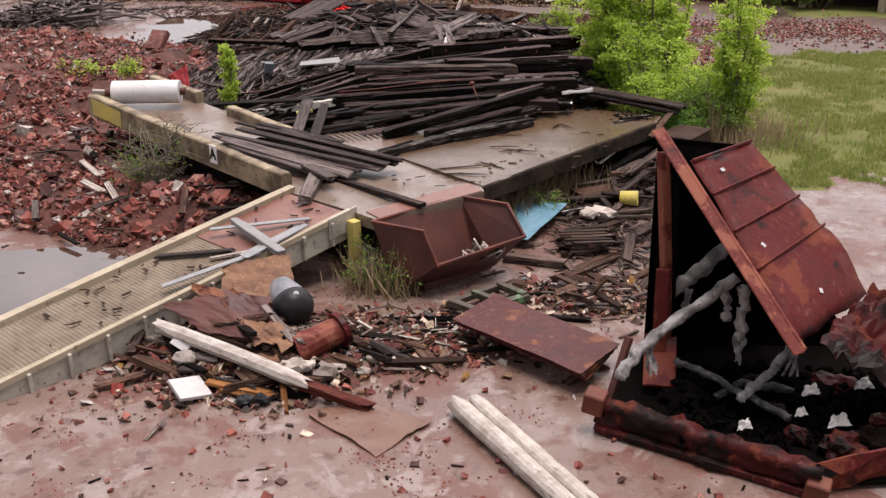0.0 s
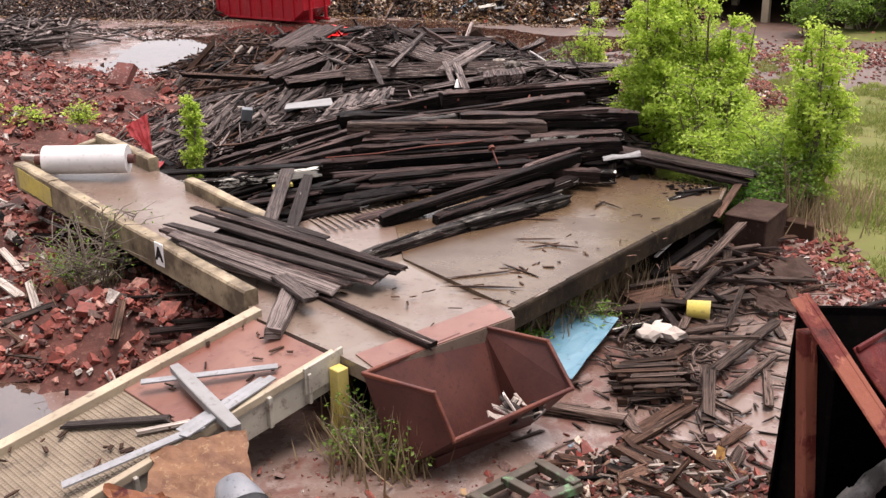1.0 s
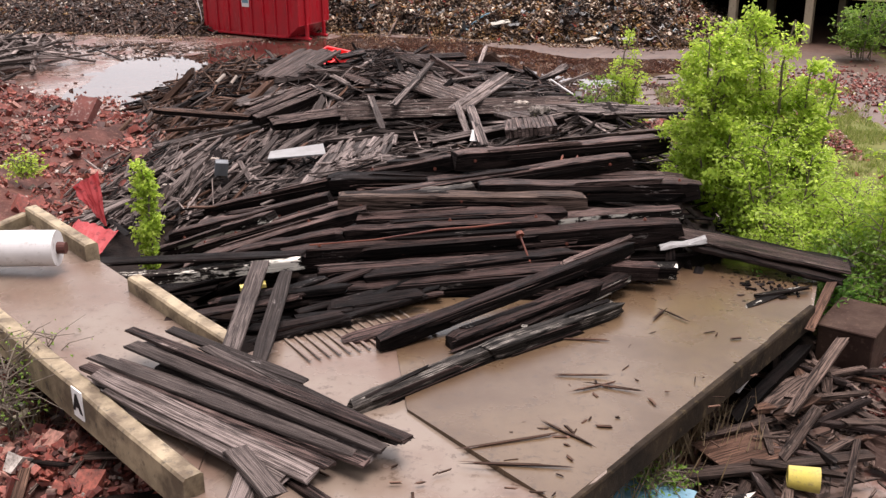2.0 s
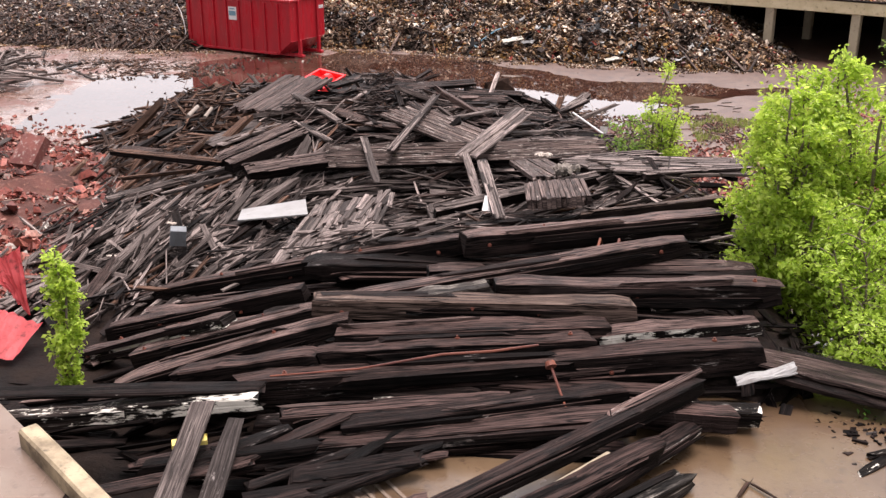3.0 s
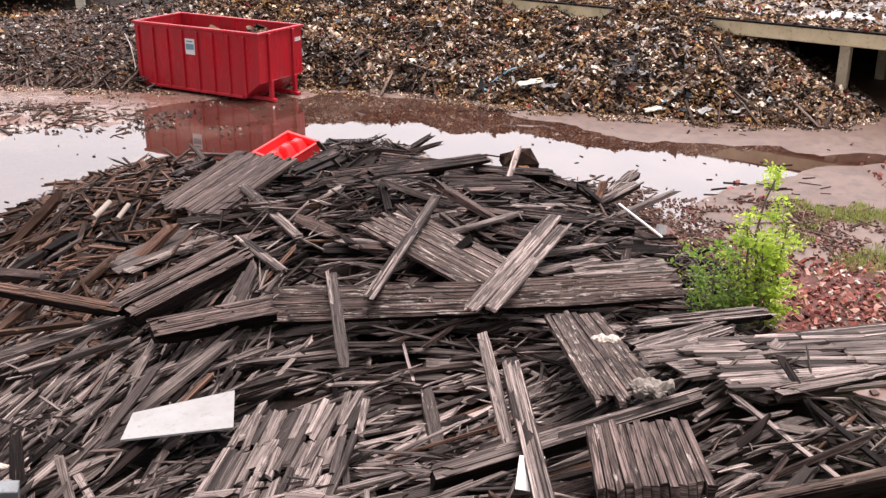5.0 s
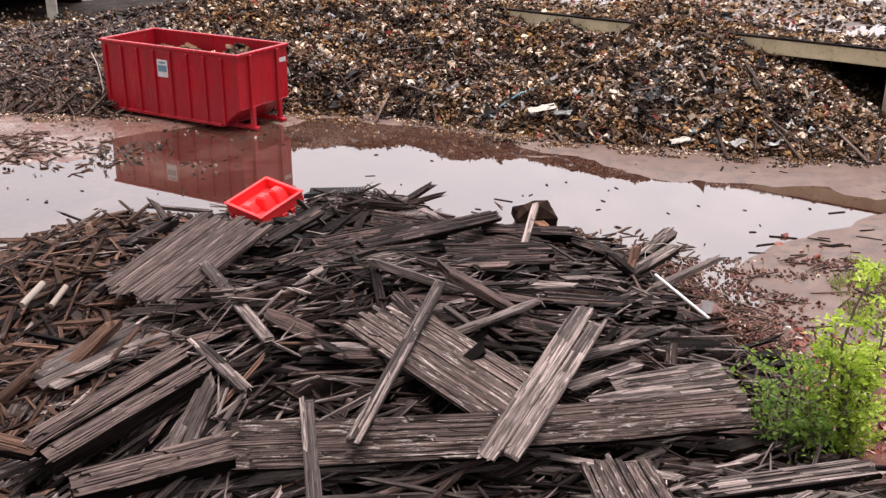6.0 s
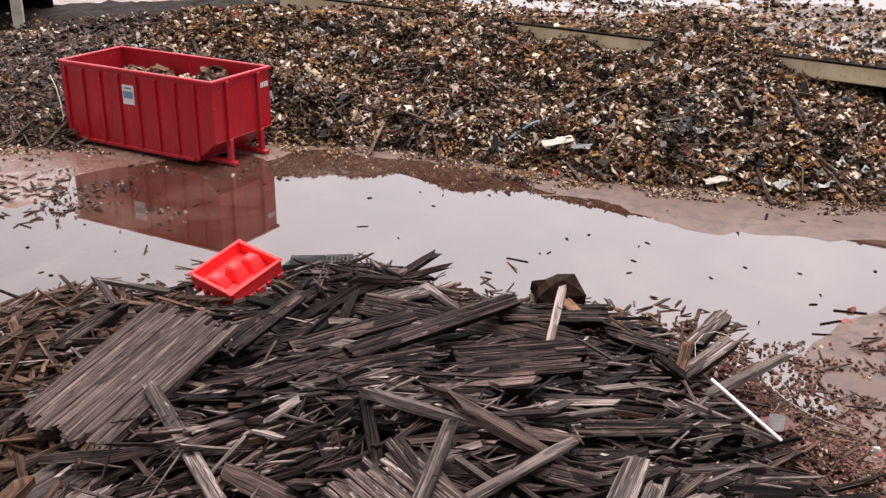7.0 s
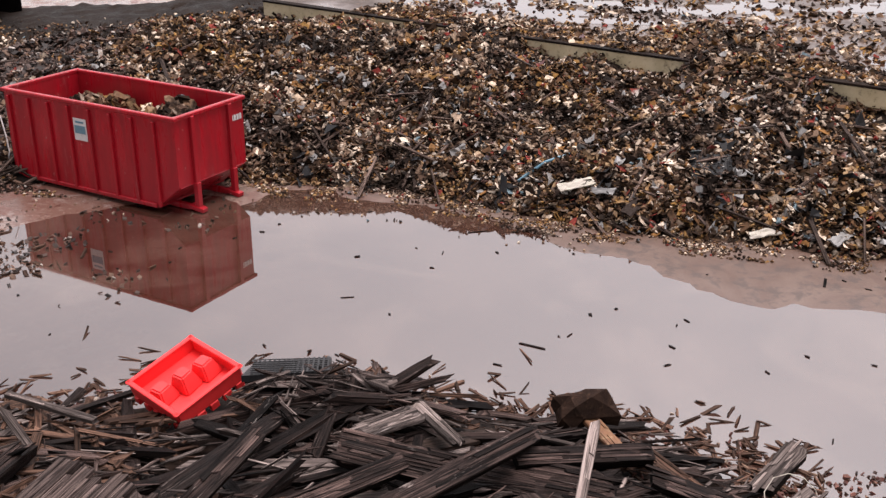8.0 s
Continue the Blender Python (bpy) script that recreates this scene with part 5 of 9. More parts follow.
add_tube(bm, [(1.24, 42.94, 0.78), (2.14, 41.85, 0.4)], 0.03, 10)
solid("white_pipe", bm, M_PAPER, "thin white plastic pipe at the heap's edge", "pipe")
bm = bmesh.new()
add_tube(bm, [(2.16, 42.35, 0.3), (2.18, 42.4, 0.5)], 0.12, 14, False)
bmesh.ops.solidify(bm, geom=list(bm.faces), thickness=0.03)
solid("pipe_collar", bm, M_PAPER, "short white plastic pipe collar on brick rubble", "pipe fitting")
bm = bmesh.new()
add_box(bm, (0.55, 0.4, 0.3), pose(2.2, 42.5, 0.18, 8, 5, 25), 0.02, 0.03)
solid("rusty_box", bm, M_DARKRUST, "crushed rusty steel box among bricks", "box")
for x, y, a in ((1.9, 44.3, 40), (2.6, 43.2, 100)):
    bm = bmesh.new()
    add_tube(bm, [(x + 0.5 * f * math.cos(radians(a) + 1.7 * f), y + 0.5 * f * math.sin(radians(a) + 1.7 * f), 0.3 + 0.5 * math.sin(3.1 * f / 2.2)) for f in np.linspace(0, 2.2, 10)], 0.007, 5)
    solid("wire", bm, M_GREYPAINT, "bent grey wire springing out of the rubble", "wire", "wires")


def boarded_panel(label, o, u, v, n, thick=0.06, material=M_GREY, pieces=1):
    """A panel of n boards side by side: corner o, edges u (along the boards) and v."""
    o, u, v = Vector(o), Vector(u), Vector(v)
    top = thing("boarded_panel", label, "wooden panel", o)
    nrm = u.cross(v).normalized()
    if nrm.z < 0:
        nrm = -nrm
    for i in range(n * pieces):
        row, col = i // pieces, i % pieces
        skew = RNG.normal(0, 0.05 if pieces > 1 else 0.005)
        c = o + v * ((row + 0.5) / n) + u * ((col + 0.5) / pieces + RNG.uniform(-0.035, 0.035) * (1 + (pieces > 1))) + nrm * (RNG.uniform(-0.006, 0.006) + 0.012 * (i % 3) * (pieces > 1))
        sh = board_shape(u.length / pieces * RNG.uniform(0.94, 1.06), v.length / n * RNG.uniform(0.84, 0.97), thick * RNG.uniform(0.8, 1.15), 3, 0.07, 0.0, 0.03)
        ob = link("plank", board_mesh("plank", *sh, material), None, top)
        x = (u.normalized() + v.normalized() * skew).normalized()
        y = nrm.cross(x).normalized()
        ob.matrix_basis = Matrix.Translation(c) @ Matrix((x, y, nrm)).transposed().to_4x4()
    for f in (0.2, 0.8):
        bm = bmesh.new()
        add_box(bm, (v.length * 0.95, 0.12, 0.08), along(o + u * f - nrm * 0.08, o + u * f + v - nrm * 0.08))
        part("batten", bm, M_CHAR, top)
    return top


boarded_panel("grey boarded panel tilted on the heap with bent nails", (-8.45, 39.75, 1.46), (0.95, 2.75, 0.38), (1.6, -0.9, 0.1), 19, 0.09, M_PANEL)
boarded_panel("weathered boarded panel sunk into the heap", (-4.5, 28.4, 1.3), (0.15, 3.4, 0.02), (1.7, 0.25, 0.28), 17, 0.045, M_GREY, 4)
boarded_panel("boarded panel with peeling white paint", (-3.9, 38.0, 1.75), (2.25, -2.15, -0.25), (0.75, 0.85, 0.15), 13, 0.06, M_PEELED)
boarded_panel("broken bundle of grey boards", (-0.02, 30.0, 2.38), (0.08, -1.35, 0.1), (1.1, 0.1, 0.1), 13, 0.2, M_PANEL)
boarded_panel("broken bundle of grey boards", (-0.45, 35.3, 1.35), (0.55, -4.3, 0.9), (0.85, 0.15, 0.05), 10, 0.08, M_PEELED)
boarded_panel("grey boards still nailed side by side", (2.0, 31.2, 2.34), (2.8, 1.2, -0.35), (-0.7, 1.6, -0.1), 15, 0.05, M_GREY, 3)
boarded_panel("grey boards still nailed side by side", (-8.6, 37.3, 1.15), (1.5, 2.2, 0.25), (0.8, -0.6, 0.05), 4, 0.06)
bm = bmesh.new()
add_slab(bm, [(-5.95, 31.45, 1.06), (-4.55, 31.85, 1.1), (-4.82, 32.85, 1.1), (-6.05, 32.15, 1.06)], 0.03)
solid("white_sheet", bm, M_BOARD, "white fibreboard sheet lying on the planks", "sheet")

# ---- the heap's countless planks ----
heap = thing("timber_heap", "great heap of burnt broken planks", "timber heap", (-4, 36, 0))
KINDS = [(M_UMBER, 0.0), (M_GREY, 0.72), (M_CHAR, 0.24), (M_BROWN, 0.24), (M_DUSK, 0.46)]


def heap_angle(x, y):
    """Neighbouring boards lie nearly parallel; some lie anyhow."""
    if RNG.random() < 0.16:
        return RNG.uniform(0, 3.14)
    sway = lumps(x, y, 0.45, 41.0)
    if x < -5.2 and y < 37:
        return radians(66) + 0.6 * sway + 0.2 * RNG.normal()
    if y < 35:
        return radians(34) + 0.5 * sway + 0.12 * RNG.normal()
    if x < -7:
        return radians(40) + 1.4 * sway + 0.4 * RNG.normal()
    return radians(20) + 0.9 * sway + 0.16 * RNG.normal()


def heap_wood(y):
    """Grey boards in front, burnt ones behind."""
    if y < 36.5:
        return M_GREY if RNG.random() < 0.75 else M_DUSK
    k = RNG.random()
    return M_DUSK if k < 0.6 else M_CHAR if k < 0.78 else M_GREY


def lay(x, y, ln, lift, angle, pitch):
    """The place of a board that lies on the heap's slope."""
    if x < -4.6 and 29 < y < 36.5:
        pitch += 0.3 * RNG.random() + 0.05
    elif y > 29 and RNG.random() < 0.12:
        pitch = RNG.normal(0, 0.35)
    dx, dy = math.cos(angle) * ln / 2, math.sin(angle) * ln / 2
    za, zb = pile_z(x - dx, y - dy), pile_z(x + dx, y + dy)
    return along((x - dx, y - dy, za * 0.85 + 0.15 * zb + lift - pitch * ln / 2), (x + dx, y + dy, zb * 0.85 + 0.15 * za + lift + pitch * ln / 2), RNG.normal(0, 16))


def heap_spot():
    while True:
        x, y = RNG.uniform(-13.5, 5.2), RNG.uniform(27.6, 47.6)
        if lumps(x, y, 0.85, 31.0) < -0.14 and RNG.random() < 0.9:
            continue  # hollows between the boards, where the near-black sheet shows as shade
        if -8.6 < x < -6.1 and 44.9 < y < 47.2:
            continue
        if pile_z(x, y) > 0.16 and not (y < 28.5 and -5.5 < x):
            return x, y


# broad boards on the tail of the heap, beside the puddle
for a, b, w, mat_, word in (
        ((-6.5, 42.85), (-5.39, 45.0), 0.3, M_DUSK, "long dark plank"), ((-6.3, 45.45), (-4.85, 46.5), 0.55, M_DUSK, "broad dark board under the ribbed mat"),
        ((-4.6, 44.7), (-3.0, 44.95), 0.5, M_GREY, "broad grey board"), ((-2.6, 44.65), (-0.6, 45.1), 0.42, M_DUSK, "broad dark board"),
        ((-4.4, 44.05), (-2.5, 45.4), 0.3, M_UMBER, "brown plank"), ((-7.15, 46.7), (-6.4, 47.1), 0.16, M_CHAR, "black plank end"), ((-4.85, 44.1), (-4.74, 45.1), 0.18, M_DUSK, "narrow dark plank"),
        ((-6.0, 43.6), (-4.2, 45.6), 0.28, M_CHAR, "long black plank"), ((-3.6, 43.6), (-1.4, 44.3), 0.34, M_CHAR, "broad black board")):
    timber((*a, max(pile_z(*a), 0.35) + 0.13), (*b, max(pile_z(*b), 0.3) + 0.13), w, 0.06, mat_, word + " lying on the heap's tail", "plank", "plank", RNG.normal(0, 5), 0.008, 0.2, 6, 0.0, PLANKS)


shapes = {}
for mat_, _ in KINDS:
    shapes[mat_.name] = [(ln, board_mesh("plank", *board_shape(ln, w, h, 5, 0.2, 0.012, 0.1), mat_)) for ln, w, h in ((0.9, 0.14, 0.04), (1.3, 0.22, 0.06), (1.7, 0.34, 0.1), (2.1, 0.26, 0.12), (2.6, 0.36, 0.16), (3.0, 0.3, 0.14), (1.1, 0.44, 0.08), (2.0, 0.14, 0.12))]
for i in range(300):
    x, y = heap_spot()
    mat_ = M_BROWN if x < -7.2 and y > 34 and RNG.random() < 0.65 else heap_wood(y)
    ln, me = shapes[mat_.name][int(RNG.integers(8))]
    ob = link("plank", me, None, heap)
    ob.matrix_basis = lay(x, y, ln, RNG.uniform(0.02, 0.2), heap_angle(x, y), RNG.normal(0, 0.1)) @ Matrix.Diagonal((0.85, 0.55, 0.55, 1) if y < 36 else (0.9, 0.7, 0.85, 1))
for mat_, share in KINDS[1:]:
    rows = []
    for i in range(int(4300 * share)):
        x, y = heap_spot()
        if mat_ is M_BROWN and not (x < -7.5 and y > 34) and RNG.random() < 0.85:
            continue
        if mat_ in (M_GREY, M_DUSK) and (y < 36.5) != (mat_ is M_GREY) and RNG.random() < 0.75:
            continue
        ln = RNG.uniform(0.35, 1.1) if RNG.random() < 0.6 else RNG.uniform(1.1, 2.6)
        sh = board_shape(ln, RNG.uniform(0.035, 0.13) if y < 36 else RNG.uniform(0.035, 0.16), RNG.uniform(0.02, 0.045) if y < 36 else RNG.uniform(0.025, 0.09), 2, 0.2, 0.0, 0.16)
        row = (lay(x, y, ln, RNG.uniform(-0.26, 0.16), heap_angle(x, y), RNG.normal(0, 0.1)), sh)
        if not (ln > 0.9 and abs(x + 7.3) < 1.2 and 44.2 < y < 47.0):
            rows.append(row)
    tagged(link("broken_planks", many_boards("broken_planks", rows, mat_), None, heap), kind="stuff")
rows = []
for i in range(2300):
    x, y = heap_spot()
    ln = RNG.uniform(0.2, 0.9)
    rows.append((lay(x, y, ln, RNG.uniform(0.02, 0.2), heap_angle(x, y) + RNG.normal(0, 0.3), RNG.normal(0, 0.16)), board_shape(ln, RNG.uniform(0.015, 0.05), RNG.uniform(0.01, 0.03), 2, 0.12, 0.0, 0.2)))
tagged(link("thin_splinters", many_boards("thin_splinters", rows, M_GREY), None, heap), kind="stuff")
rows = []
for i in range(3000):
    x, y = heap_spot()
    if y < 36 and i % 4:
        continue
    ln = RNG.uniform(0.12, 0.7)
    rows.append((lay(x, y, ln, RNG.uniform(0.0, 0.24), heap_angle(x, y) + RNG.normal(0, 0.35), RNG.normal(0, 0.2)), board_shape(ln, RNG.uniform(0.012, 0.06), RNG.uniform(0.008, 0.025), 2, 0.14, 0.0, 0.25)))
tagged(link("dark_splinters", many_boards("dark_splinters", rows, M_DUSK), None, heap), kind="stuff")
rows = []
for i in range(900):
    x, y = RNG.uniform(-12.5, -7.2), RNG.uniform(34.5, 45.5)
    if pile_z(x, y) < 0.16:
        continue
    ln = RNG.uniform(0.25, 1.5)
    rows.append((lay(x, y, ln, RNG.uniform(-0.08, 0.24), RNG.uniform(0, 3.1), RNG.normal(0, 0.22)), board_shape(ln, RNG.uniform(0.03, 0.12), RNG.uniform(0.015, 0.05), 2, 0.14, 0.0, 0.16)))
tagged(link("brown_planks", many_boards("brown_planks", rows, M_BROWN), None, heap), kind="stuff")
rows = []
for i in range(700):
    y = RNG.uniform(20.8, 28.8)
    x = RNG.uniform(-7.8, 4.9) if y > 23 else RNG.uniform(-4.4, 3)
    ln = RNG.uniform(0.4, 2.2)
    rows.append((lay(x, y, ln, RNG.uniform(-0.42, -0.16), RNG.normal(0.1, 0.35) if x < 3 else RNG.normal(1.2, 0.4), RNG.normal(0, 0.05)), board_shape(ln, RNG.uniform(0.05, 0.16), RNG.uniform(0.02, 0.06), 2, 0.12, 0.0, 0.08)))
tagged(link("charred_splinters", many_boards("charred_splinters", rows, M_CHAR), None, heap), kind="stuff")

# odd things on the heap
for a, b, r in (((-9.5, 39.1, 1.36), (-9.4, 39.7, 1.5), 0.06), ((-9.05, 39.2, 1.32), (-9.0, 39.7, 1.46), 0.05)):
    bm = bmesh.new()
    add_tube(bm, [a, b], r, 12)
    solid("white_tube", bm, M_LOG, "short white cardboard tube among brown splinters", "tube", "white tubes")
for x, y, z, r in ((0.75, 30.95, 2.48, 0.2), (0.35, 32.6, 2.3, 0.13), (-7.9, 29.5, 0.95, 0.08), (-6.9, 30.2, 1.4, 0.08)):
    bm = bmesh.new()
    bmesh.ops.create_icosphere(bm, subdivisions=4, radius=r, matrix=Matrix.Translation((x, y, z)) @ Matrix.Diagonal((1.3, 0.7, 0.3, 1)))
    for v in bm.verts:
        v.co += v.normal * r * (0.45 * lumps(v.co.x, v.co.y + v.co.z, 5.0) + 0.3 * lumps(v.co.x + v.co.z, v.co.y, 16.0))
    solid("insulation_lump", bm, M_LOG, "torn pale insulation caught on the planks", "insulation", "insulation lumps")
bm = bmesh.new()
add_slab(bm, [(-0.75, 29.15, 2.2), (-0.5, 29.1, 2.2), (-0.45, 29.55, 2.35), (-0.72, 29.55, 2.35)], 0.01)
solid("paper_sheet", bm, M_WHITE, "pale sheet of paper stuck between planks", "paper")
bm = bmesh.new()
add_box(bm, (0.3, 0.2, 0.34), pose(-6.6, 29.7, 1.32, 12, 8, 20), 0.01)
solid("metal_box", bm, mottled("dull_blue_grey_paint", (0.13, 0.14, 0.15), (0.1, 0.105, 0.11), (0.06, 0.055, 0.05), 3.0, 14.0, (0.5, 0.7), 0.1), "small grey metal box on the planks", "box")

M_SHEET = burnt_steel("rust_bloomed_sheet", (0.078, 0.023, 0.021), (0.17, 0.065, 0.03), (0.05, 0.018, 0.016), 0.55, 0.62, (0.2, 0.45))
M_PINKRED = mottled("faded_red_paint", (0.6, 0.11, 0.115), (0.5, 0.075, 0.08), (0.12, 0.02, 0.018), 1.5, 6.0, (0.4, 0.6), 0.1)
M_SCORCH = burnt_steel("scorched_rust", (0.055, 0.008, 0.007), (0.12, 0.027, 0.014), (0.006, 0.004, 0.0035), 0.56, 0.49)
M_PLY = mottled("muddy_plywood", (0.13, 0.062, 0.038), (0.16, 0.095, 0.07), (0.06, 0.033, 0.025), 2.2, 9.0, (0.3, 0.6), 0.2)

# ---- red roll-off container by the puddle ----
def roll_off():
    """Open-top steel container with ribbed sides, runners and a sloped foot."""
    F, R, L = Vector((-10.33, 55.05, 0)), Vector((-9.32, 57.25, 0)), Vector((-15.56, 57.39, 0))
    u, v = (L - F).normalized(), (R - F).normalized()
    ln, wd = (L - F).length, (R - F).length
    m = Matrix((u, v, Vector((0, 0, 1)))).transposed().to_4x4()
    m.translation = F
    top = thing("roll_off_container", "large red steel roll-off container with refuse inside", "container", F)
    H, B = 2.42, 0.16

    def wall(name, pts, thick, label=""):
        bm = bmesh.new()
        q = [m @ Vector(p) for p in pts]
        n = (q[1] - q[0]).cross(q[2] - q[0]).normalized() * thick
        a, b = [bm.verts.new(p) for p in q], [bm.verts.new(p + n) for p in q]
        bm.faces.new(a)
        bm.faces.new(b[::-1])
        for k in range(len(q)):
            bm.faces.new((a[k], a[(k + 1) % len(q)], b[(k + 1) % len(q)], b[k]))
        bmesh.ops.recalc_face_normals(bm, faces=bm.faces)
        return part(name, bm, M_RED, top, label)

    def bar(name, size, at, tilt=(0, 0, 0), mat_=M_RED, bevel=0.012, label=""):
        bm = bmesh.new()
        add_box(bm, size, m @ pose(*at, *tilt), bevel)
        return part(name, bm, mat_, top, label)

    side = [(0.75, 0, B), (ln, 0, B), (ln, 0, H), (0, 0, H), (0, 0, 0.75)]
    wall("side_wall", side, 0.05)
    wall("side_wall", [(x, wd - 0.05, z) for x, y, z in side], 0.05)
    wall("end_wall", [(0, 0.05, 0.75), (0, wd - 0.05, 0.75), (0, wd - 0.05, H), (0, 0.05, H)], -0.05)
    wall("slope_wall", [(0.02, 0.05, 0.76), (0.76, 0.05, B + 0.02), (0.76, wd - 0.05, B + 0.02), (0.02, wd - 0.05, 0.76)], 0.04)
    wall("door", [(ln, 0.05, B), (ln, wd - 0.05, B), (ln, wd - 0.05, H), (ln, 0.05, H)], 0.05)
    wall("floor", [(0.75, 0.05, B), (ln, 0.05, B), (ln, wd - 0.05, B), (0.75, wd - 0.05, B)], 0.05)
    for i in range(8):
        x = 0.62 + i * (ln - 0.8) / 7
        for y in (-0.035, wd + 0.035):
            bar("side_rib", (0.075, 0.08, H - B - 0.16), (x, y, (H + B) / 2 - 0.04))
    for y in (0.55, wd - 0.55):
        bar("end_rib", (0.1, 0.12, H - 0.75), (-0.04, y, (H + 0.7) / 2))
        bar("foot", (0.14, 0.14, 0.62), (-0.05, y, 0.45))
        bar("foot_shoe", (0.44, 0.2, 0.11), (-0.02, y, 0.1), (0, -8, 0))
        bar("runner", (ln - 0.2, 0.12, 0.14), (ln / 2 + 0.1, y, 0.09))
    for y in (0.0, wd):
        bar("top_rail", (ln + 0.14, 0.12, 0.1), (ln / 2, y, H), (0, 0, 0), M_RED, 0.02)
    for x in (0.0, ln):
        bar("top_rail", (0.12, wd + 0.12, 0.1), (x, wd / 2, H + 0.003), (0, 0, 0), M_RED, 0.02)
    bar("bottom_rail", (ln - 0.7, 0.06, 0.1), (ln / 2 + 0.4, -0.03, B + 0.03))
    placard = bar("placard", (0.44, 0.012, 0.56), (3.09, -0.008, 1.74), (0, 0, 0), M_PAPER, 0.003, "white placard with a pale blue stripe")
    for size, z in (((0.36, 0.008, 0.2), 1.74), ((0.28, 0.008, 0.05), 1.93)):
        bm = bmesh.new()
        add_box(bm, size, m @ pose(3.09, -0.02, z), 0.001)
        part("stripe", bm, M_BLUE, placard, "pale blue stripe")
    for i in range(5):
        bar("number_bar", (0.012, 0.075, 0.14), (-0.012, wd - 0.12 - 0.1 * i, 1.98), (0, 0, 0), M_PAPER, 0.001)
    return m, ln, wd


box_at, box_l, box_w = roll_off()

# ---- red parts crate ----
crate = thing("plastic_crate", "bright red plastic crate with moulded blocks inside", "crate", (-7.2, 46.0, 0.6))
ex = Vector((0.73, 0.94, 0.35)).normalized()
ez = ex.cross(Vector((-1.07, 0.77, 0.04))).normalized()
ey = ez.cross(ex)
cm = Matrix((ex, ey, ez)).transposed().to_4x4()
cm.translation = Vector((-7.24, 46.04, 1.02)) - ez * 0.25
CX, CY, CH = 1.2, 1.26, 0.25
for nm, size, at in (("base", (CX, CY, 0.05), (0, 0, 0)), ("side", (CX, 0.045, CH), (0, CY / 2, CH / 2)), ("side", (CX, 0.045, CH), (0, -CY / 2, CH / 2)), ("end", (0.045, CY, CH), (CX / 2, 0, CH / 2)), ("end", (0.045, CY, CH), (-CX / 2, 0, CH / 2))):
    bm = bmesh.new()
    add_box(bm, size, cm @ pose(*at), 0.015)
    part(nm, bm, M_REDLIT, crate)
for x, y, a, b in ((0, CY / 2, CX + 0.1, 0.08), (0, -CY / 2, CX + 0.1, 0.08), (CX / 2, 0, 0.08, CY + 0.1), (-CX / 2, 0, 0.08, CY + 0.1)):
    bm = bmesh.new()
    add_box(bm, (a, b, 0.03), cm @ pose(x, y, CH + 0.005), 0.012)
    part("rim", bm, M_REDLIT, crate, "rounded rim")
for x, y, s in ((-0.38, 0.1, 0.24), (-0.02, 0.0, 0.3), (0.34, -0.04, 0.28)):
    bm = bmesh.new()
    made = add_box(bm, (0.36, 0.42, s), pose(0, 0, s / 2 + 0.02), 0.0)
    for v in made:
        if v.co.z > 0.05:
            v.co.x, v.co.y = v.co.x * 0.62, v.co.y * 0.55
    bmesh.ops.bevel(bm, geom=list(bm.edges), offset=0.025, segments=2, affect="EDGES")
    bmesh.ops.transform(bm, matrix=cm @ pose(x, y, 0, 0, 0, 8), verts=bm.verts)
    part("block", bm, M_REDLIT, crate)
for k in range(5):
    for x, y, a, b in ((-0.5 + 0.25 * k, -CY / 2, 0.12, 0.07), (-CX / 2, -0.52 + 0.26 * k, 0.07, 0.12)):
        bm = bmesh.new()
        add_box(bm, (a * 1.3, b, 0.13), cm @ pose(x, y, -0.055), 0.012)
        part("foot", bm, M_REDLIT, crate)
bm = bmesh.new()
add_slab(bm, [(-6.25, 45.75, 1.22), (-4.95, 45.95, 1.26), (-5.05, 46.6, 1.14), (-6.2, 46.35, 1.12)], 0.1)
mat_ob = thing("ribbed_mat", "black ribbed plastic mat on the timber heap", "mat", (-5.6, 46.1, 1.1))
part("slab", bm, M_RUBBER, mat_ob)
for k in range(16):
    bm = bmesh.new()
    add_box(bm, (0.03, 0.6, 0.01), pose(-6.15 + 0.075 * k, 46.05 + 0.012 * k, 1.19 + 0.003 * k, -8, 0, 9))
    part("rib", bm, M_RUBBER, mat_ob)
for k in range(7):
    bm = bmesh.new()
    add_box(bm, (1.16, 0.025, 0.01), pose(-5.6 - 0.014 * (k - 3), 46.14 + 0.085 * (k - 3), 1.222 - 0.012 * (k - 3), -8, 0, 9))
    part("cross_rib", bm, M_RUBBER, mat_ob)
bm = bmesh.new()
bmesh.ops.create_icosphere(bm, subdivisions=2, radius=0.42, matrix=Matrix.Translation((-1.15, 45.9, 0.85)) @ Matrix.Diagonal((1.2, 0.6, 0.75, 1)))
for v in bm.verts:
    v.co += v.normal * (0.2 * lumps(v.co.x, v.co.y + v.co.z, 2.5) + 0.12 * lumps(v.co.x + v.co.z, v.co.y, 9.0))
solid("root_lump", bm, mottled("rooty_earth", (0.03, 0.017, 0.012), (0.016, 0.01, 0.008), (0.07, 0.04, 0.026), 3.0, 14.0, (0.6, 0.9), 1.0, spec=0.05), "dark clod of earth and roots", "clod")

# ---- rusty tipping skip ----
skip = thing("tipping_skip", "rust-brown steel tipping skip, open and half empty", "skip", (0.4, 14.7, 0))
S = dict(lb=(-0.95, 14.35, 1.33), b=(0.58, 15.95, 1.34), rb=(1.57, 15.5, 1.33), r=(1.92, 15.0, 0.84), f=(0.06, 13.85, 1.33), fb=(0.33, 13.68, 0.72), low_l=(-0.44, 13.9, 0.1), low_b=(0.95, 15.4, 0.15), low_r=(1.35, 15.0, 0.25))


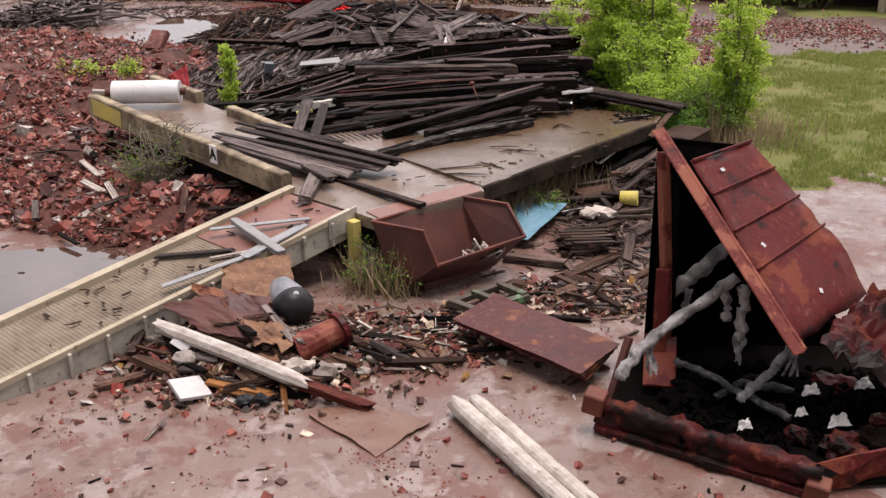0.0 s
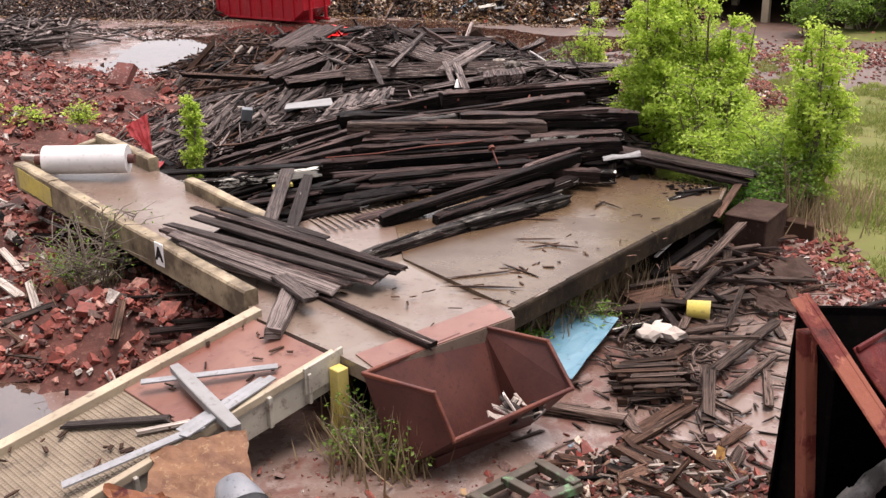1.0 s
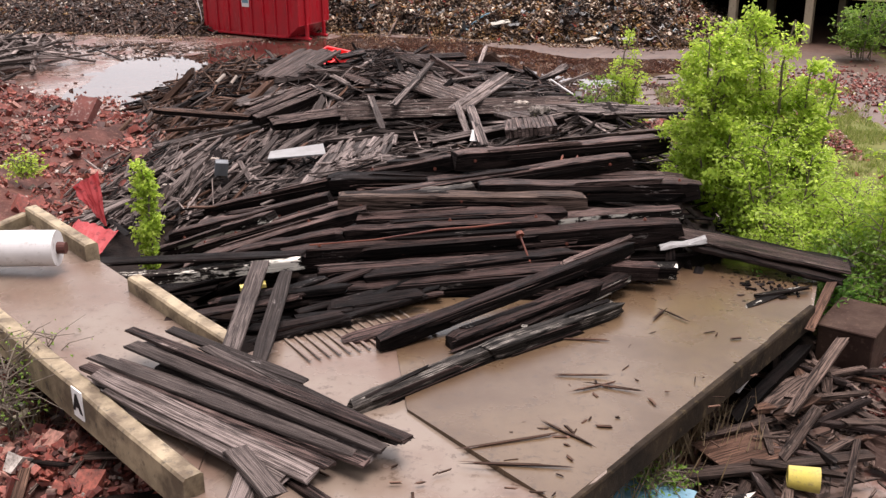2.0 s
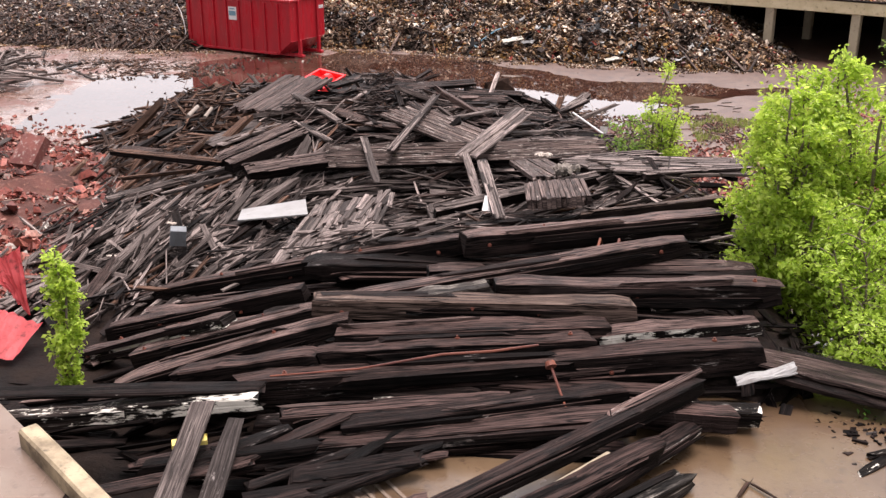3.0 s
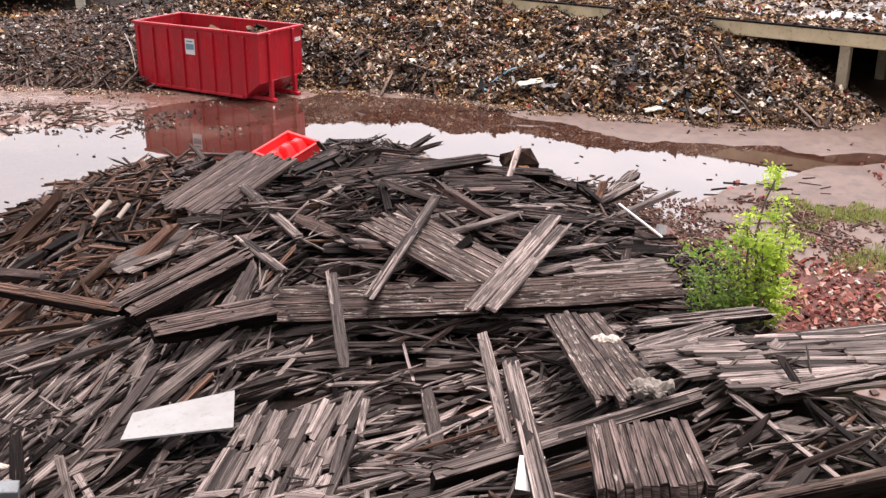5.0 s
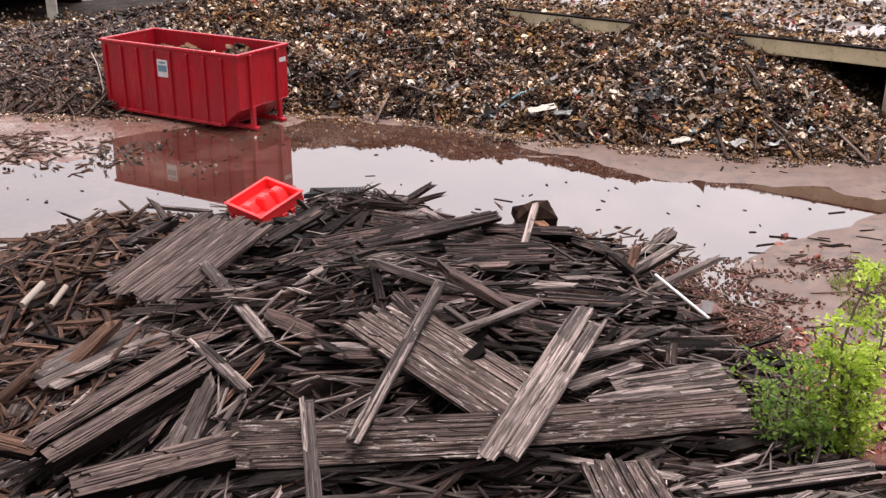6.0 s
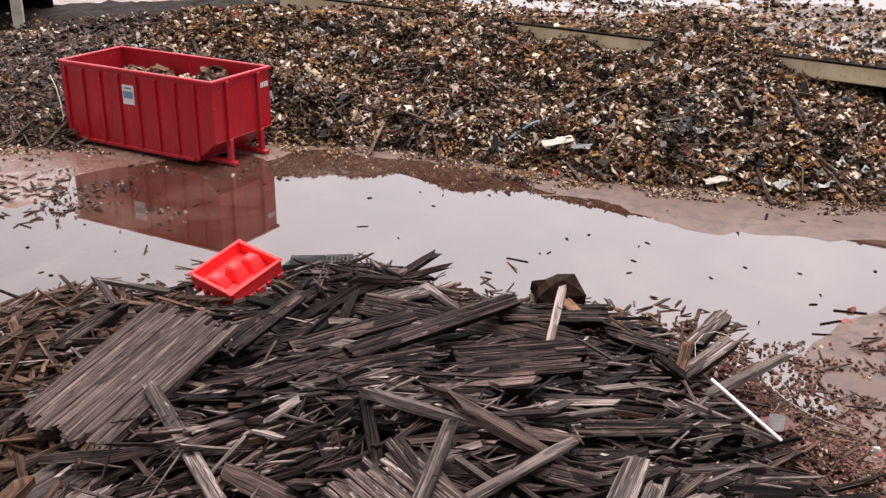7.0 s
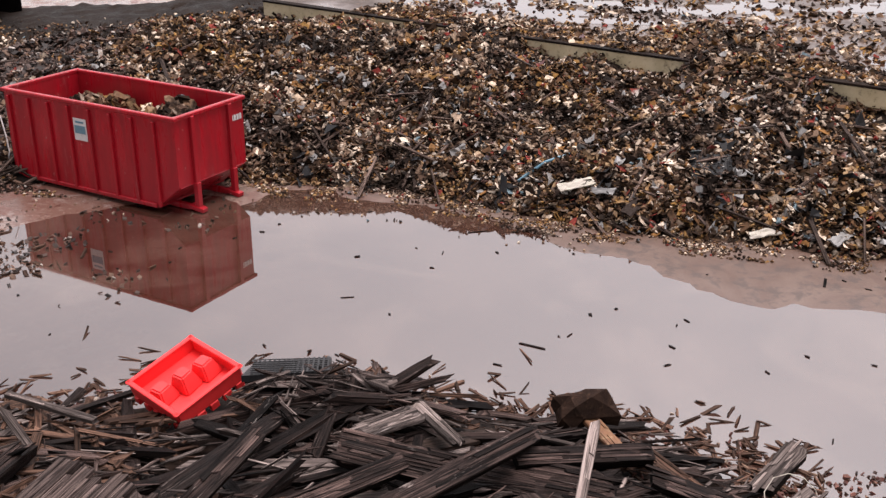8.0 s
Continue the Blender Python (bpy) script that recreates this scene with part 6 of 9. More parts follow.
def plate(name, keys, thick, material, parent, label=""):
    bm = bmesh.new()
    q = [Vector(S[k]) if isinstance(k, str) else Vector(k) for k in keys]
    n = (q[1] - q[0]).cross(q[2] - q[0]).normalized() * thick
    a, b = [bm.verts.new(p) for p in q], [bm.verts.new(p + n) for p in q]
    bm.faces.new(a)
    bm.faces.new(b[::-1])
    for k in range(len(q)):
        bm.faces.new((a[k], a[(k + 1) % len(q)], b[(k + 1) % len(q)], b[k]))
    bmesh.ops.recalc_face_normals(bm, faces=bm.faces)
    return part(name, bm, material, parent, label)


def rim(a, b, size=0.06):
    bm = bmesh.new()
    ln = (Vector(S[b]) - Vector(S[a])).length
    add_box(bm, (ln + size, size, size), along(S[a], S[b]), 0.01)
    part("rim", bm, M_RUST, skip, "worn lighter rim")


plate("back_plate", ["lb", "b", "low_b", "low_l"], 0.02, M_DARKRUST, skip)
plate("side_plate", ["lb", "f", "fb", "low_l"], -0.02, M_DARKRUST, skip)
plate("side_plate", ["b", "rb", "r", "low_r", "low_b"], 0.02, M_DARKRUST, skip)
plate("front_plate", ["fb", "r", "low_r", "low_l"], 0.02, M_DARKRUST, skip)
plate("floor_plate", ["low_l", "low_b", "low_r"], 0.02, M_DARKRUST, skip)
for a, b in (("lb", "b"), ("lb", "f"), ("f", "fb"), ("b", "rb"), ("rb", "r"), ("fb", "r")):
    rim(a, b)
for dy in (0.0, 0.75):
    bm = bmesh.new()
    add_box(bm, (1.4, 0.16, 0.16), pose(0.5 + 0.3 * dy, 14.6 + dy * 0.4, 0.12, 0, 0, 44), 0.01)
    part("base_beam", bm, M_DARKRUST, skip)
for nm, size, at in (("scrap_board", (0.3, 0.12, 0.03), (0.85, 14.5, 0.62, 20, 40, 30)), ("scrap_board", (0.4, 0.1, 0.03), (1.05, 14.75, 0.7, 0, 60, 10))):
    bm = bmesh.new()
    add_box(bm, size, pose(*at), 0.004)
    solid(nm, bm, M_LOG, "pale offcut lying in the skip", "offcut")

for k in range(16):
    a = Vector((1.0 + 0.5 * RNG.random(), 14.45 + 0.5 * RNG.random(), 0.52 + 0.006 * k))
    timber(a, a + Vector((RNG.uniform(-0.35, 0.35), RNG.uniform(-0.2, 0.2), RNG.uniform(0.02, 0.2))), RNG.uniform(0.02, 0.1), 0.02, M_LOG if k % 2 else M_GREY, "pale offcut lying in the skip", "offcut", "offcut", RNG.normal(0, 20), 0, 0.03, 3)

# ---- steel sheets, boards and scrap on the yard ----
for i in range(4):
    bm = bmesh.new()
    z = 0.42 - 0.05 * i
    k = 0.03 * i
    add_torn(bm, [(0.72 + k, 11.85 + k, z + 0.08), (1.42 - k, 12.95, z + 0.08), (3.47 - k, 11.2, z), (2.8 + k, 10.12 + k, z)], 0.012, 0.012, 0.02, 10, 3.0 * i)
    solid("steel_sheet", bm, M_SHEET, "large rust-brown steel sheet in a stack on the yard", "steel sheet", "stacked steel sheets")
for a, b in (((0.9, 11.95), (1.5, 12.8)), ((2.6, 10.5), (3.2, 11.35))):
    timber((*a, 0.1), (*b, 0.1), 0.16, 0.12, M_BROWN, "timber bearer under the steel sheets", "bearer", "timber")
bm = bmesh.new()
add_torn(bm, [(1.12, 16.68, 0.3), (1.98, 16.38, 0.25), (2.87, 18.54, 0.35), (1.99, 18.82, 0.42)], 0.012, 0.015, 0.03, 10, 7.0)
solid("blue_sheet", bm, M_BLUE, "pale blue painted metal sheet on broken planks", "sheet")
bm = bmesh.new()
bmesh.ops.create_cone(bm, cap_ends=False, segments=24, radius1=0.15, radius2=0.17, depth=0.4)
bmesh.ops.create_circle(bm, cap_ends=True, segments=24, radius=0.15, matrix=Matrix.Translation((0, 0, -0.2)))
bmesh.ops.remove_doubles(bm, verts=bm.verts, dist=0.002)
bmesh.ops.solidify(bm, geom=bm.faces, thickness=0.006)
bmesh.ops.transform(bm, matrix=Matrix.Translation((4.28, 18.85, 0.42)) @ pose(0, 0, 0, 90, 0, 80), verts=bm.verts)
pail = solid("yellow_pail", bm, M_YELLOW, "yellow plastic pail lying on its side", "pail", smooth=True)
bm = bmesh.new()
add_box(bm, (0.88, 1.32, 0.8), pose(6.06, 23.03, 0.48, 0, 0, -31), 0.02)
cabinet = thing("steel_box", "dark rusty steel box standing by the shrubs", "box", (6.06, 23.03, 0.1))
M_GRIME = mottled("grimy_brown_steel", (0.05, 0.03, 0.022), (0.032, 0.018, 0.014), (0.085, 0.052, 0.038), 1.6, 10.0, (0.6, 0.85), 0.4, spec=0.1)
part("body", bm, M_GRIME, cabinet)
bm = bmesh.new()
add_box(bm, (0.93, 1.37, 0.05), pose(6.06, 23.03, 0.9, 0, 0, -31), 0.015)
part("lid", bm, M_GRIME, cabinet)
roll = thing("paper_roll", "big white roll of sheeting on a core, lying on the dock", "roll", (-7.7, 22.2, 1.9))
ra, rb = Vector((-8.82, 22.03, 2.12)), Vector((-7.1, 22.2, 2.12))
bm = bmesh.new()
add_tube(bm, [ra, ra.lerp(rb, 0.33), ra.lerp(rb, 0.66), rb], [0.3, 0.295, 0.3, 0.295], 56)
part("sheeting", bm, M_PAPER, roll, smooth=False)
bm = bmesh.new()
add_tube(bm, [ra.lerp(rb, -0.12), ra.lerp(rb, 1.08)], 0.1, 14)
part("core", bm, M_DARKRUST, roll)
timber((-9.7, 22.75, 2.05), (-8.9, 22.6, 2.05), 0.2, 0.12, M_LOG, "short pale timber beside the roll", "block", "timber")
for tl, tr, br, bl, word in ((Vector((-9.28, 27.50, 1.47)), Vector((-8.67, 27.60, 1.80)), Vector((-8.49, 27.30, 0.65)), Vector((-8.90, 27.40, 1.08)), "standing"), (Vector((-9.05, 27.20, 0.85)), Vector((-8.05, 26.85, 0.72)), Vector((-8.2, 26.0, 0.45)), Vector((-9.1, 26.05, 0.6)), "lying folded")):
    bm = bmesh.new()
    g = [[bm.verts.new(tl.lerp(tr, i / 20).lerp(bl.lerp(br, i / 20), j / 8) + Vector((0, 0.8, 0.6)) * (0.014 * math.cos(i * math.pi / 2) + 0.07 * lumps(i * 0.3, j * 0.6, 0.6, 4.0))) for i in range(21)] for j in range(9)]
    for j in range(8):
        for i in range(20):
            bm.faces.new((g[j][i], g[j][i + 1], g[j + 1][i + 1], g[j + 1][i]))
    bmesh.ops.solidify(bm, geom=list(bm.faces), thickness=0.01)
    solid("red_sheet", bm, M_PINKRED, "torn corrugated red metal sheet " + word + " behind the dock", "sheet", "red sheets")

# logs
for a, b, r in (((0.93, 9.55, 0.33), (2.95, 6.35, 0.33), 0.3), ((1.21, 9.66, 0.3), (3.16, 6.52, 0.3), 0.26)):
    timber(a, b, r, r, M_PALE, "bleached barkless log lying on wet concrete", "bleached_log", "log", 0, 0, 0.06, 14, 0.0, "bleached logs", 0.035, 14)
# white-faced split post on the scrap heap
timber((-3.98, 11.05, 0.72), (-1.4, 9.82, 0.42), 0.25, 0.24, M_PALE, "whitewashed split post on the scrap heap", "post", "timber", 20, 0.05, 0.22, 9, 0.04, "", 0.07, 9)
timber((-1.62, 9.93, 0.38), (-0.33, 9.45, 0.2), 0.18, 0.16, M_REDWOOD, "red-brown broken post end", "post", "timber", 10, 0.02, 0.2, 6, 0.0, "", 0.08)
bm = bmesh.new()
add_box(bm, (0.52, 0.5, 0.06), pose(-3.15, 9.75, 0.2, 14, 10, 42), 0.006)
solid("foam_block", bm, M_WHITE, "square white foam board tilted on the mud", "foam board")
bm = bmesh.new()
add_torn(bm, [(-3.43, 12.8, 1.02), (-2.25, 13.22, 1.14), (-1.85, 11.95, 0.5), (-3.35, 11.9, 0.72)], 0.02, 0.09, 0.06, 12, 1.0)
solid("chipboard_sheet", bm, M_OSB, "rotting brown chipboard sheet leaning on the ramp", "chipboard")
bm = bmesh.new()
add_torn(bm, [(-1.28, 9.3, 0.08), (-0.07, 8.2, 0.07), (0.63, 9.19, 0.07), (-0.5, 9.73, 0.08)], 0.015, 0.05, 0.02, 12, 5.0)
solid("plywood_sheet", bm, M_PLY, "muddy brown plywood sheet flat on the yard", "plywood")
# grey drum with a black dome
drum = thing("drum", "grey plastic drum with a black domed end", "drum", (-2.1, 11.9, 0.4))
da, db = Vector((-2.28, 12.3, 0.86)), Vector((-1.98, 11.88, 0.66))
bm = bmesh.new()
add_tube(bm, [da, da.lerp(db, 0.5), db], [0.2, 0.29, 0.34], 28)
part("barrel", bm, mottled("worn_grey_plastic", (0.15, 0.155, 0.17), (0.22, 0.22, 0.225), (0.05, 0.05, 0.052), 3.0, 12.0, (0.4, 0.6), 0.1), drum, smooth=True)
bm = bmesh.new()
dd = (db - da).normalized()
add_tube(bm, [db + dd * s for s in (-0.12, 0.0, 0.12, 0.22, 0.3, 0.33)], [0.33, 0.355, 0.34, 0.28, 0.16, 0.02], 28)
dome = part("dome", bm, M_RUBBER, drum, "black domed end", smooth=True)
bm = bmesh.new()
add_tube(bm, [db + dd * 0.1 + Vector((0.02, 0, 0.27)), db + dd * 0.16 + Vector((0.02, -0.03, 0.36))], 0.045, 12)
part("cap", bm, M_WHITE, dome, "white cap")
rd = thing("red_fitting", "dented red cast-iron fitting in the scrap", "fitting", (-1.45, 11.1, 0.3))
bm = bmesh.new()
add_tube(bm, [(-1.72, 10.82, 0.36), (-1.5, 10.97, 0.42), (-1.3, 11.1, 0.47), (-1.05, 11.3, 0.53)], [0.27, 0.25, 0.23, 0.25], 14)
for v in bm.verts:
    v.co += Vector((0.05, 0.05, 0.05)) * lumps(v.co.x, v.co.y + v.co.z, 3.0, 2.0)
part("pipe", bm, M_RAIL, rd)
bm = bmesh.new()
add_tube(bm, [(-1.1, 11.24, 0.52), (-1.03, 11.3, 0.54)], 0.3, 16)
part("flange", bm, M_REDRUST, rd)
# metal strips and painted beam on the ramp landing
timber((-3.65, 14.5, 1.32), (-2.45, 13.15, 1.2), 0.2, 0.12, M_BOARD, "white painted beam lying on the ramp", "beam", "beam", 0, 0.01, 0.06, 4)
for a, b in (((-4.05, 14.2, 1.2), (-2.2, 14.55, 1.32)), ((-3.05, 12.95, 1.12), (-2.2, 14.25, 1.3)), ((-3.15, 13.1, 1.1), (-2.35, 14.3, 1.24)), ((-4.3, 12.1, 0.9), (-2.85, 13.2, 1.14))):
    timber(a, b, 0.14, 0.025, M_STEEL, "bent galvanised metal strip on the ramp", "metal_strip", "metal strip", 0, 0, 0.02, 3)
timber(on_ramp(3.3, 0.35, 0.08), on_ramp(2.35, 1.45, 0.08), 0.14, 0.06, M_GREY, "grey board lying on the ramp", "board", "board", 0, 0.006, 0.06, 3)
timber(on_ramp(2.75, 1.35, 0.06), on_ramp(2.2, 1.75, 0.06), 0.08, 0.05, M_LOG, "pale stick on the ramp", "stick", "stick", 0, 0.004, 0.05, 3)

# ---- burnt-out steel container ----
wreck = thing("burnt_container", "rusted burnt-out steel container, buckled and tipped open", "container", (5, 10, 0))
RAIL_TOP = Vector((3.87, 11.2, 3.93))
TL, TR = Vector((4.31, 10.85, 3.56)), Vector((5.33, 11.85, 3.6))
BL, BR = Vector((5.61, 8.75, 1.52)), Vector((7.05, 10.5, 1.8))
pn = (BL - TL).cross(TR - TL).normalized()
if pn.z < 0:
    pn = -pn
bm = bmesh.new()
n = 14
grid = [[bm.verts.new(TL.lerp(TR, i / 6).lerp(BL.lerp(BR, i / 6), j / n) + pn * (0.06 * lumps(i * 1.3, j * 0.9, 0.5) + 0.025 * lumps(i * 2.6, j * 2.0, 0.7, 5) - 0.9 * max(0, j / n - 0.8) * (0.3 + i / 6)) + (BL - TL) * (0.05 * lumps(i * 1.9, 3.0, 0.8, 8) if j == n else 0.0)) for i in range(7)] for j in range(n + 1)]
for j in range(n):
    for i in range(6):
        bm.faces.new((grid[j][i], grid[j][i + 1], grid[j + 1][i + 1], grid[j + 1][i]))
bmesh.ops.recalc_face_normals(bm, faces=bm.faces)
bmesh.ops.solidify(bm, geom=list(bm.faces), thickness=0.02)
part("roof_panel", bm, M_REDRUST, wreck, "buckled red ribbed panel", smooth=True)
for f in (0.01, 0.2, 0.4, 0.6):
    a, b = TL.lerp(BL, f) + pn * 0.05, TR.lerp(BR, f) + pn * 0.05
    bm = bmesh.new()
    add_box(bm, ((b - a).length, 0.035, 0.045), along(a, b), 0.006, 0.006)
    part("rib", bm, M_REDRUST, wreck)
for off, w, h in ((0.03, 0.08, 0.08), (-0.09, 0.2, 0.03)):
    a, b = RAIL_TOP + (TR - TL).normalized() * off + pn * 0.04, BL + (TR - TL).normalized() * off + pn * (0.04 if off > -0.1 else -0.08)
    bm = bmesh.new()
    add_box(bm, ((b - a).length, w, h), along(a, b), 0.015, 0.01)
    part("frame_rail", bm, M_RAIL, wreck, "rust-red edge rail")
for k in range(7):
    f, g = (0.12, 0.55), (0.12, 0.25)
    p = TL.lerp(BL, [0.1, 0.08, 0.18, 0.52, 0.58, 0.5, 0.85][k]).lerp(TR.lerp(BR, [0.1, 0.08, 0.18, 0.52, 0.58, 0.5, 0.85][k]), [0.35, 0.75, 0.55, 0.25, 0.75, 0.55, 0.5][k]) + pn * 0.06
    bm = bmesh.new()
    add_box(bm, (0.08, 0.06, 0.008), Matrix.Translation(p - pn * 0.05) @ pn.to_track_quat("Z", "Y").to_matrix().to_4x4() @ pose(0, 0, 0, 0, 0, 40 * k), 0.002)
    solid("paper_scrap", bm, M_WHITE, "pale scrap lying on the rusted panel", "scrap")
# inside burnt black; the colour also holds the shade within the container
for q, mat_, nm in (([(3.95, 11.3, 3.7), (4.1, 11.9, 0.0), (4.25, 10.7, 0.0), (4.2, 10.9, 3.3)], M_SOOT_SHADE, "end_wall"),
                    ([(3.95, 11.9, 0.0), (3.9, 11.25, 3.8), (5.3, 11.95, 3.5), (7.4, 12.0, 0.0)], M_SOOT_SHADE, "back_wall"),
                    ([(2.95, 9.25, 0.1), (5.75, 7.75, 0.1), (9.2, 8.2, 0.1), (9.0, 11.9, 0.1), (3.95, 11.8, 0.1)], M_SOOT_SHADE, "floor")):
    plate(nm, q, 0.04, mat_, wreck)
for a, b, w, h, mat_ in (((3.98, 10.45, 0.05), (4.02, 10.75, 1.9), 0.2, 0.08, M_REDRUST), ((3.95, 10.0, 0.3), (4.05, 10.8, 0.75), 0.5, 0.06, M_REDRUST), ((3.1, 9.3, 0.2), (3.45, 9.7, 1.25), 0.12, 0.1, M_DARKRUST)):
    bm = bmesh.new()
    add_box(bm, ((Vector(b) - Vector(a)).length, w, h), along(a, b), 0.01, 0.015)
    part("wall_stub", bm, mat_, wreck, "torn rust-red wall edge")
bm = bmesh.new()
add_box(bm, (3.6, 0.16, 0.12), along((4.2, 10.72, 0.05), (3.95, 11.12, 3.62)), 0.015, 0.015)
part("corner_post", bm, M_RAIL, wreck, "bent rust-red corner post")
# low crumpled front wall
bm = bmesh.new()
n = 34
fa, fb = Vector((3.0, 9.15, 0)), Vector((5.72, 7.6, 0))
fnrm = Vector((fb.y - fa.y, fa.x - fb.x, 0)).normalized()
prof = [(0.0, 0.03), (0.05, 0.1), (-0.06, 0.18), (0.02, 0.26), (-0.07, 0.34), (0.03, 0.44), (-0.12, 0.54)]
grid = [[bm.verts.new(fa.lerp(fb, i / n) + fnrm * (p[0] + 0.09 * lumps(i * 0.5, k, 0.6) + 0.03 * lumps(i * 1.2, k * 1.2, 0.8, 6) + RNG.normal(0, 0.008)) + Vector((0, 0, p[1] * (1 - 0.15 * i / n) + 0.06 * lumps(i * 0.4, k * 2.0, 0.5, 4) + RNG.normal(0, 0.014) * (k > 0)))) for k, p in enumerate(prof)] for i in range(n + 1)]
for i in range(n):
    for k in range(len(prof) - 1):
        bm.faces.new((grid[i][k], grid[i + 1][k], grid[i + 1][k + 1], grid[i][k + 1]))
bmesh.ops.recalc_face_normals(bm, faces=bm.faces)
bmesh.ops.solidify(bm, geom=list(bm.faces), thickness=0.04)
part("front_wall", bm, M_SCORCH, wreck, "crumpled rusted lower wall", True)
bm = bmesh.new()
add_box(bm, (3.1, 0.1, 0.12), along(fa + fnrm * 0.1 + Vector((0, 0, 0.12)), fb + fnrm * 0.1 + Vector((0, 0, 0.1))), 0.02, 0.015)
part("bottom_rail", bm, M_SCORCH, wreck)
for p in (fa, fb):
    bm = bmesh.new()
    add_box(bm, (0.3, 0.28, 0.32), pose(p.x - 0.05, p.y - 0.02, 0.5 if p is fa else 0.16, 6, 8, -20), 0.02)
    part("corner_casting", bm, M_RUST, wreck, "rusted corner block")
# crumpled right end
bm = bmesh.new()
n = 8
grid = [[bm.verts.new(Vector((5.75, 7.7, 0.1)).lerp(Vector((8.8, 8.6, 0.1)), i / n) + Vector((0.25 * lumps(i, k, 0.7), 0.15 * lumps(k, i, 0.9), 0.32 * k * (0.4 + 0.6 * i / n)))) for k in range(4)] for i in range(n + 1)]
for i in range(n):
    for k in range(3):
        bm.faces.new((grid[i][k], grid[i + 1][k], grid[i + 1][k + 1], grid[i][k + 1]))
bmesh.ops.recalc_face_normals(bm, faces=bm.faces)
bmesh.ops.solidify(bm, geom=list(bm.faces), thickness=0.04)
part("side_wall", bm, M_REDRUST, wreck, "crumpled rusted side wall")
bm = bmesh.new()
c0, c1, c2, c3 = BL + Vector((0.25, 0.1, 0.1)), BR - pn * 0.1, Vector((8.3, 9.7, 1.25)), Vector((7.5, 8.1, 0.75))
grid = [[bm.verts.new(c0.lerp(c3, i / 24).lerp(c1.lerp(c2, i / 24), j / 18) + Vector((0.06 * lumps(i * 0.5, j * 0.5, 0.9, 9), 0, 0.24 * lumps(i * 0.36, j * 0.36, 0.8, 3) + 0.05 * lumps(i * 1.1, j * 1.1, 0.9, 5)))) for i in range(25)] for j in range(19)]
for j in range(18):
    for i in range(24):
        bm.faces.new((grid[j][i], grid[j][i + 1], grid[j + 1][i + 1], grid[j + 1][i]))
bmesh.ops.recalc_face_normals(bm, faces=bm.faces)
bmesh.ops.solidify(bm, geom=list(bm.faces), thickness=0.02)
part("folded_panel", bm, M_SCORCH, wreck, "folded rusted sheet at the panel's end")


def lagged_pipe(pts, r, label="ash-grey lagged pipe hanging in the burnt container", material=M_LAGGING):
    bm = bmesh.new()
    q = []
    for a, b in zip(pts, pts[1:]):
        q += [Vector(a).lerp(Vector(b), f) for f in (0, 0.2, 0.4, 0.6, 0.8)]
    q.append(Vector(pts[-1]))
    q = [p + Vector(RNG.normal(0, 0.015, 3)) for p in q]
    add_tube(bm, q, [r * (0.66 + 0.05 * math.sin(k_ * 1.7) + RNG.uniform(-0.08, 0.08)) for k_ in range(len(q))], 12)
    bmesh.ops.subdivide_edges(bm, edges=list(bm.edges), cuts=1, use_grid_fill=True)
    for v in bm.verts:
        v.co += Vector((lumps(v.co.y * 9, v.co.z * 9, 1.0), lumps(v.co.x * 9, v.co.z * 9, 1.0, 3.0), lumps(v.co.x * 9, v.co.y * 9, 1.0, 6.0))) * r * 0.12 + Vector(RNG.normal(0, 0.006, 3))
    solid("lagged_pipe", bm, material, label, "pipe", "lagged pipes", smooth=True)


lagged_pipe([(3.3, 9.3, 0.8), (3.5, 9.45, 1.1), (3.9, 9.7, 1.35), (4.5, 10.0, 1.7), (4.98, 10.25, 1.98)], 0.12)
lagged_pipe([(4.2, 11.0, 1.42), (4.6, 11.1, 1.75), (4.98, 11.2, 2.05)], 0.16)
lagged_pipe([(5.1, 10.2, 1.85), (5.1, 10.1, 1.5), (5.04, 10.0, 1.1)], 0.115)
lagged_pipe([(4.9, 10.4, 1.75), (4.92, 10.4, 1.22)], 0.105)
lagged_pipe([(4.2, 10.25, 0.62), (4.6, 9.95, 0.6), (5.04, 9.5, 0.5), (5.6, 8.9, 0.45)], 0.075, "soot-black lagged pipe on the container's floor", M_SOOTY)
lagged_pipe([(4.97, 9.29, 0.5), (5.2, 9.45, 0.6), (5.48, 9.6, 0.82), (5.68, 9.55, 1.2)], 0.095)
lagged_pipe([(4.75, 9.75, 0.3), (5.2, 10.0, 0.4), (5.9, 9.9, 0.35)], 0.08, "soot-black lagged pipe on the container's floor", M_SOOTY)
for i in range(16):
    p = Vector((RNG.uniform(4.2, 7.4), RNG.uniform(8.5, 10.8), 0.24))
    r = RNG.uniform(0.12, 0.26)
    bm = bmesh.new()
    bmesh.ops.create_icosphere(bm, subdivisions=3, radius=r, matrix=Matrix.Translation(p) @ Matrix.Diagonal((1.3, 1.0, 0.7, 1)))
    for v in bm.verts:
        v.co += (v.co - p).normalized() * r * (0.6 * lumps(v.co.x, v.co.y + v.co.z, 4.0) + 0.3 * lumps(v.co.x + v.co.z, v.co.y, 14.0))
    solid("burnt_lump", bm, (M_SOOT_SHADE, M_SCORCH, M_SOOT_SHADE, M_EARTH_SHADE)[i % 4], "lump of burnt rubbish in the container", "rubbish", "burnt rubbish")
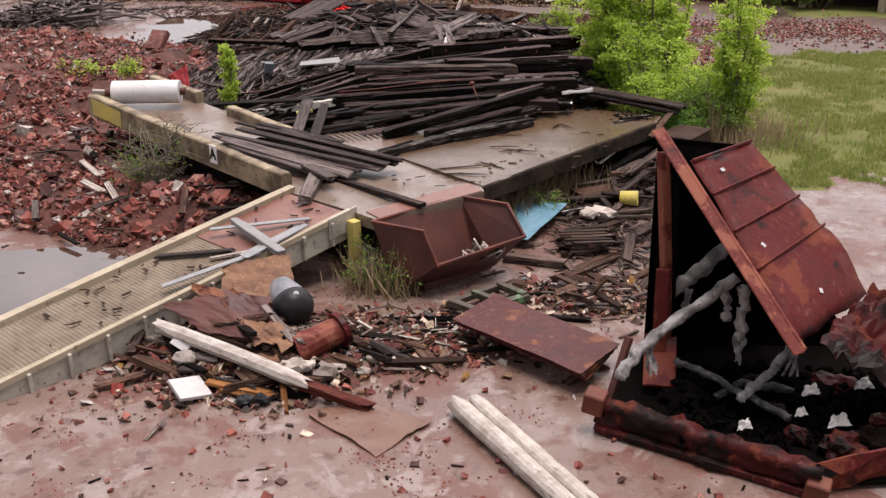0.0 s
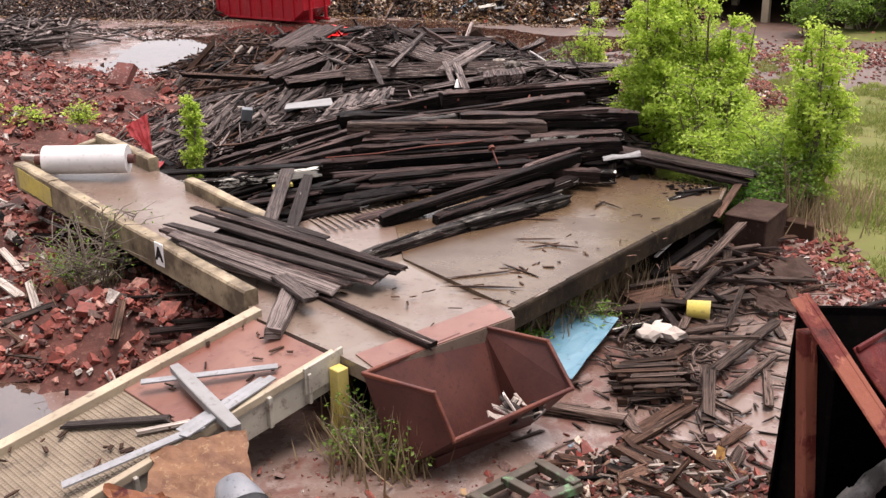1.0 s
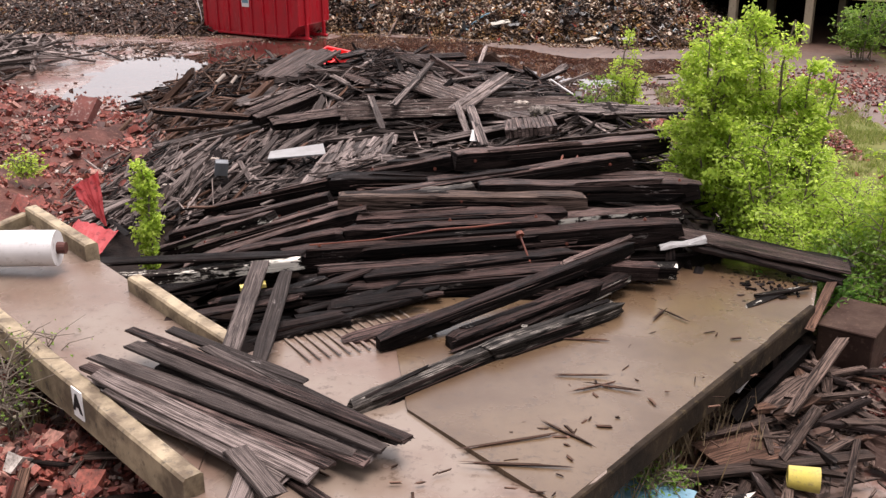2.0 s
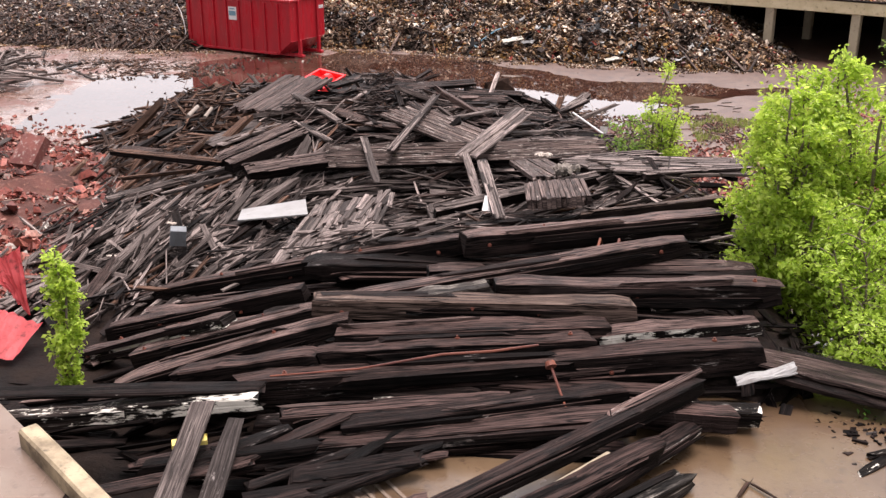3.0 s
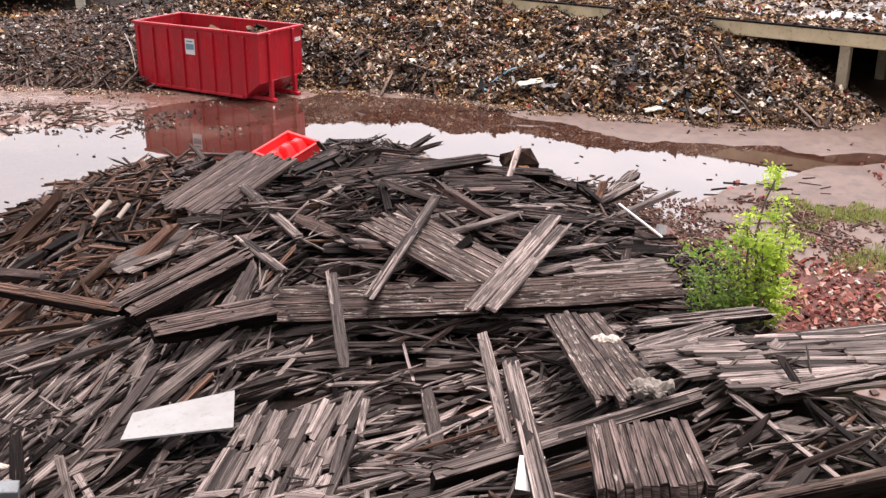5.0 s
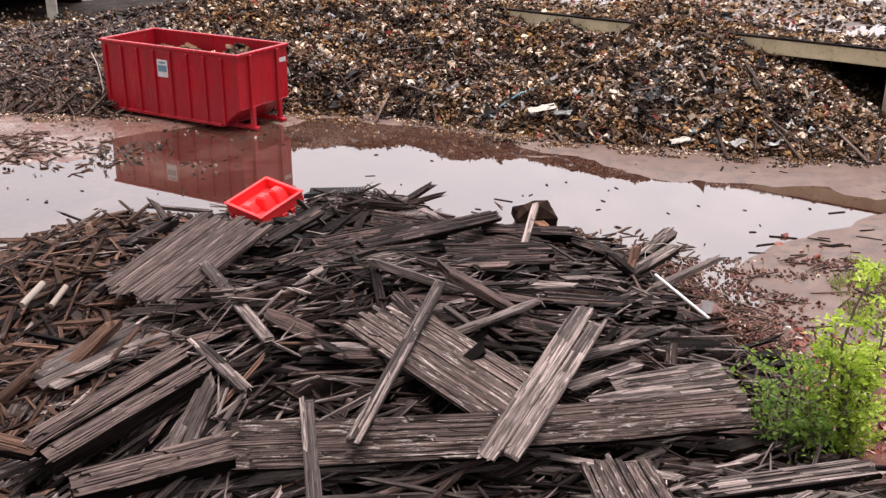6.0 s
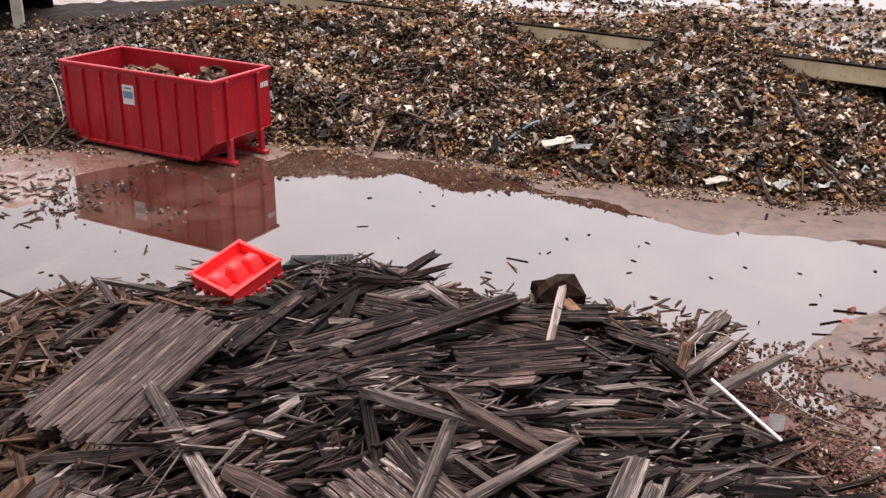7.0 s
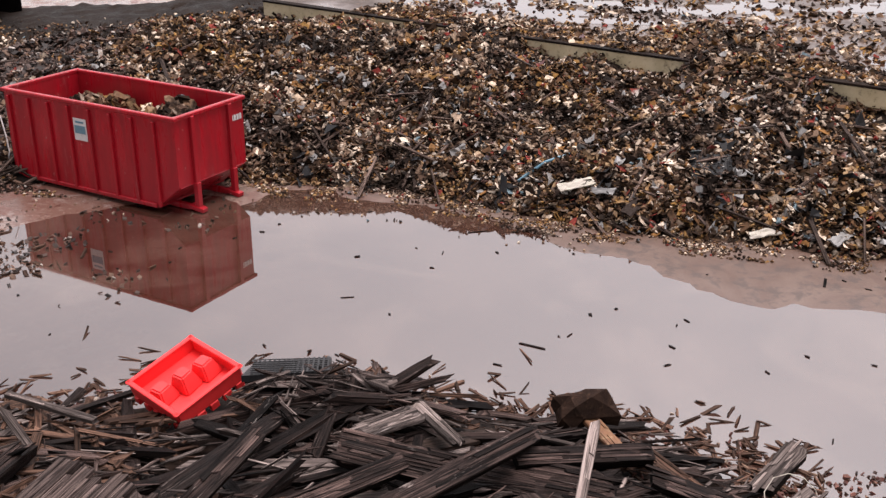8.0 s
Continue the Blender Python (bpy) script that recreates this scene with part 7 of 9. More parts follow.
# shreds of lagging that hang from the pipes
for k, (x, y, z) in enumerate(((5.02, 9.98, 1.15), (4.35, 10.95, 1.5), (5.66, 9.52, 1.2), (3.7, 9.55, 1.15))):
    bm = bmesh.new()
    for q in range(3):
        a = RNG.uniform(0, 6.3)
        pts = [Vector((x + 0.05 * q + 0.06 * math.sin(a + 2 * f), y + 0.05 * math.cos(a + 3 * f), z - 0.42 * f)) for f in np.linspace(0, 1, 6)]
        add_tube(bm, pts, [0.03, 0.04, 0.022, 0.032, 0.015, 0.004], 5)
    for v in bm.verts:
        v.co += Vector(RNG.normal(0, 0.014, 3))
    tagged(part("lagging_shred", bm, M_LAGGING), "torn ash-grey lagging hanging in shreds", "lagging", "lagging shreds")


# ---- loose planks on the yard beside the dock ----
def yard_z(x, y):
    """The top of the thin litter of planks beside the dock."""
    return 0.06 + 0.32 * math.exp(-((x - 4.6) / 1.6) ** 2 - ((y - 21.3) / 1.8) ** 2) + 0.12 * math.exp(-((x - 3.6) / 1.8) ** 2 - ((y - 18.2) / 1.6) ** 2)


litter = thing("plank_litter", "scattered broken brown planks on the wet yard", "planks", (4, 19, 0))
for i in range(150):
    x, y = (RNG.normal(4.7, 0.9), RNG.normal(21.4, 1.1)) if i < 95 else (RNG.normal(3.8, 1.1), RNG.normal(17.8, 1.5))
    if x < 1.3 + 0.72 * (y - 17.2):
        x = 1.5 + 0.72 * (y - 17.2) + RNG.random()
    if x > 4.5 and y < 19.7:
        x -= 1.4
    mat_ = [M_UMBER, M_BROWN, M_DUSK][int(RNG.choice(3, p=[0.55, 0.2, 0.25]))]
    ln, me = shapes[mat_.name][int(RNG.integers(8))]
    a = RNG.normal(0.75, 0.55) if RNG.random() < 0.7 else RNG.uniform(0, 3.1)
    place = pose(x, y, yard_z(x, y) + RNG.uniform(0, 0.18 if i < 95 else 0.08), RNG.normal(0, 8), RNG.normal(0, 5), math.degrees(a)) @ Matrix.Diagonal((0.55, 0.45, 0.5, 1))
    if i % 5 < 3:
        ob = link("plank", me, None, litter)
        ob.matrix_basis = place
LITTER = "planks on the yard"
for a, b, w, h, mat_, word in (
        ((3.66, 20.35, 0.5), (5.08, 22.33, 0.72), 0.2, 0.14, M_CHAR, "black scorched plank"), ((4.16, 19.43, 0.42), (4.88, 20.56, 0.6), 0.18, 0.05, M_UMBER, "grey-brown plank"),
        ((4.18, 20.62, 0.52), (4.78, 21.23, 0.62), 0.3, 0.04, M_UMBER, "broad grey-brown board"), ((5.16, 22.19, 0.52), (5.9, 21.19, 0.3), 0.17, 0.06, M_UMBER, "grey-brown plank"),
        ((5.42, 20.85, 0.42), (6.17, 20.39, 0.22), 0.16, 0.05, M_UMBER, "grey-brown plank"), ((6.21, 20.5, 0.24), (6.24, 19.9, 0.12), 0.17, 0.04, M_BROWN, "short brown board"),
        ((4.73, 18.49, 0.3), (5.18, 19.68, 0.52), 0.1, 0.05, M_UMBER, "narrow grey batten"), ((4.66, 19.5, 0.4), (5.16, 19.93, 0.42), 0.14, 0.05, M_UMBER, "short grey plank"),
        ((5.94, 22.1, 0.32), (6.77, 21.76, 0.2), 0.09, 0.05, M_DUSK, "thin dark batten"), ((4.06, 19.77, 0.36), (4.63, 19.56, 0.36), 0.1, 0.04, M_DUSK, "thin dark batten"),
        ((6.43, 20.51, 0.14), (6.94, 20.87, 0.12), 0.1, 0.04, M_BROWN, "thin brown batten"), ((3.38, 18.35, 0.24), (4.45, 18.55, 0.24), 0.26, 0.05, M_BROWN, "broad brown board"),
        ((5.67, 19.25, 0.08), (5.69, 18.54, 0.07), 0.15, 0.04, M_UMBER, "short grey plank"), ((2.8, 18.27, 0.28), (3.57, 18.64, 0.28), 0.13, 0.07, M_FLAKED, "dark batten with white paint")):
    timber(a, b, w, h, mat_, word + " lying on the wet yard", "plank", "plank", RNG.normal(0, 5), 0.006, 0.14, 5, 0.0, LITTER)
for q in (((5.98, 21.55, 0.3), (6.8, 21.87, 0.32), (6.98, 21.02, 0.2), (6.1, 20.6, 0.22)), ((5.3, 20.28, 0.28), (5.62, 20.2, 0.3), (6.45, 19.42, 0.1), (5.48, 19.36, 0.16))):
    bm = bmesh.new()
    add_torn(bm, q, 0.015, 0.12, 0.09, 10, q[0][0])
    solid("bent_board", bm, M_GRIME, "bent dark sheet of rotten plywood on the planks", "board")
bm = bmesh.new()
add_box(bm, (0.62, 0.34, 0.34), pose(7.2, 23.75, 0.25, 0, 3, -28), 0.02, 0.012)
solid("wooden_block", bm, M_BROWN, "short brown timber block behind the steel box", "block")
timber((4.14, 22.55, 1.26), (4.88, 23.2, 1.28), 0.13, 0.05, M_FLAKED, "black board with white paint on the slab", "board", "board", 8, 0.006, 0.1, 5)
timber((4.4, 22.95, 1.3), (5.25, 23.3, 1.32), 0.1, 0.05, M_FLAKED, "black board with white paint on the slab", "board", "board", -6, 0.006, 0.1, 5)
bm = bmesh.new()
for i in range(90):
    x, y = RNG.normal(4.5, 0.4), RNG.normal(23.5, 0.3)
    if x - 0.5 * (y - 22.7) < 4.95:
        s = 0.02 + 0.07 * RNG.random() ** 3
        add_box(bm, (s * RNG.uniform(1, 2.4), s, 0.02), pose(x, y, 1.24, RNG.normal(0, 12), 0, RNG.uniform(0, 180)), 0.0, s * 0.25)
tagged(solid("charred_crumbs", bm, M_CHAR, "black charred crumbs on the end of the slab", "crumbs"), "black charred crumbs on the end of the slab", "crumbs", kind="stuff")
rows = []
for i in range(900):
    x, y = RNG.normal(4.1, 1.3), RNG.normal(19.5, 2.6)
    if x < 1.2 + 0.72 * (y - 17.2):
        continue
    if x > 4.4 and y < 19.6:
        x, y = x - 1.3, y + 0.4
    ln = RNG.uniform(0.15, 0.7)
    rows.append((pose(x, y, yard_z(x, y) * 0.9 + 0.01, RNG.normal(0, 8), RNG.normal(0, 6), RNG.uniform(0, 180)), board_shape(ln, RNG.uniform(0.015, 0.06), RNG.uniform(0.012, 0.03), 2, 0.05, 0.0, 0.12)))
tagged(link("splinters", many_boards("splinters", rows, M_UMBER), None, litter), kind="stuff")
timber((2.7, 18.95, 0.35), (5.4, 19.6, 0.4), 0.22, 0.06, M_UMBER, "long grey plank under the yellow pail", "plank", "plank", 0, 0.006, 0.08, 4)
timber((3.2, 19.4, 0.34), (4.1, 19.9, 0.36), 0.9, 0.04, M_BROWN, "square brown board on the litter", "board", "board", 0, 0.006, 0.05, 2)
timber((4.25, 16.9, 0.26), (5.6, 18.75, 0.28), 0.2, 0.06, M_UMBER, "long grey plank aslant on the yard", "plank", "plank", 0, 0.006, 0.08, 4)
timber((3.95, 15.5, 0.2), (4.15, 16.75, 0.34), 0.2, 0.06, M_UMBER, "short grey plank on the yard", "plank", "plank", 0, 0.006, 0.08, 3)
timber((2.6, 14.6, 0.14), (3.8, 15.9, 0.14), 0.15, 0.06, M_BROWN, "brown batten on the yard", "plank", "plank", 0, 0.006, 0.08, 3)
timber((1.5, 15.7, 0.22), (2.7, 15.4, 0.2), 0.2, 0.12, M_UMBER, "short thick grey plank on the yard", "plank", "plank", 0, 0.01, 0.08, 3)
timber((4.4, 20.3, 0.6), (5.6, 22.2, 0.9), 0.18, 0.06, M_UMBER, "grey plank leaning on the litter", "plank", "plank", 0, 0.006, 0.08, 4)
timber((3.7, 20.6, 0.75), (5.3, 23.1, 1.2), 0.05, 0.04, M_WHITE, "thin pale strip leaning on the dock", "strip", "strip", 0, 0, 0.02, 3)
timber((5.1, 22.3, 1.0), (5.75, 23.6, 1.3), 0.16, 0.04, M_BROWN, "tan board leaning on the dock end", "board", "board", 0, 0.004, 0.05, 3)


def pallet(m, label):
    """A small pallet: three bearers between two decks of slats."""
    top = thing("pallet", label, "pallet", m.translation)
    for y in (-0.4, 0.0, 0.4):
        for x in (-0.5, 0.0, 0.5):
            bm = bmesh.new()
            add_box(bm, (0.14, 0.1, 0.09), m @ pose(x, y, 0.085), 0.004, 0.006)
            part("block", bm, M_BROWN, top)
    for z, n in ((0.02, 3), (0.15, 6)):
        for k in range(n):
            y = -0.42 + 0.84 * k / (n - 1)
            ob = link("slat", board_mesh("slat", *board_shape(RNG.uniform(0.75, 1.18), 0.11, 0.022, 4, 0.06, 0.0, 0.1), M_BROWN if k % 2 else M_UMBER), None, top)
            ob.matrix_basis = m @ pose(RNG.normal(0, 0.05), y, z, RNG.normal(0, 2), 0, RNG.normal(0, 4))
    return top


pallet(pose(3.2, 16.45, 0.03, 0, 0, 5), "rotten brown timber pallet on the yard")
pallet(pose(3.25, 16.5, 0.21, 1, 0, 8), "rotten brown timber pallet on the yard")
bm = bmesh.new()
for k in range(3):
    bmesh.ops.create_icosphere(bm, subdivisions=2, radius=0.24, matrix=Matrix.Translation((3.35 + 0.2 * k, 18.05 + 0.12 * (k % 2), 0.3)) @ Matrix.Diagonal((1, 0.9, 0.5, 1)))
for v in bm.verts:
    v.co += v.normal * 0.09 * lumps(v.co.x * 3, v.co.y * 3 + v.co.z * 2, 2.0)
solid("foam_lump", bm, M_LOG, "crumbling pale foam insulation on the planks", "insulation")
frame_ = thing("green_pallet", "rotten timber frame with flaking green paint", "frame", (1.4, 13.4, 0.1))
M_GREEN = mottled("flaking_green_paint", (0.06, 0.045, 0.03), (0.045, 0.035, 0.025), (0.15, 0.36, 0.16), 2.4, 3.0, (0.4, 0.7), 0.4)
for a, b in (((0.55, 13.1, 0.2), (1.5, 13.95, 0.25)), ((0.95, 12.75, 0.2), (2.0, 13.45, 0.25)), ((0.6, 13.1, 0.26), (1.05, 12.75, 0.26)), ((1.0, 13.5, 0.28), (1.45, 13.1, 0.28)), ((1.45, 13.9, 0.28), (1.95, 13.4, 0.28))):
    bm = bmesh.new()
    add_box(bm, ((Vector(b) - Vector(a)).length, 0.14, 0.12), along(a, b), 0.01, 0.01)
    part("rail", bm, M_GREEN, frame_)

# ---- brick rubble ----
def chunk(rng, lo=0.07, hi=0.2):
    s = rng.uniform(lo, hi, 3) * np.array([1.2, 0.9, 0.6])
    v = np.array([(x, y, z) for x in (-1, 1) for y in (-1, 1) for z in (-1, 1)], float) * s / 2
    v += rng.uniform(-0.22, 0.22, v.shape) * s
    return v


CUBE = [(0, 1, 3, 2), (4, 6, 7, 5), (0, 4, 5, 1), (2, 3, 7, 6), (0, 2, 6, 4), (1, 5, 7, 3)]


def fragments(name, spots, material, lo, hi, flat=1.0):
    """One mesh of loose broken pieces: spots are x, y, z."""
    vs, fs = [], []
    for k, (x, y, z) in enumerate(spots):
        v = chunk(RNG, lo, hi) * np.array([1, 1, flat])
        r = np.array(Euler(RNG.uniform(-0.9, 0.9, 2).tolist() + [RNG.uniform(0, 6.3)]).to_matrix())
        vs.append(v @ r.T + (x, y, z))
        fs += [tuple(i + 8 * k for i in f) for f in CUBE]
    me = bpy.data.meshes.new(name)
    me.from_pydata([tuple(v) for v in np.concatenate(vs)], [], fs)
    me.materials.append(material)
    me.update()
    return me


bricks = []
for i in range(10):
    bm = bmesh.new()
    add_box(bm, (0.215 * RNG.uniform(0.5, 1), 0.105, 0.068), None, 0.006, 0.008)
    me = bpy.data.meshes.new("brick")
    bm.to_mesh(me)
    bm.free()
    me.materials.append(M_BRICK)
    bricks.append(me)


def rubble_spot(patchy=0.0):
    while True:
        x, y = RNG.uniform(-28, -3.2), RNG.uniform(15.5, 49)
        if rubble_z(x, y) > 0.08 and RNG.random() < max(1.2 - (y - 15) / 40, 0.5) and lumps(x, y, 0.75, 31.0) > patchy * RNG.uniform(-0.5, 0.6):
            return x, y


rubble = thing("brick_rubble", "heap of broken red bricks and mortar", "rubble", (-9, 20, 0))
for i in range(300):
    x, y = RNG.uniform(-11, -3.9), RNG.uniform(16, 23)
    if rubble_z(x, y) < 0.1:
        continue
    ob = link("brick", bricks[i % 10], None, rubble)
    ob.matrix_basis = pose(x, y, rubble_z(x, y) + RNG.uniform(0.0, 0.06), RNG.normal(0, 25), RNG.normal(0, 25), RNG.uniform(0, 360))
for nm, count, lo, hi, patchy in (("brick_pieces", 8500, 0.04, 0.2, 0.8), ("brick_crumbs", 24000, 0.02, 0.08, 0.4), ("large_lumps", 420, 0.16, 0.38, 0.6)):
    spots = []
    for i in range(count):
        x, y = rubble_spot(patchy)
        spots.append((x, y, rubble_z(x, y) + RNG.uniform(-0.05, 0.04)))
    tagged(link(nm, fragments(nm, spots, M_BRICK, lo, hi), None, rubble), kind="stuff")
rows = []
for i in range(420):
    x, y = rubble_spot(0.6)
    rows.append((pose(x, y, rubble_z(x, y) + 0.04, RNG.normal(0, 12), RNG.normal(0, 14), RNG.uniform(0, 180)), board_shape(RNG.uniform(0.15, 0.7), RNG.uniform(0.02, 0.07), 0.025, 2, 0.05, 0.0, 0.15)))
tagged(link("stick_litter", many_boards("stick_litter", rows, M_UMBER), None, rubble), kind="stuff")
for i in range(44):
    x, y = (RNG.uniform(-10.5, -4.5), RNG.uniform(16.5, 22)) if i < 26 else rubble_spot()
    if rubble_z(x, y) < 0.15:
        continue
    a, ln, z = RNG.uniform(0, 3.14), RNG.uniform(0.35, 1.0), rubble_z(x, y) + 0.06
    p, q = (x - math.cos(a) * ln / 2, y - math.sin(a) * ln / 2), (x + math.cos(a) * ln / 2, y + math.sin(a) * ln / 2)
    mat_, word = ((M_BROWN, "brown"), (M_GREY, "grey"), (M_CHAR, "charred"), (M_UMBER, "rotten"))[i % 4]
    timber((*p, z + RNG.uniform(-0.05, 0.12)), (*q, z + RNG.uniform(-0.05, 0.12)), RNG.uniform(0.07, 0.2), 0.035, mat_, "short " + word + " board lying on the brick rubble", "board", "board", RNG.normal(0, 12), 0.004, 0.1, 3, 0.0, "boards on the rubble")
for a, b, w, mat_ in (((-9.2, 20.4, 0.75), (-8.5, 19.7, 0.6), 0.16, M_LOG), ((-8.7, 19.2, 0.6), (-8.0, 18.6, 0.55), 0.18, M_LOG), ((-8.1, 19.2, 0.55), (-7.5, 18.2, 0.5), 0.15, M_LOG), ((-7.4, 19.6, 0.6), (-6.7, 19.7, 0.62), 0.16, M_LOG), ((-7.0, 18.4, 0.6), (-6.5, 19.4, 0.7), 0.1, M_CREAM), ((-5.6, 17.5, 0.95), (-5.35, 16.4, 0.75), 0.14, M_BROWN), ((-9.3, 17.9, 0.5), (-8.9, 17.0, 0.4), 0.15, M_GREY), ((-10.5, 22.9, 1.0), (-7.9, 21.0, 0.9), 0.05, M_LOG), ((-4.6, 17.2, 0.75), (-3.7, 17.7, 0.6), 0.3, M_CHAR), ((-4.9, 16.9, 0.7), (-3.9, 17.2, 0.7), 0.2, M_CHAR), ((-8.2, 16.6, 0.2), (-7.6, 16.1, 0.16), 0.1, M_CHAR), ((-9.8, 21.6, 1.1), (-8.9, 20.6, 0.8), 0.16, M_CHAR)):
    timber(a, b, w, 0.05, mat_, "loose board on the brick rubble", "board", "board", RNG.normal(0, 10), 0.004, 0.06, 3, 0.0, "boards on the rubble")
bm = bmesh.new()
add_slab(bm, [(-12.9, 35.4, 1.0), (-12.2, 35.2, 1.0), (-12.0, 35.7, 1.6), (-12.7, 36.0, 1.6)], 0.25)
solid("brickwork_block", bm, mottled("old_brickwork", (0.15, 0.045, 0.034), (0.1, 0.03, 0.024), (0.36, 0.32, 0.29), 2.0, 9.0, (0.6, 0.85), 0.5), "block of fallen brickwork with mortar", "masonry")

# ---- scrap round the skip and ramp ----
def scrap_z(x, y):
    return 0.05 + 0.55 * math.exp(-((x + 2.7) / 1.3) ** 2 - ((y - 11.2) / 0.85) ** 2) + 0.12 * math.exp(-((x - 0.2) / 1.3) ** 2 - ((y - 12.0) / 0.6) ** 2) + 0.16 * math.exp(-((x - 3.2) / 0.9) ** 2 - ((y - 13.9) / 0.5) ** 2)


def scrap_spot():
    k = RNG.random()
    if k < 0.5:
        return RNG.normal(-2.5, 1.1), RNG.normal(11.1, 0.75)
    if k < 0.75:
        return RNG.normal(-0.2, 1.0), RNG.normal(11.9, 0.55)
    return RNG.normal(3.1, 0.75), RNG.normal(13.9, 0.4)


tagged(sheet("scrap_mound", np.arange(-6, 5.1, 0.25).tolist(), np.arange(8.8, 15.6, 0.25).tolist(), lambda x, y: scrap_z(x, y) - 0.06 + 0.03 * lumps(x, y, 2.0), M_DUST, lambda x, y: scrap_z(x, y) > 0.085), "mud and brick dust under scattered scrap", "rubble mound", kind="stuff")
scrap = thing("scrap_heap", "heap of broken boards, brick and foam by the ramp", "scrap heap", (-2.5, 11.2, 0))
for nm, count, mat_, lo, hi, flat in (("brick_pieces", 900, M_BRICK, 0.03, 0.15, 1.0), ("rubbish_pieces", 1100, M_TRASH, 0.03, 0.2, 0.5), ("bark_pieces", 1200, M_MUSH, 0.03, 0.16, 0.6), ("crumbs", 2600, M_BRICK, 0.015, 0.05, 1.0)):
    spots = []
    for i in range(count):
        x, y = scrap_spot()
        spots.append((x, y, scrap_z(x, y) + RNG.uniform(-0.02, 0.03)))
    tagged(link(nm, fragments(nm, spots, mat_, lo, hi, flat), None, scrap), kind="stuff")
for i in range(120):
    x, y = scrap_spot()
    mat_ = [M_GREY, M_BROWN, M_CHAR, M_BROWN][int(RNG.integers(4))]
    ln, me = shapes[mat_.name][int(RNG.integers(8))]
    ob = link("board", me, None, scrap)
    ob.matrix_basis = pose(x, y, scrap_z(x, y) + RNG.uniform(0, 0.1), RNG.normal(0, 14), RNG.normal(0, 8), RNG.uniform(-60, 40)) @ Matrix.Diagonal((0.42, 0.45, 0.6, 1))
for a, b, w, h, mat_ in (((-3.0, 12.15, 0.82), (-2.0, 11.8, 0.7), 0.16, 0.06, M_OSB), ((-2.85, 9.95, 0.22), (-1.9, 9.72, 0.18), 0.14, 0.05, M_ORANGE), ((-2.7, 9.82, 0.17), (-1.95, 9.6, 0.15), 0.08, 0.05, M_ORANGE), ((-1.75, 9.95, 0.22), (-1.6, 9.4, 0.1), 0.09, 0.05, M_ORANGE), ((-2.0, 10.0, 0.15), (-1.3, 9.75, 0.13), 0.16, 0.06, M_CHAR), ((-2.35, 11.45, 0.85), (-1.75, 10.75, 0.6), 0.13, 0.05, M_GREY), ((-4.4, 11.9, 0.6), (-4.5, 11.0, 0.3), 0.18, 0.05, M_UMBER), ((-4.1, 11.3, 0.6), (-3.4, 10.4, 0.3), 0.2, 0.05, M_CHAR), ((-3.6, 10.3, 0.2), (-2.9, 10.5, 0.35), 0.16, 0.05, M_BROWN), ((-2.4, 10.1, 0.3), (-1.8, 10.6, 0.42), 0.45, 0.05, M_BROWN), ((-2.2, 11.3, 0.72), (-1.6, 10.7, 0.6), 0.1, 0.05, M_GREY)):
    timber(a, b, w, h, mat_, "broken board on the scrap heap", "board", "board", RNG.normal(0, 8), 0.004, 0.12, 3, 0.0, "boards on the scrap heap")
rows = []
for i in range(150):
    x, y = scrap_spot()
    ln = RNG.uniform(0.12, 0.6)
    rows.append((pose(x, y, scrap_z(x, y) + RNG.uniform(0.02, 0.1), RNG.normal(0, 10), RNG.normal(0, 9), RNG.normal(20, 50)), board_shape(ln, RNG.uniform(0.02, 0.07), RNG.uniform(0.012, 0.04), 2, 0.04, 0.0, 0.14)))
tagged(link("pale_sticks", many_boards("pale_sticks", rows, M_SPLIT), None, scrap), kind="stuff")
for x, y, s in ((-2.25, 9.55, 0.12), (-2.0, 9.6, 0.11), (-3.45, 10.5, 0.15), (-1.73, 10.38, 0.17), (-1.5, 10.5, 0.14), (-1.2, 10.44, 0.16), (-1.0, 10.55, 0.12), (-2.1, 11.05, 0.12), (-0.6, 10.6, 0.09), (-0.5, 11.0, 0.1)):
    bm = bmesh.new()
    bmesh.ops.create_icosphere(bm, subdivisions=2, radius=s, matrix=Matrix.Translation((x, y, scrap_z(x, y) + s * 0.6)) @ Matrix.Diagonal((1.3, 1, 0.8, 1)))
    for v in bm.verts:
        v.co += v.normal * s * 0.5 * lumps(v.co.x * 4, v.co.y * 4 + v.co.z * 3, 2.0)
    solid("foam_lump", bm, M_LOG if x > -1.9 or x < -3 or y > 11 else M_RUBBER, "lump of discarded foam on the scrap", "foam", "foam lumps")
bm = bmesh.new()
add_slab(bm, [(-3.75, 10.7, 0.5), (-3.45, 10.55, 0.4), (-3.3, 10.8, 0.62), (-3.6, 11.0, 0.65)], 0.05)
solid("white_scrap", bm, M_WHITE, "torn white plastic piece on the scrap heap", "plastic scrap")

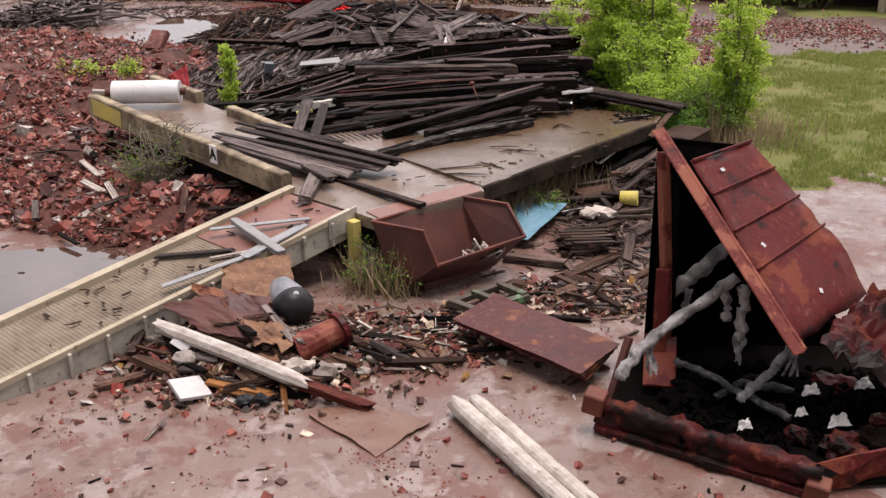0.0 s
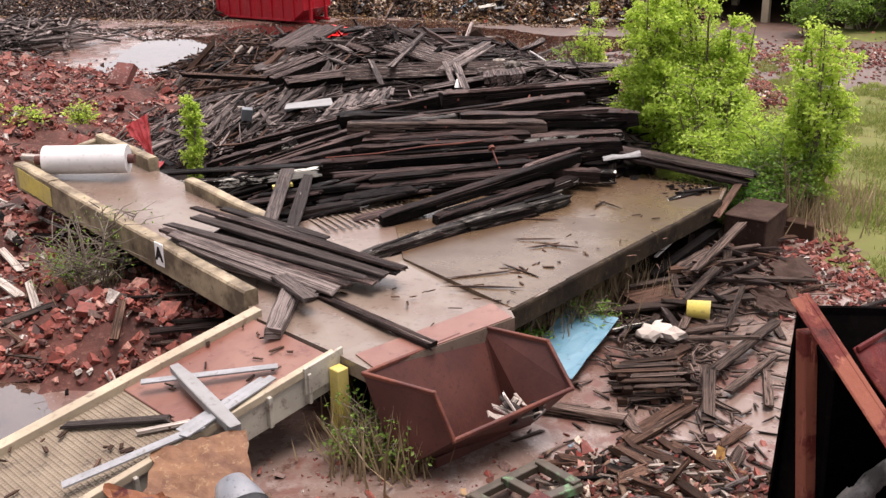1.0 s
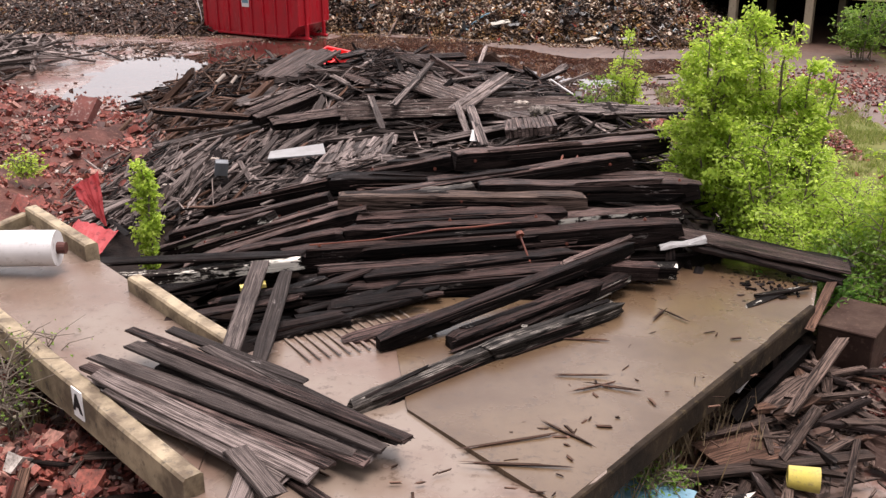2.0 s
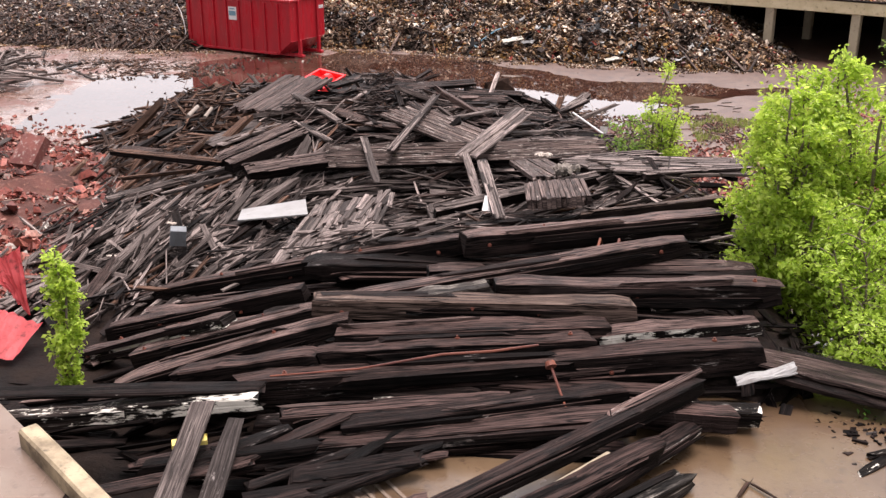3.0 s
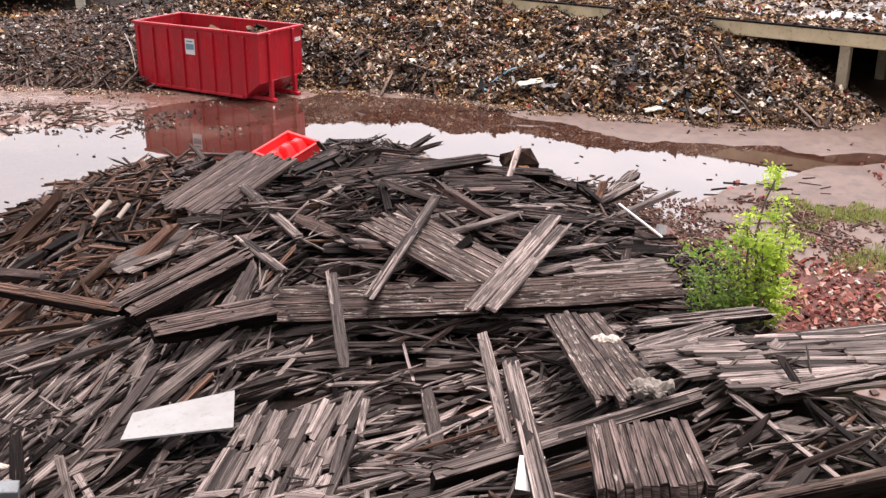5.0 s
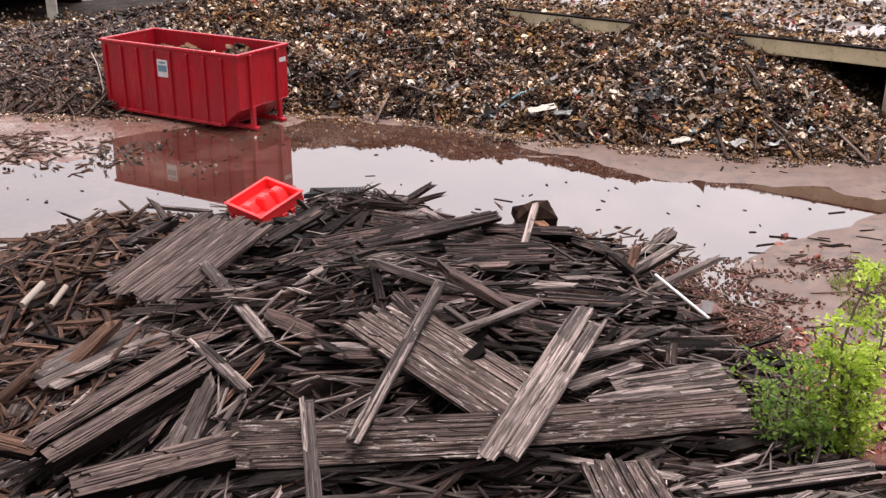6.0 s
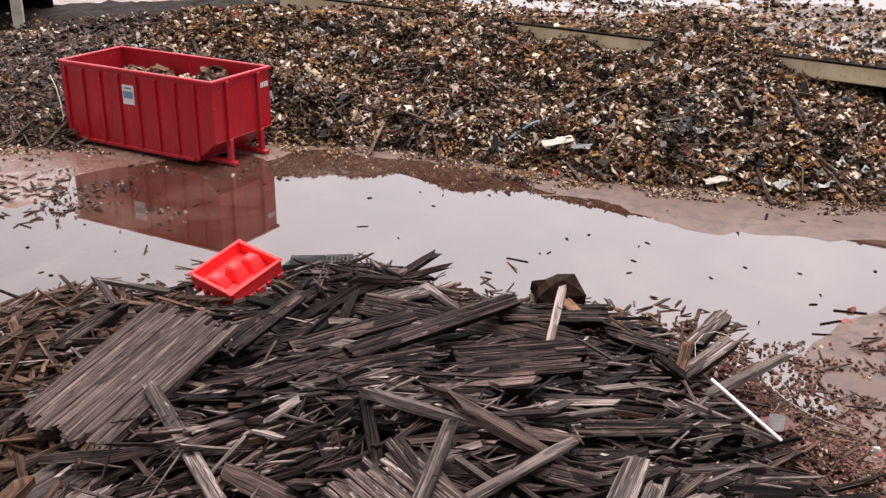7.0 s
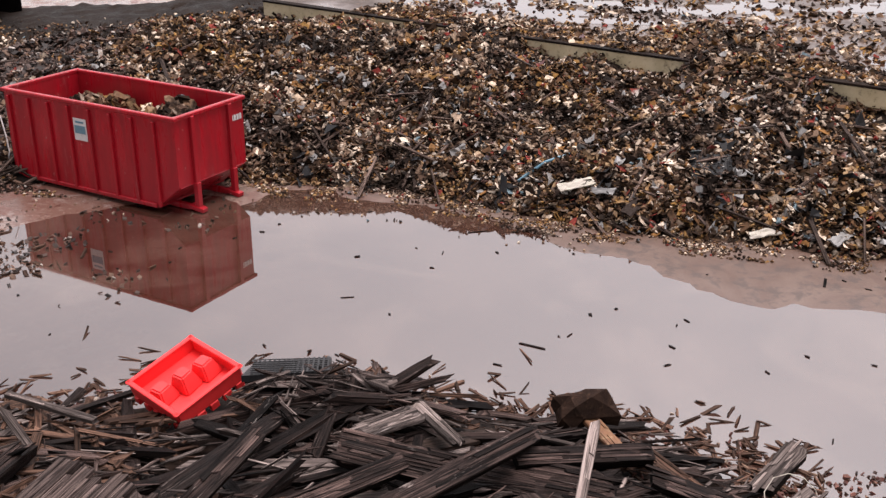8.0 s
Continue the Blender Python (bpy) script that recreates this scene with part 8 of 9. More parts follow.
for k, (q, mat_) in enumerate((([(-3.85, 12.15, 0.95), (-2.8, 11.95, 0.85), (-2.45, 11.3, 0.72), (-3.4, 11.45, 0.75)], M_SHEET), ([(-3.1, 11.75, 0.95), (-2.3, 11.75, 0.85), (-2.25, 11.15, 0.72), (-2.95, 11.1, 0.74)], M_DARKRUST), ([(-2.75, 11.2, 0.75), (-2.0, 11.1, 0.68), (-1.75, 10.55, 0.55), (-2.4, 10.55, 0.58)], M_OSB), ([(-4.2, 11.55, 0.8), (-3.3, 11.75, 0.95), (-2.2, 10.6, 0.62), (-3.2, 10.75, 0.6)], M_DARKRUST), ([(-2.35, 10.55, 0.42), (-1.75, 10.5, 0.42), (-1.7, 10.05, 0.3), (-2.3, 10.1, 0.3)], M_OSB), ([(-0.55, 11.6, 0.2), (-0.05, 11.9, 0.22), (0.2, 11.5, 0.18), (-0.35, 11.25, 0.16)], M_SHEET))):
    bm = bmesh.new()
    add_torn(bm, q, 0.015, 0.12, 0.06, 9, 2.0 + 1.7 * k)
    solid("torn_plate", bm, mat_, "torn rusty plate lying on the scrap heap", "plate", "torn plates")
spots = [(RNG.uniform(4.0, 7.4), RNG.uniform(8.5, 10.9), 0.18 + 0.12 * RNG.random()) for i in range(600)]
tagged(link("burnt_debris", fragments("burnt_debris", spots, M_SOOT_SHADE, 0.03, 0.11), None), "black burnt debris on the container's floor", "debris", kind="stuff")
for x, y, z, s in ((5.78, 9.02, 0.42, 0.1), (6.21, 8.75, 0.45, 0.17), (6.08, 9.72, 0.4, 0.15), (6.86, 9.86, 0.45, 0.16), (4.87, 8.35, 0.58, 0.12)):
    bm = bmesh.new()
    add_torn(bm, [(x - s, y - s * 0.6, z), (x + s, y - s * 0.5, z + 0.03), (x + s * 0.6, y + s * 0.8, z + 0.12), (x - s * 0.5, y + s * 0.5, z + 0.08)], 0.012, 0.03, 0.05, 6, x)
    solid("foam_scrap", bm, M_WHITE, "torn white scrap in the burnt container", "scrap", "white scraps")
# small bits lying on the ramp and the dock
rows = []
for i in range(45):
    p = on_ramp(RNG.uniform(0.3, 6.5), RNG.uniform(0.2, 1.9), 0.04)
    ln = RNG.uniform(0.04, 0.22)
    rows.append((pose(p[0], p[1], p[2], 0, 0, RNG.uniform(0, 180)), board_shape(ln, RNG.uniform(0.015, 0.06), 0.02, 2, 0.03, 0.0, 0.12)))
for i in range(130):
    x, y = RNG.uniform(-2.8, 4.2), RNG.uniform(15.6, 22)
    if -0.3 + 0.72 * (x - 1.0) + 16.9 < y and y < 21.5 and (x > -0.3 or y < 17.5):
        ln = RNG.uniform(0.03, 0.2)
        rows.append((pose(x, y, 1.39 - 0.022 * max(0, y - 16.5), 0, 0, RNG.uniform(0, 180)), board_shape(ln, RNG.uniform(0.01, 0.04), 0.015, 2, 0.03, 0.0, 0.12)))
tagged(link("splinters_on_concrete", many_boards("splinters_on_concrete", rows, M_BROWN), None), "brown splinters strewn over ramp and dock", "splinters", kind="stuff")

# ---- chips, sticks and crumbs strewn over yard and water ----
rows = []
for i in range(20):
    x, y = RNG.normal(5.5, 0.8), RNG.normal(46.8, 0.6)
    rows.append((pose(x, y, max(ground_z(x, y), 0.0) + 0.012, 0, 0, RNG.normal(10, 25)), board_shape(RNG.uniform(0.1, 0.6), RNG.uniform(0.01, 0.03), 0.02, 2, 0.04, 0.0, 0.15)))
for i in range(100):
    x, y = RNG.uniform(-14, 8), RNG.uniform(43.5, 56.5)
    if pile_z(x, y) > 0.1:
        continue
    ln = RNG.uniform(0.03, 0.14) if RNG.random() < 0.85 else RNG.uniform(0.2, 0.5)
    rows.append((pose(x, y, max(ground_z(x, y), 0.0) + 0.008, 0, 0, RNG.uniform(0, 180)), board_shape(ln, RNG.uniform(0.015, 0.06), 0.02, 2, 0.03, 0.0, 0.1)))
for i in range(120):
    x, y = RNG.uniform(-10, 9), RNG.uniform(6, 23)
    ln = RNG.uniform(0.03, 0.16)
    rows.append((pose(x, y, max(ground_z(x, y), 0.0) + 0.008, 0, 0, RNG.uniform(0, 180)), board_shape(ln, RNG.uniform(0.012, 0.05), 0.02, 2, 0.03, 0.0, 0.1)))
tagged(link("wood_chips", many_boards("wood_chips", rows, M_CHAR), None), "black wood chips strewn on mud and puddles", "wood chips", kind="stuff")
spots = []
for i in range(5200):
    x, y = RNG.uniform(2.3, 10.0), RNG.normal(38.9, 1.4)
    spots.append((x, y, ground_z(x, y) + 0.02 + 0.15 * math.exp(-((x - 6.5) / 3.6) ** 4 - ((y - 38.8) / 2.3) ** 4) * RNG.random()))
tagged(sheet("rubble_bank", np.arange(2.0, 13.1, 0.3).tolist(), np.arange(35.0, 43.1, 0.3).tolist(), lambda x, y: 0.03 + 0.2 * math.exp(-((x - 6.5) / 3.6) ** 4 - ((y - 38.8) / 2.3) ** 4) * (0.75 + 0.5 * lumps(x, y, 0.7, 9.0)) - 0.02, M_DUST, lambda x, y: math.exp(-((x - 6.5) / 3.6) ** 4 - ((y - 38.8) / 2.3) ** 4) * (0.75 + 0.5 * lumps(x, y, 0.7, 9.0)) > 0.3), "low bank of damp brick dust past the heap's end", "rubble mound", kind="stuff")
mush, rows = [], []
for i in range(5200):
    f = RNG.random()
    x, y = 1.6 + 1.7 * f + RNG.normal(0, 0.35), 44.3 - 3.6 * f + RNG.normal(0, 0.5)
    z = max(ground_z(x, y), 0.0) + 0.3 * math.exp(-((x - 1.5 - 0.47 * (44.3 - y)) / 0.5) ** 2) * RNG.random()
    mush.append((x, y, z))
    if i % 11 == 0:
        rows.append((pose(x, y, z + 0.03, RNG.normal(0, 12), RNG.normal(0, 12), RNG.uniform(0, 180)), board_shape(RNG.uniform(0.1, 0.5), RNG.uniform(0.015, 0.05), 0.015, 2, 0.05, 0.0, 0.15)))
for i in range(3800):
    x = RNG.uniform(-9.5, 2.2)
    y = 46.7 - 0.1 * abs(x + 5) ** 1.35 + RNG.normal(0, 0.5)
    if lumps(x, y, 0.8, 51.0) > RNG.uniform(-0.3, 0.5) and not (-8.6 < x < -6.2 and 44.9 < y < 47.1):
        mush.append((x, y, (pile_z(x, y) if pile_z(x, y) > 0.45 else max(ground_z(x, y), 0.0)) + 0.03 * RNG.random()))
for i in range(5200):
    x, y = RNG.uniform(2.4, 7.5), RNG.uniform(40.0, 46.0)
    if lumps(x, y, 0.75, 61.0) > RNG.uniform(-0.25, 0.6):
        mush.append((x, y, max(ground_z(x, y), 0.0) + 0.012))
        if i % 16 == 0:
            rows.append((pose(x, y, max(ground_z(x, y), 0.0) + 0.03, RNG.normal(0, 6), RNG.normal(0, 6), RNG.uniform(0, 180)), board_shape(RNG.uniform(0.1, 0.9), RNG.uniform(0.015, 0.06), 0.02, 2, 0.05, 0.0, 0.15)))
tagged(link("wet_debris", fragments("wet_debris", mush, M_MUSH, 0.015, 0.085), None), "brown brick crumbs and wet splinters at the heap's foot", "debris", kind="stuff")
tagged(link("debris_splinters", many_boards("debris_splinters", rows, M_BROWN), None), "brown splinters strewn at the heap's foot", "splinters", kind="stuff")
for i in range(10):
    x, y = RNG.normal(4.9, 0.5), RNG.normal(46.9, 0.7)
    spots.append((x, y, max(ground_z(x, y), 0) + 0.02))
for i in range(2200):
    x, y = RNG.uniform(8.5, 18), RNG.normal(45.5, 1.8)
    spots.append((x, y, ground_z(x, y) + 0.02))
for i in range(900):
    x, y = RNG.uniform(-19, -9), RNG.normal(41, 1.5)
    spots.append((x, y, ground_z(x, y) + 0.02))
shore = []
rows = []
for i in range(220):
    y = RNG.normal(52.5, 0.9)
    x = -16.0 - 0.5 * (y - 52) + RNG.normal(0, 1.7)
    ln = RNG.uniform(0.08, 0.6)
    rows.append((pose(x, y, max(ground_z(x, y), 0.0) + 0.02, RNG.normal(0, 6), RNG.normal(0, 6), RNG.uniform(0, 180)), board_shape(ln, RNG.uniform(0.02, 0.09), 0.025, 2, 0.05, 0.0, 0.15)))
tagged(link("shore_splinters", many_boards("shore_splinters", rows, M_BROWN), None), "brown splinters on a mud bank in the puddle", "splinters", kind="stuff")
for i in range(2400):
    x = RNG.uniform(-26, -9.5)
    y = RNG.normal(53.5 + 0.12 * (x + 9), 1.3)
    if lumps(x, y, 0.5, 13.0) > 0.35 * RNG.random():
        shore.append((x, y, max(ground_z(x, y), 0.0) + 0.02))
tagged(link("shore_litter", fragments("shore_litter", shore, M_BRUSH, 0.02, 0.11, 0.4), None), "dark rubbish and sticks lying along the puddle", "litter", kind="stuff")
for i in range(900):
    x, y = RNG.uniform(5.8, 8.2), RNG.normal(21.5, 1.3)
    spots.append((x, y, ground_z(x, y) + 0.02))
for i in range(160):
    x, y = RNG.uniform(-6, 6), RNG.uniform(6.5, 15)
    spots.append((x, y, ground_z(x, y) + 0.01))
crumbs = []
while len(crumbs) < 1900:
    x, y = RNG.uniform(-7, 7.5), RNG.uniform(5.5, 15)
    if lumps(x, y, 0.55, 23.0) > RNG.uniform(0.05, 0.5):
        crumbs.append((x, y, ground_z(x, y) + 0.004))
tagged(link("grit", fragments("grit", crumbs, M_BRICK, 0.008, 0.04), None), "red-brown grit in patches on the wet yard", "grit", kind="stuff")
tagged(link("brick_litter", fragments("brick_litter", spots, M_BRICK, 0.02, 0.14), None), "red brick crumbs strewn on the ground", "brick crumbs", kind="stuff")

# ---- the great refuse heap ----
spots, small, flat_, brush, on_deck = [], [], [], [], []
for i in range(108000):
    x = RNG.uniform(-34, 11)
    y = heap_front(x) - 1.0 + abs(RNG.normal(0, 5.5)) if RNG.random() < 0.85 else RNG.uniform(54, 74)
    h = heap_z(x, y)
    q = box_at.inverted() @ Vector((x, y, 0))
    if -0.3 < q.x < box_l + 0.1 and -0.3 < q.y < box_w + 0.1:
        continue
    if h > 0.02 and y < 76:
        if x < -15.5 + RNG.normal(0, 0.8) and y < 66:
            brush.append((x, y, h + RNG.uniform(-0.08, 0.1)))
        else:
            (small if i % 5 < 2 else flat_ if i % 5 == 2 else spots).append((x, y, h + RNG.uniform(-0.1, 0.1)))
    elif -2.2 < y - heap_front(x) <= 0 and lumps(x, y, 0.9, 27.0) > 0.5 * RNG.random() - 0.05 - 0.25 * (y - heap_front(x) > -0.6):
        small.append((x, y, max(ground_z(x, y), 0.0) + 0.015))
refuse = thing("refuse_heap", "great heap of shredded mixed refuse", "refuse heap", (-4, 60, 0))
tagged(link("refuse_pieces", fragments("refuse_pieces", spots, M_TRASH, 0.03, 0.135), None, refuse), kind="stuff")
tagged(link("refuse_crumbs", fragments("refuse_crumbs", small, M_TRASH, 0.02, 0.07), None, refuse), kind="stuff")
tagged(link("refuse_flakes", fragments("refuse_flakes", flat_, M_TRASH, 0.05, 0.22, 0.15), None, refuse), kind="stuff")
tagged(link("dark_rubbish", fragments("dark_rubbish", brush, M_BRUSH, 0.03, 0.2, 0.6), None, refuse), kind="stuff")


def deck_wet(x, y):
    """Where rain stands on the far deck."""
    return lumps(x * 0.6 + 0.5 * y, y, 0.16, 33.0) + 0.35 * lumps(x, y, 0.9, 3.0) > 0.08


wet = sheet("deck_puddle", np.arange(-14, 26, 0.35).tolist(), np.arange(60, 100, 0.35).tolist(), lambda x, y: 2.626, M_WATER, lambda x, y: (Vector((x, y, 0)) - f0).dot(fn) > 1.6 and deck_wet(x, y))
tagged(wet, "shallow rain puddles standing on the far deck", "puddle", kind="structure")
for i in range(17000):
    s, d = RNG.uniform(4, 46), abs(RNG.normal(0, 10)) + 0.2
    if RNG.random() < 0.35:
        d = RNG.uniform(0, 2.0)
    p = far_at(s, d, 2.64)
    if deck_wet(p[0], p[1]) and d > 1.6 and RNG.random() < 0.9:
        continue
    on_deck.append(p)
tagged(link("deck_litter", fragments("deck_litter", on_deck, M_TRASH, 0.04, 0.22, 0.35), None), "wet leaves and rubbish spread over the far deck", "litter", kind="stuff")


def rags(name, spots, material, lo, hi):
    """One mesh of crumpled sheets of torn stuff."""
    vs, fs = [], []
    for k, p in enumerate(spots):
        s = RNG.uniform(lo, hi) * np.array([1.0, RNG.uniform(0.4, 0.9)])
        v = np.array([(i * s[0], j * s[1], 0.0) for j in (-0.5, 0, 0.5) for i in (-0.5, 0, 0.5)])
        v += RNG.normal(0, 0.16, v.shape) * s[0]
        r = np.array(Euler((RNG.normal(0.5, 0.6), RNG.normal(0, 0.6), RNG.uniform(0, 6.3))).to_matrix())
        vs.append(v @ r.T + p)
        fs += [(9 * k + a, 9 * k + a + 1, 9 * k + a + 4, 9 * k + a + 3) for a in (0, 1, 3, 4)]
    me = bpy.data.meshes.new(name)
    me.from_pydata([tuple(v) for v in np.concatenate(vs)], [], fs)
    me.materials.append(material)
    me.update()
    return me


spots = []
for i in range(3600):
    x = RNG.uniform(-30, 11)
    y = heap_front(x) - 0.3 + abs(RNG.normal(0, 4.5))
    q = box_at.inverted() @ Vector((x, y, 0))
    if heap_z(x, y) > 0.02 and not (-0.4 < q.x < box_l + 0.2 and -0.4 < q.y < box_w + 0.2):
        spots.append((x, y, heap_z(x, y) + 0.06))
tagged(link("refuse_rags", rags("refuse_rags", spots, M_TRASH, 0.1, 0.32), None, refuse), kind="stuff")
spots = []
for i in range(260):
    c = RNG.uniform(0, 6)
    x = RNG.normal([-3.5, 3.6, -8.0, 5.5, 0.5, -15.0][int(c)], 1.6)
    y = heap_front(x) + abs(RNG.normal(2.5, 2.0))
    if heap_z(x, y) > 0.05:
        spots.append((x, y, heap_z(x, y) + 0.09))
tagged(link("white_rags", rags("white_rags", spots, M_BOARD, 0.1, 0.3), None, refuse), kind="stuff")
spots = []
for i in range(46):
    x = RNG.uniform(-9, 9)
    y = heap_front(x) + abs(RNG.normal(1.0, 2.5))
    if heap_z(x, y) > 0.05:
        spots.append((x, y, heap_z(x, y) + 0.08))
tagged(link("black_sheeting", rags("black_sheeting", spots, M_RUBBER, 0.25, 0.65), None, refuse), kind="stuff")
rows = []
for i in range(900):
    x = RNG.uniform(-30, 10) if i < 340 else RNG.uniform(-27, -15)
    y = heap_front(x) + abs(RNG.normal(0.5, 3.0))
    ln = RNG.uniform(0.4, 1.8)
    a = RNG.uniform(0, 3.14)
    dx, dy = math.cos(a) * ln / 2, math.sin(a) * ln / 2
    rows.append((along((x - dx, y - dy, heap_z(x - dx, y - dy) + 0.06), (x + dx, y + dy, heap_z(x + dx, y + dy) + 0.08)), board_shape(ln, RNG.uniform(0.04, 0.12), 0.035, 2, 0.06, 0.0, 0.1)))
tagged(link("refuse_sticks", many_boards("refuse_sticks", rows, M_UMBER), None, refuse), kind="stuff")
# a few larger things lying on the refuse
bm = bmesh.new()
grid = [[bm.verts.new((1.7 + 0.12 * i + 0.04 * lumps(i, j, 0.9), 56.3 + 0.1 * j + 0.04 * lumps(j, i, 0.9), heap_z(1.7 + 0.12 * i, 56.3 + 0.1 * j) + 0.1 + 0.06 * lumps(i * 1.3, j * 1.3, 0.6, 3))) for i in range(9)] for j in range(8)]
for j in range(7):
    for i in range(8):
        bm.faces.new((grid[j][i], grid[j][i + 1], grid[j + 1][i + 1], grid[j + 1][i]))
bmesh.ops.solidify(bm, geom=list(bm.faces), thickness=0.01)
solid("tarpaulin", bm, M_RUBBER, "crumpled black tarpaulin on the refuse heap", "tarpaulin")
bm = bmesh.new()
add_tube(bm, [(-2.4, 56.95, heap_z(-2.4, 56.95) + 0.06), (-1.75, 57.2, heap_z(-1.75, 57.2) + 0.12), (-1.15, 57.5, heap_z(-1.15, 57.5) + 0.08)], 0.035, 8)
solid("blue_pole", bm, M_BLUE, "thin pale blue pole lying on the refuse", "pole")
bm = bmesh.new()
add_tube(bm, [(-16.15, 57.85, 1.9), (-15.95, 57.75, 1.55), (-15.8, 57.6, 1.1), (-15.72, 57.5, 0.7), (-15.85, 57.45, 0.3), (-16.0, 57.4, 0.08)], 0.018, 6)
solid("loose_rope", bm, M_PAPER, "thin white rope hanging behind the red container", "rope")
for k, (x, y, s, a) in enumerate(((-1.0, 56.3, 0.5, 20), (-0.4, 56.1, 0.4, -30), (0.3, 55.5, 0.45, 60), (3.2, 54.8, 0.4, 10), (4.8, 54.5, 0.45, 45))):
    p = pose(x, y, max(heap_z(x, y), ground_z(x, y)) + 0.1, 8, -6, a)
    bm = bmesh.new()
    add_torn(bm, [p @ Vector(q) for q in ((-s, -s * 0.35, 0), (s, -s * 0.3, 0.02), (s * 0.9, s * 0.35, 0.08), (-s * 0.9, s * 0.3, 0.05))], 0.03, 0.06, 0.05, 7, 4.0 + k)
    solid("broken_panel", bm, [M_GREYPAINT, M_BOARD, M_UMBER][k % 3], "broken pale panel at the foot of the refuse", "panel", "broken panels")
# refuse in the container
spots = []
for i in range(700):
    p = box_at @ Vector((RNG.uniform(0.5, box_l - 0.4), RNG.uniform(0.45, box_w - 0.4), 0))
    spots.append((p.x, p.y, 1.1 + 0.5 * (1 - (box_at.inverted() @ p).x / box_l) + 0.55 * float(smooth_step((box_at.inverted() @ p).y, box_w * 0.5, box_w - 0.4)) + 0.5 * lumps(p.x, p.y, 0.8, 2) + 0.25 * RNG.random()))
tagged(link("container_load", fragments("container_load", spots, M_TRASH, 0.08, 0.32), None), "mixed refuse lying in the red container", "refuse", kind="stuff")

rows = []
for i in range(420):
    x, y = RNG.normal(-22.6, 1.5), RNG.normal(48.5, 2.4)
    z = 1.2 * math.exp(-((x + 22) / 2.8) ** 2 - ((y - 48.5) / 3.4) ** 2)
    ln = RNG.uniform(0.6, 2.6)
    rows.append((pose(x, y, z * RNG.uniform(0.6, 1) + 0.06, RNG.normal(0, 10), RNG.normal(0, 10), RNG.uniform(0, 180)), board_shape(ln, RNG.uniform(0.06, 0.2), RNG.uniform(0.04, 0.1), 2, 0.12, 0.0, 0.08)))
tagged(link("far_plank_heap", many_boards("far_plank_heap", rows, M_GREY), None), "heap of grey burnt planks beyond the brick rubble", "planks", kind="stuff")
# brown splinters round the back of the timber heap
rows = []
for i in range(1700):
    x = RNG.uniform(-11.5, 2.4)
    y = RNG.normal(46.4 - 0.1 * abs(x + 5) ** 1.35, 0.9)
    if pile_z(x, y) > 1.1 or (-8.6 < x < -6.2 and 44.9 < y < 47.1):
        continue
    ln = RNG.uniform(0.1, 0.6)
    rows.append((pose(x, y, (pile_z(x, y) if pile_z(x, y) > 0.45 else max(ground_z(x, y), 0.0)) + 0.02, RNG.normal(0, 12), RNG.normal(0, 10), RNG.uniform(0, 180)), board_shape(ln, RNG.uniform(0.02, 0.07), 0.02, 2, 0.06, 0.0, 0.15)))
tagged(link("brown_splinters", many_boards("brown_splinters", rows, M_BROWN), None, heap), kind="stuff")


# ---- shrubs ----
def leaves(name, spots, size, material):
    """Many small leaves, each a folded diamond, at the given places."""
    n = len(spots)
    p = np.array(spots)
    face = RNG.normal(size=(n, 3)) * 0.65 + (0, 0, 0.8)
    d = np.cross(face, RNG.normal(size=(n, 3)))
    d /= np.linalg.norm(d, axis=1)[:, None]
    e = np.cross(face, d)
    e /= np.linalg.norm(e, axis=1)[:, None]
    s = (size * RNG.uniform(0.6, 1.4, n))[:, None]
    up = np.cross(d, e) * s * 0.12
    v = np.stack([p, p + d * s * 0.5 + e * s * 0.28 + up, p + d * s, p + d * s * 0.5 - e * s * 0.28 + up], 1).reshape(-1, 3)
    me = bpy.data.meshes.new(name)
    me.from_pydata([tuple(x) for x in v], [], [(4 * i + a, 4 * i + b, 4 * i + c) for i in range(n) for a, b, c in ((0, 1, 2), (0, 2, 3))])
    me.materials.append(material)
    me.update()
    return me


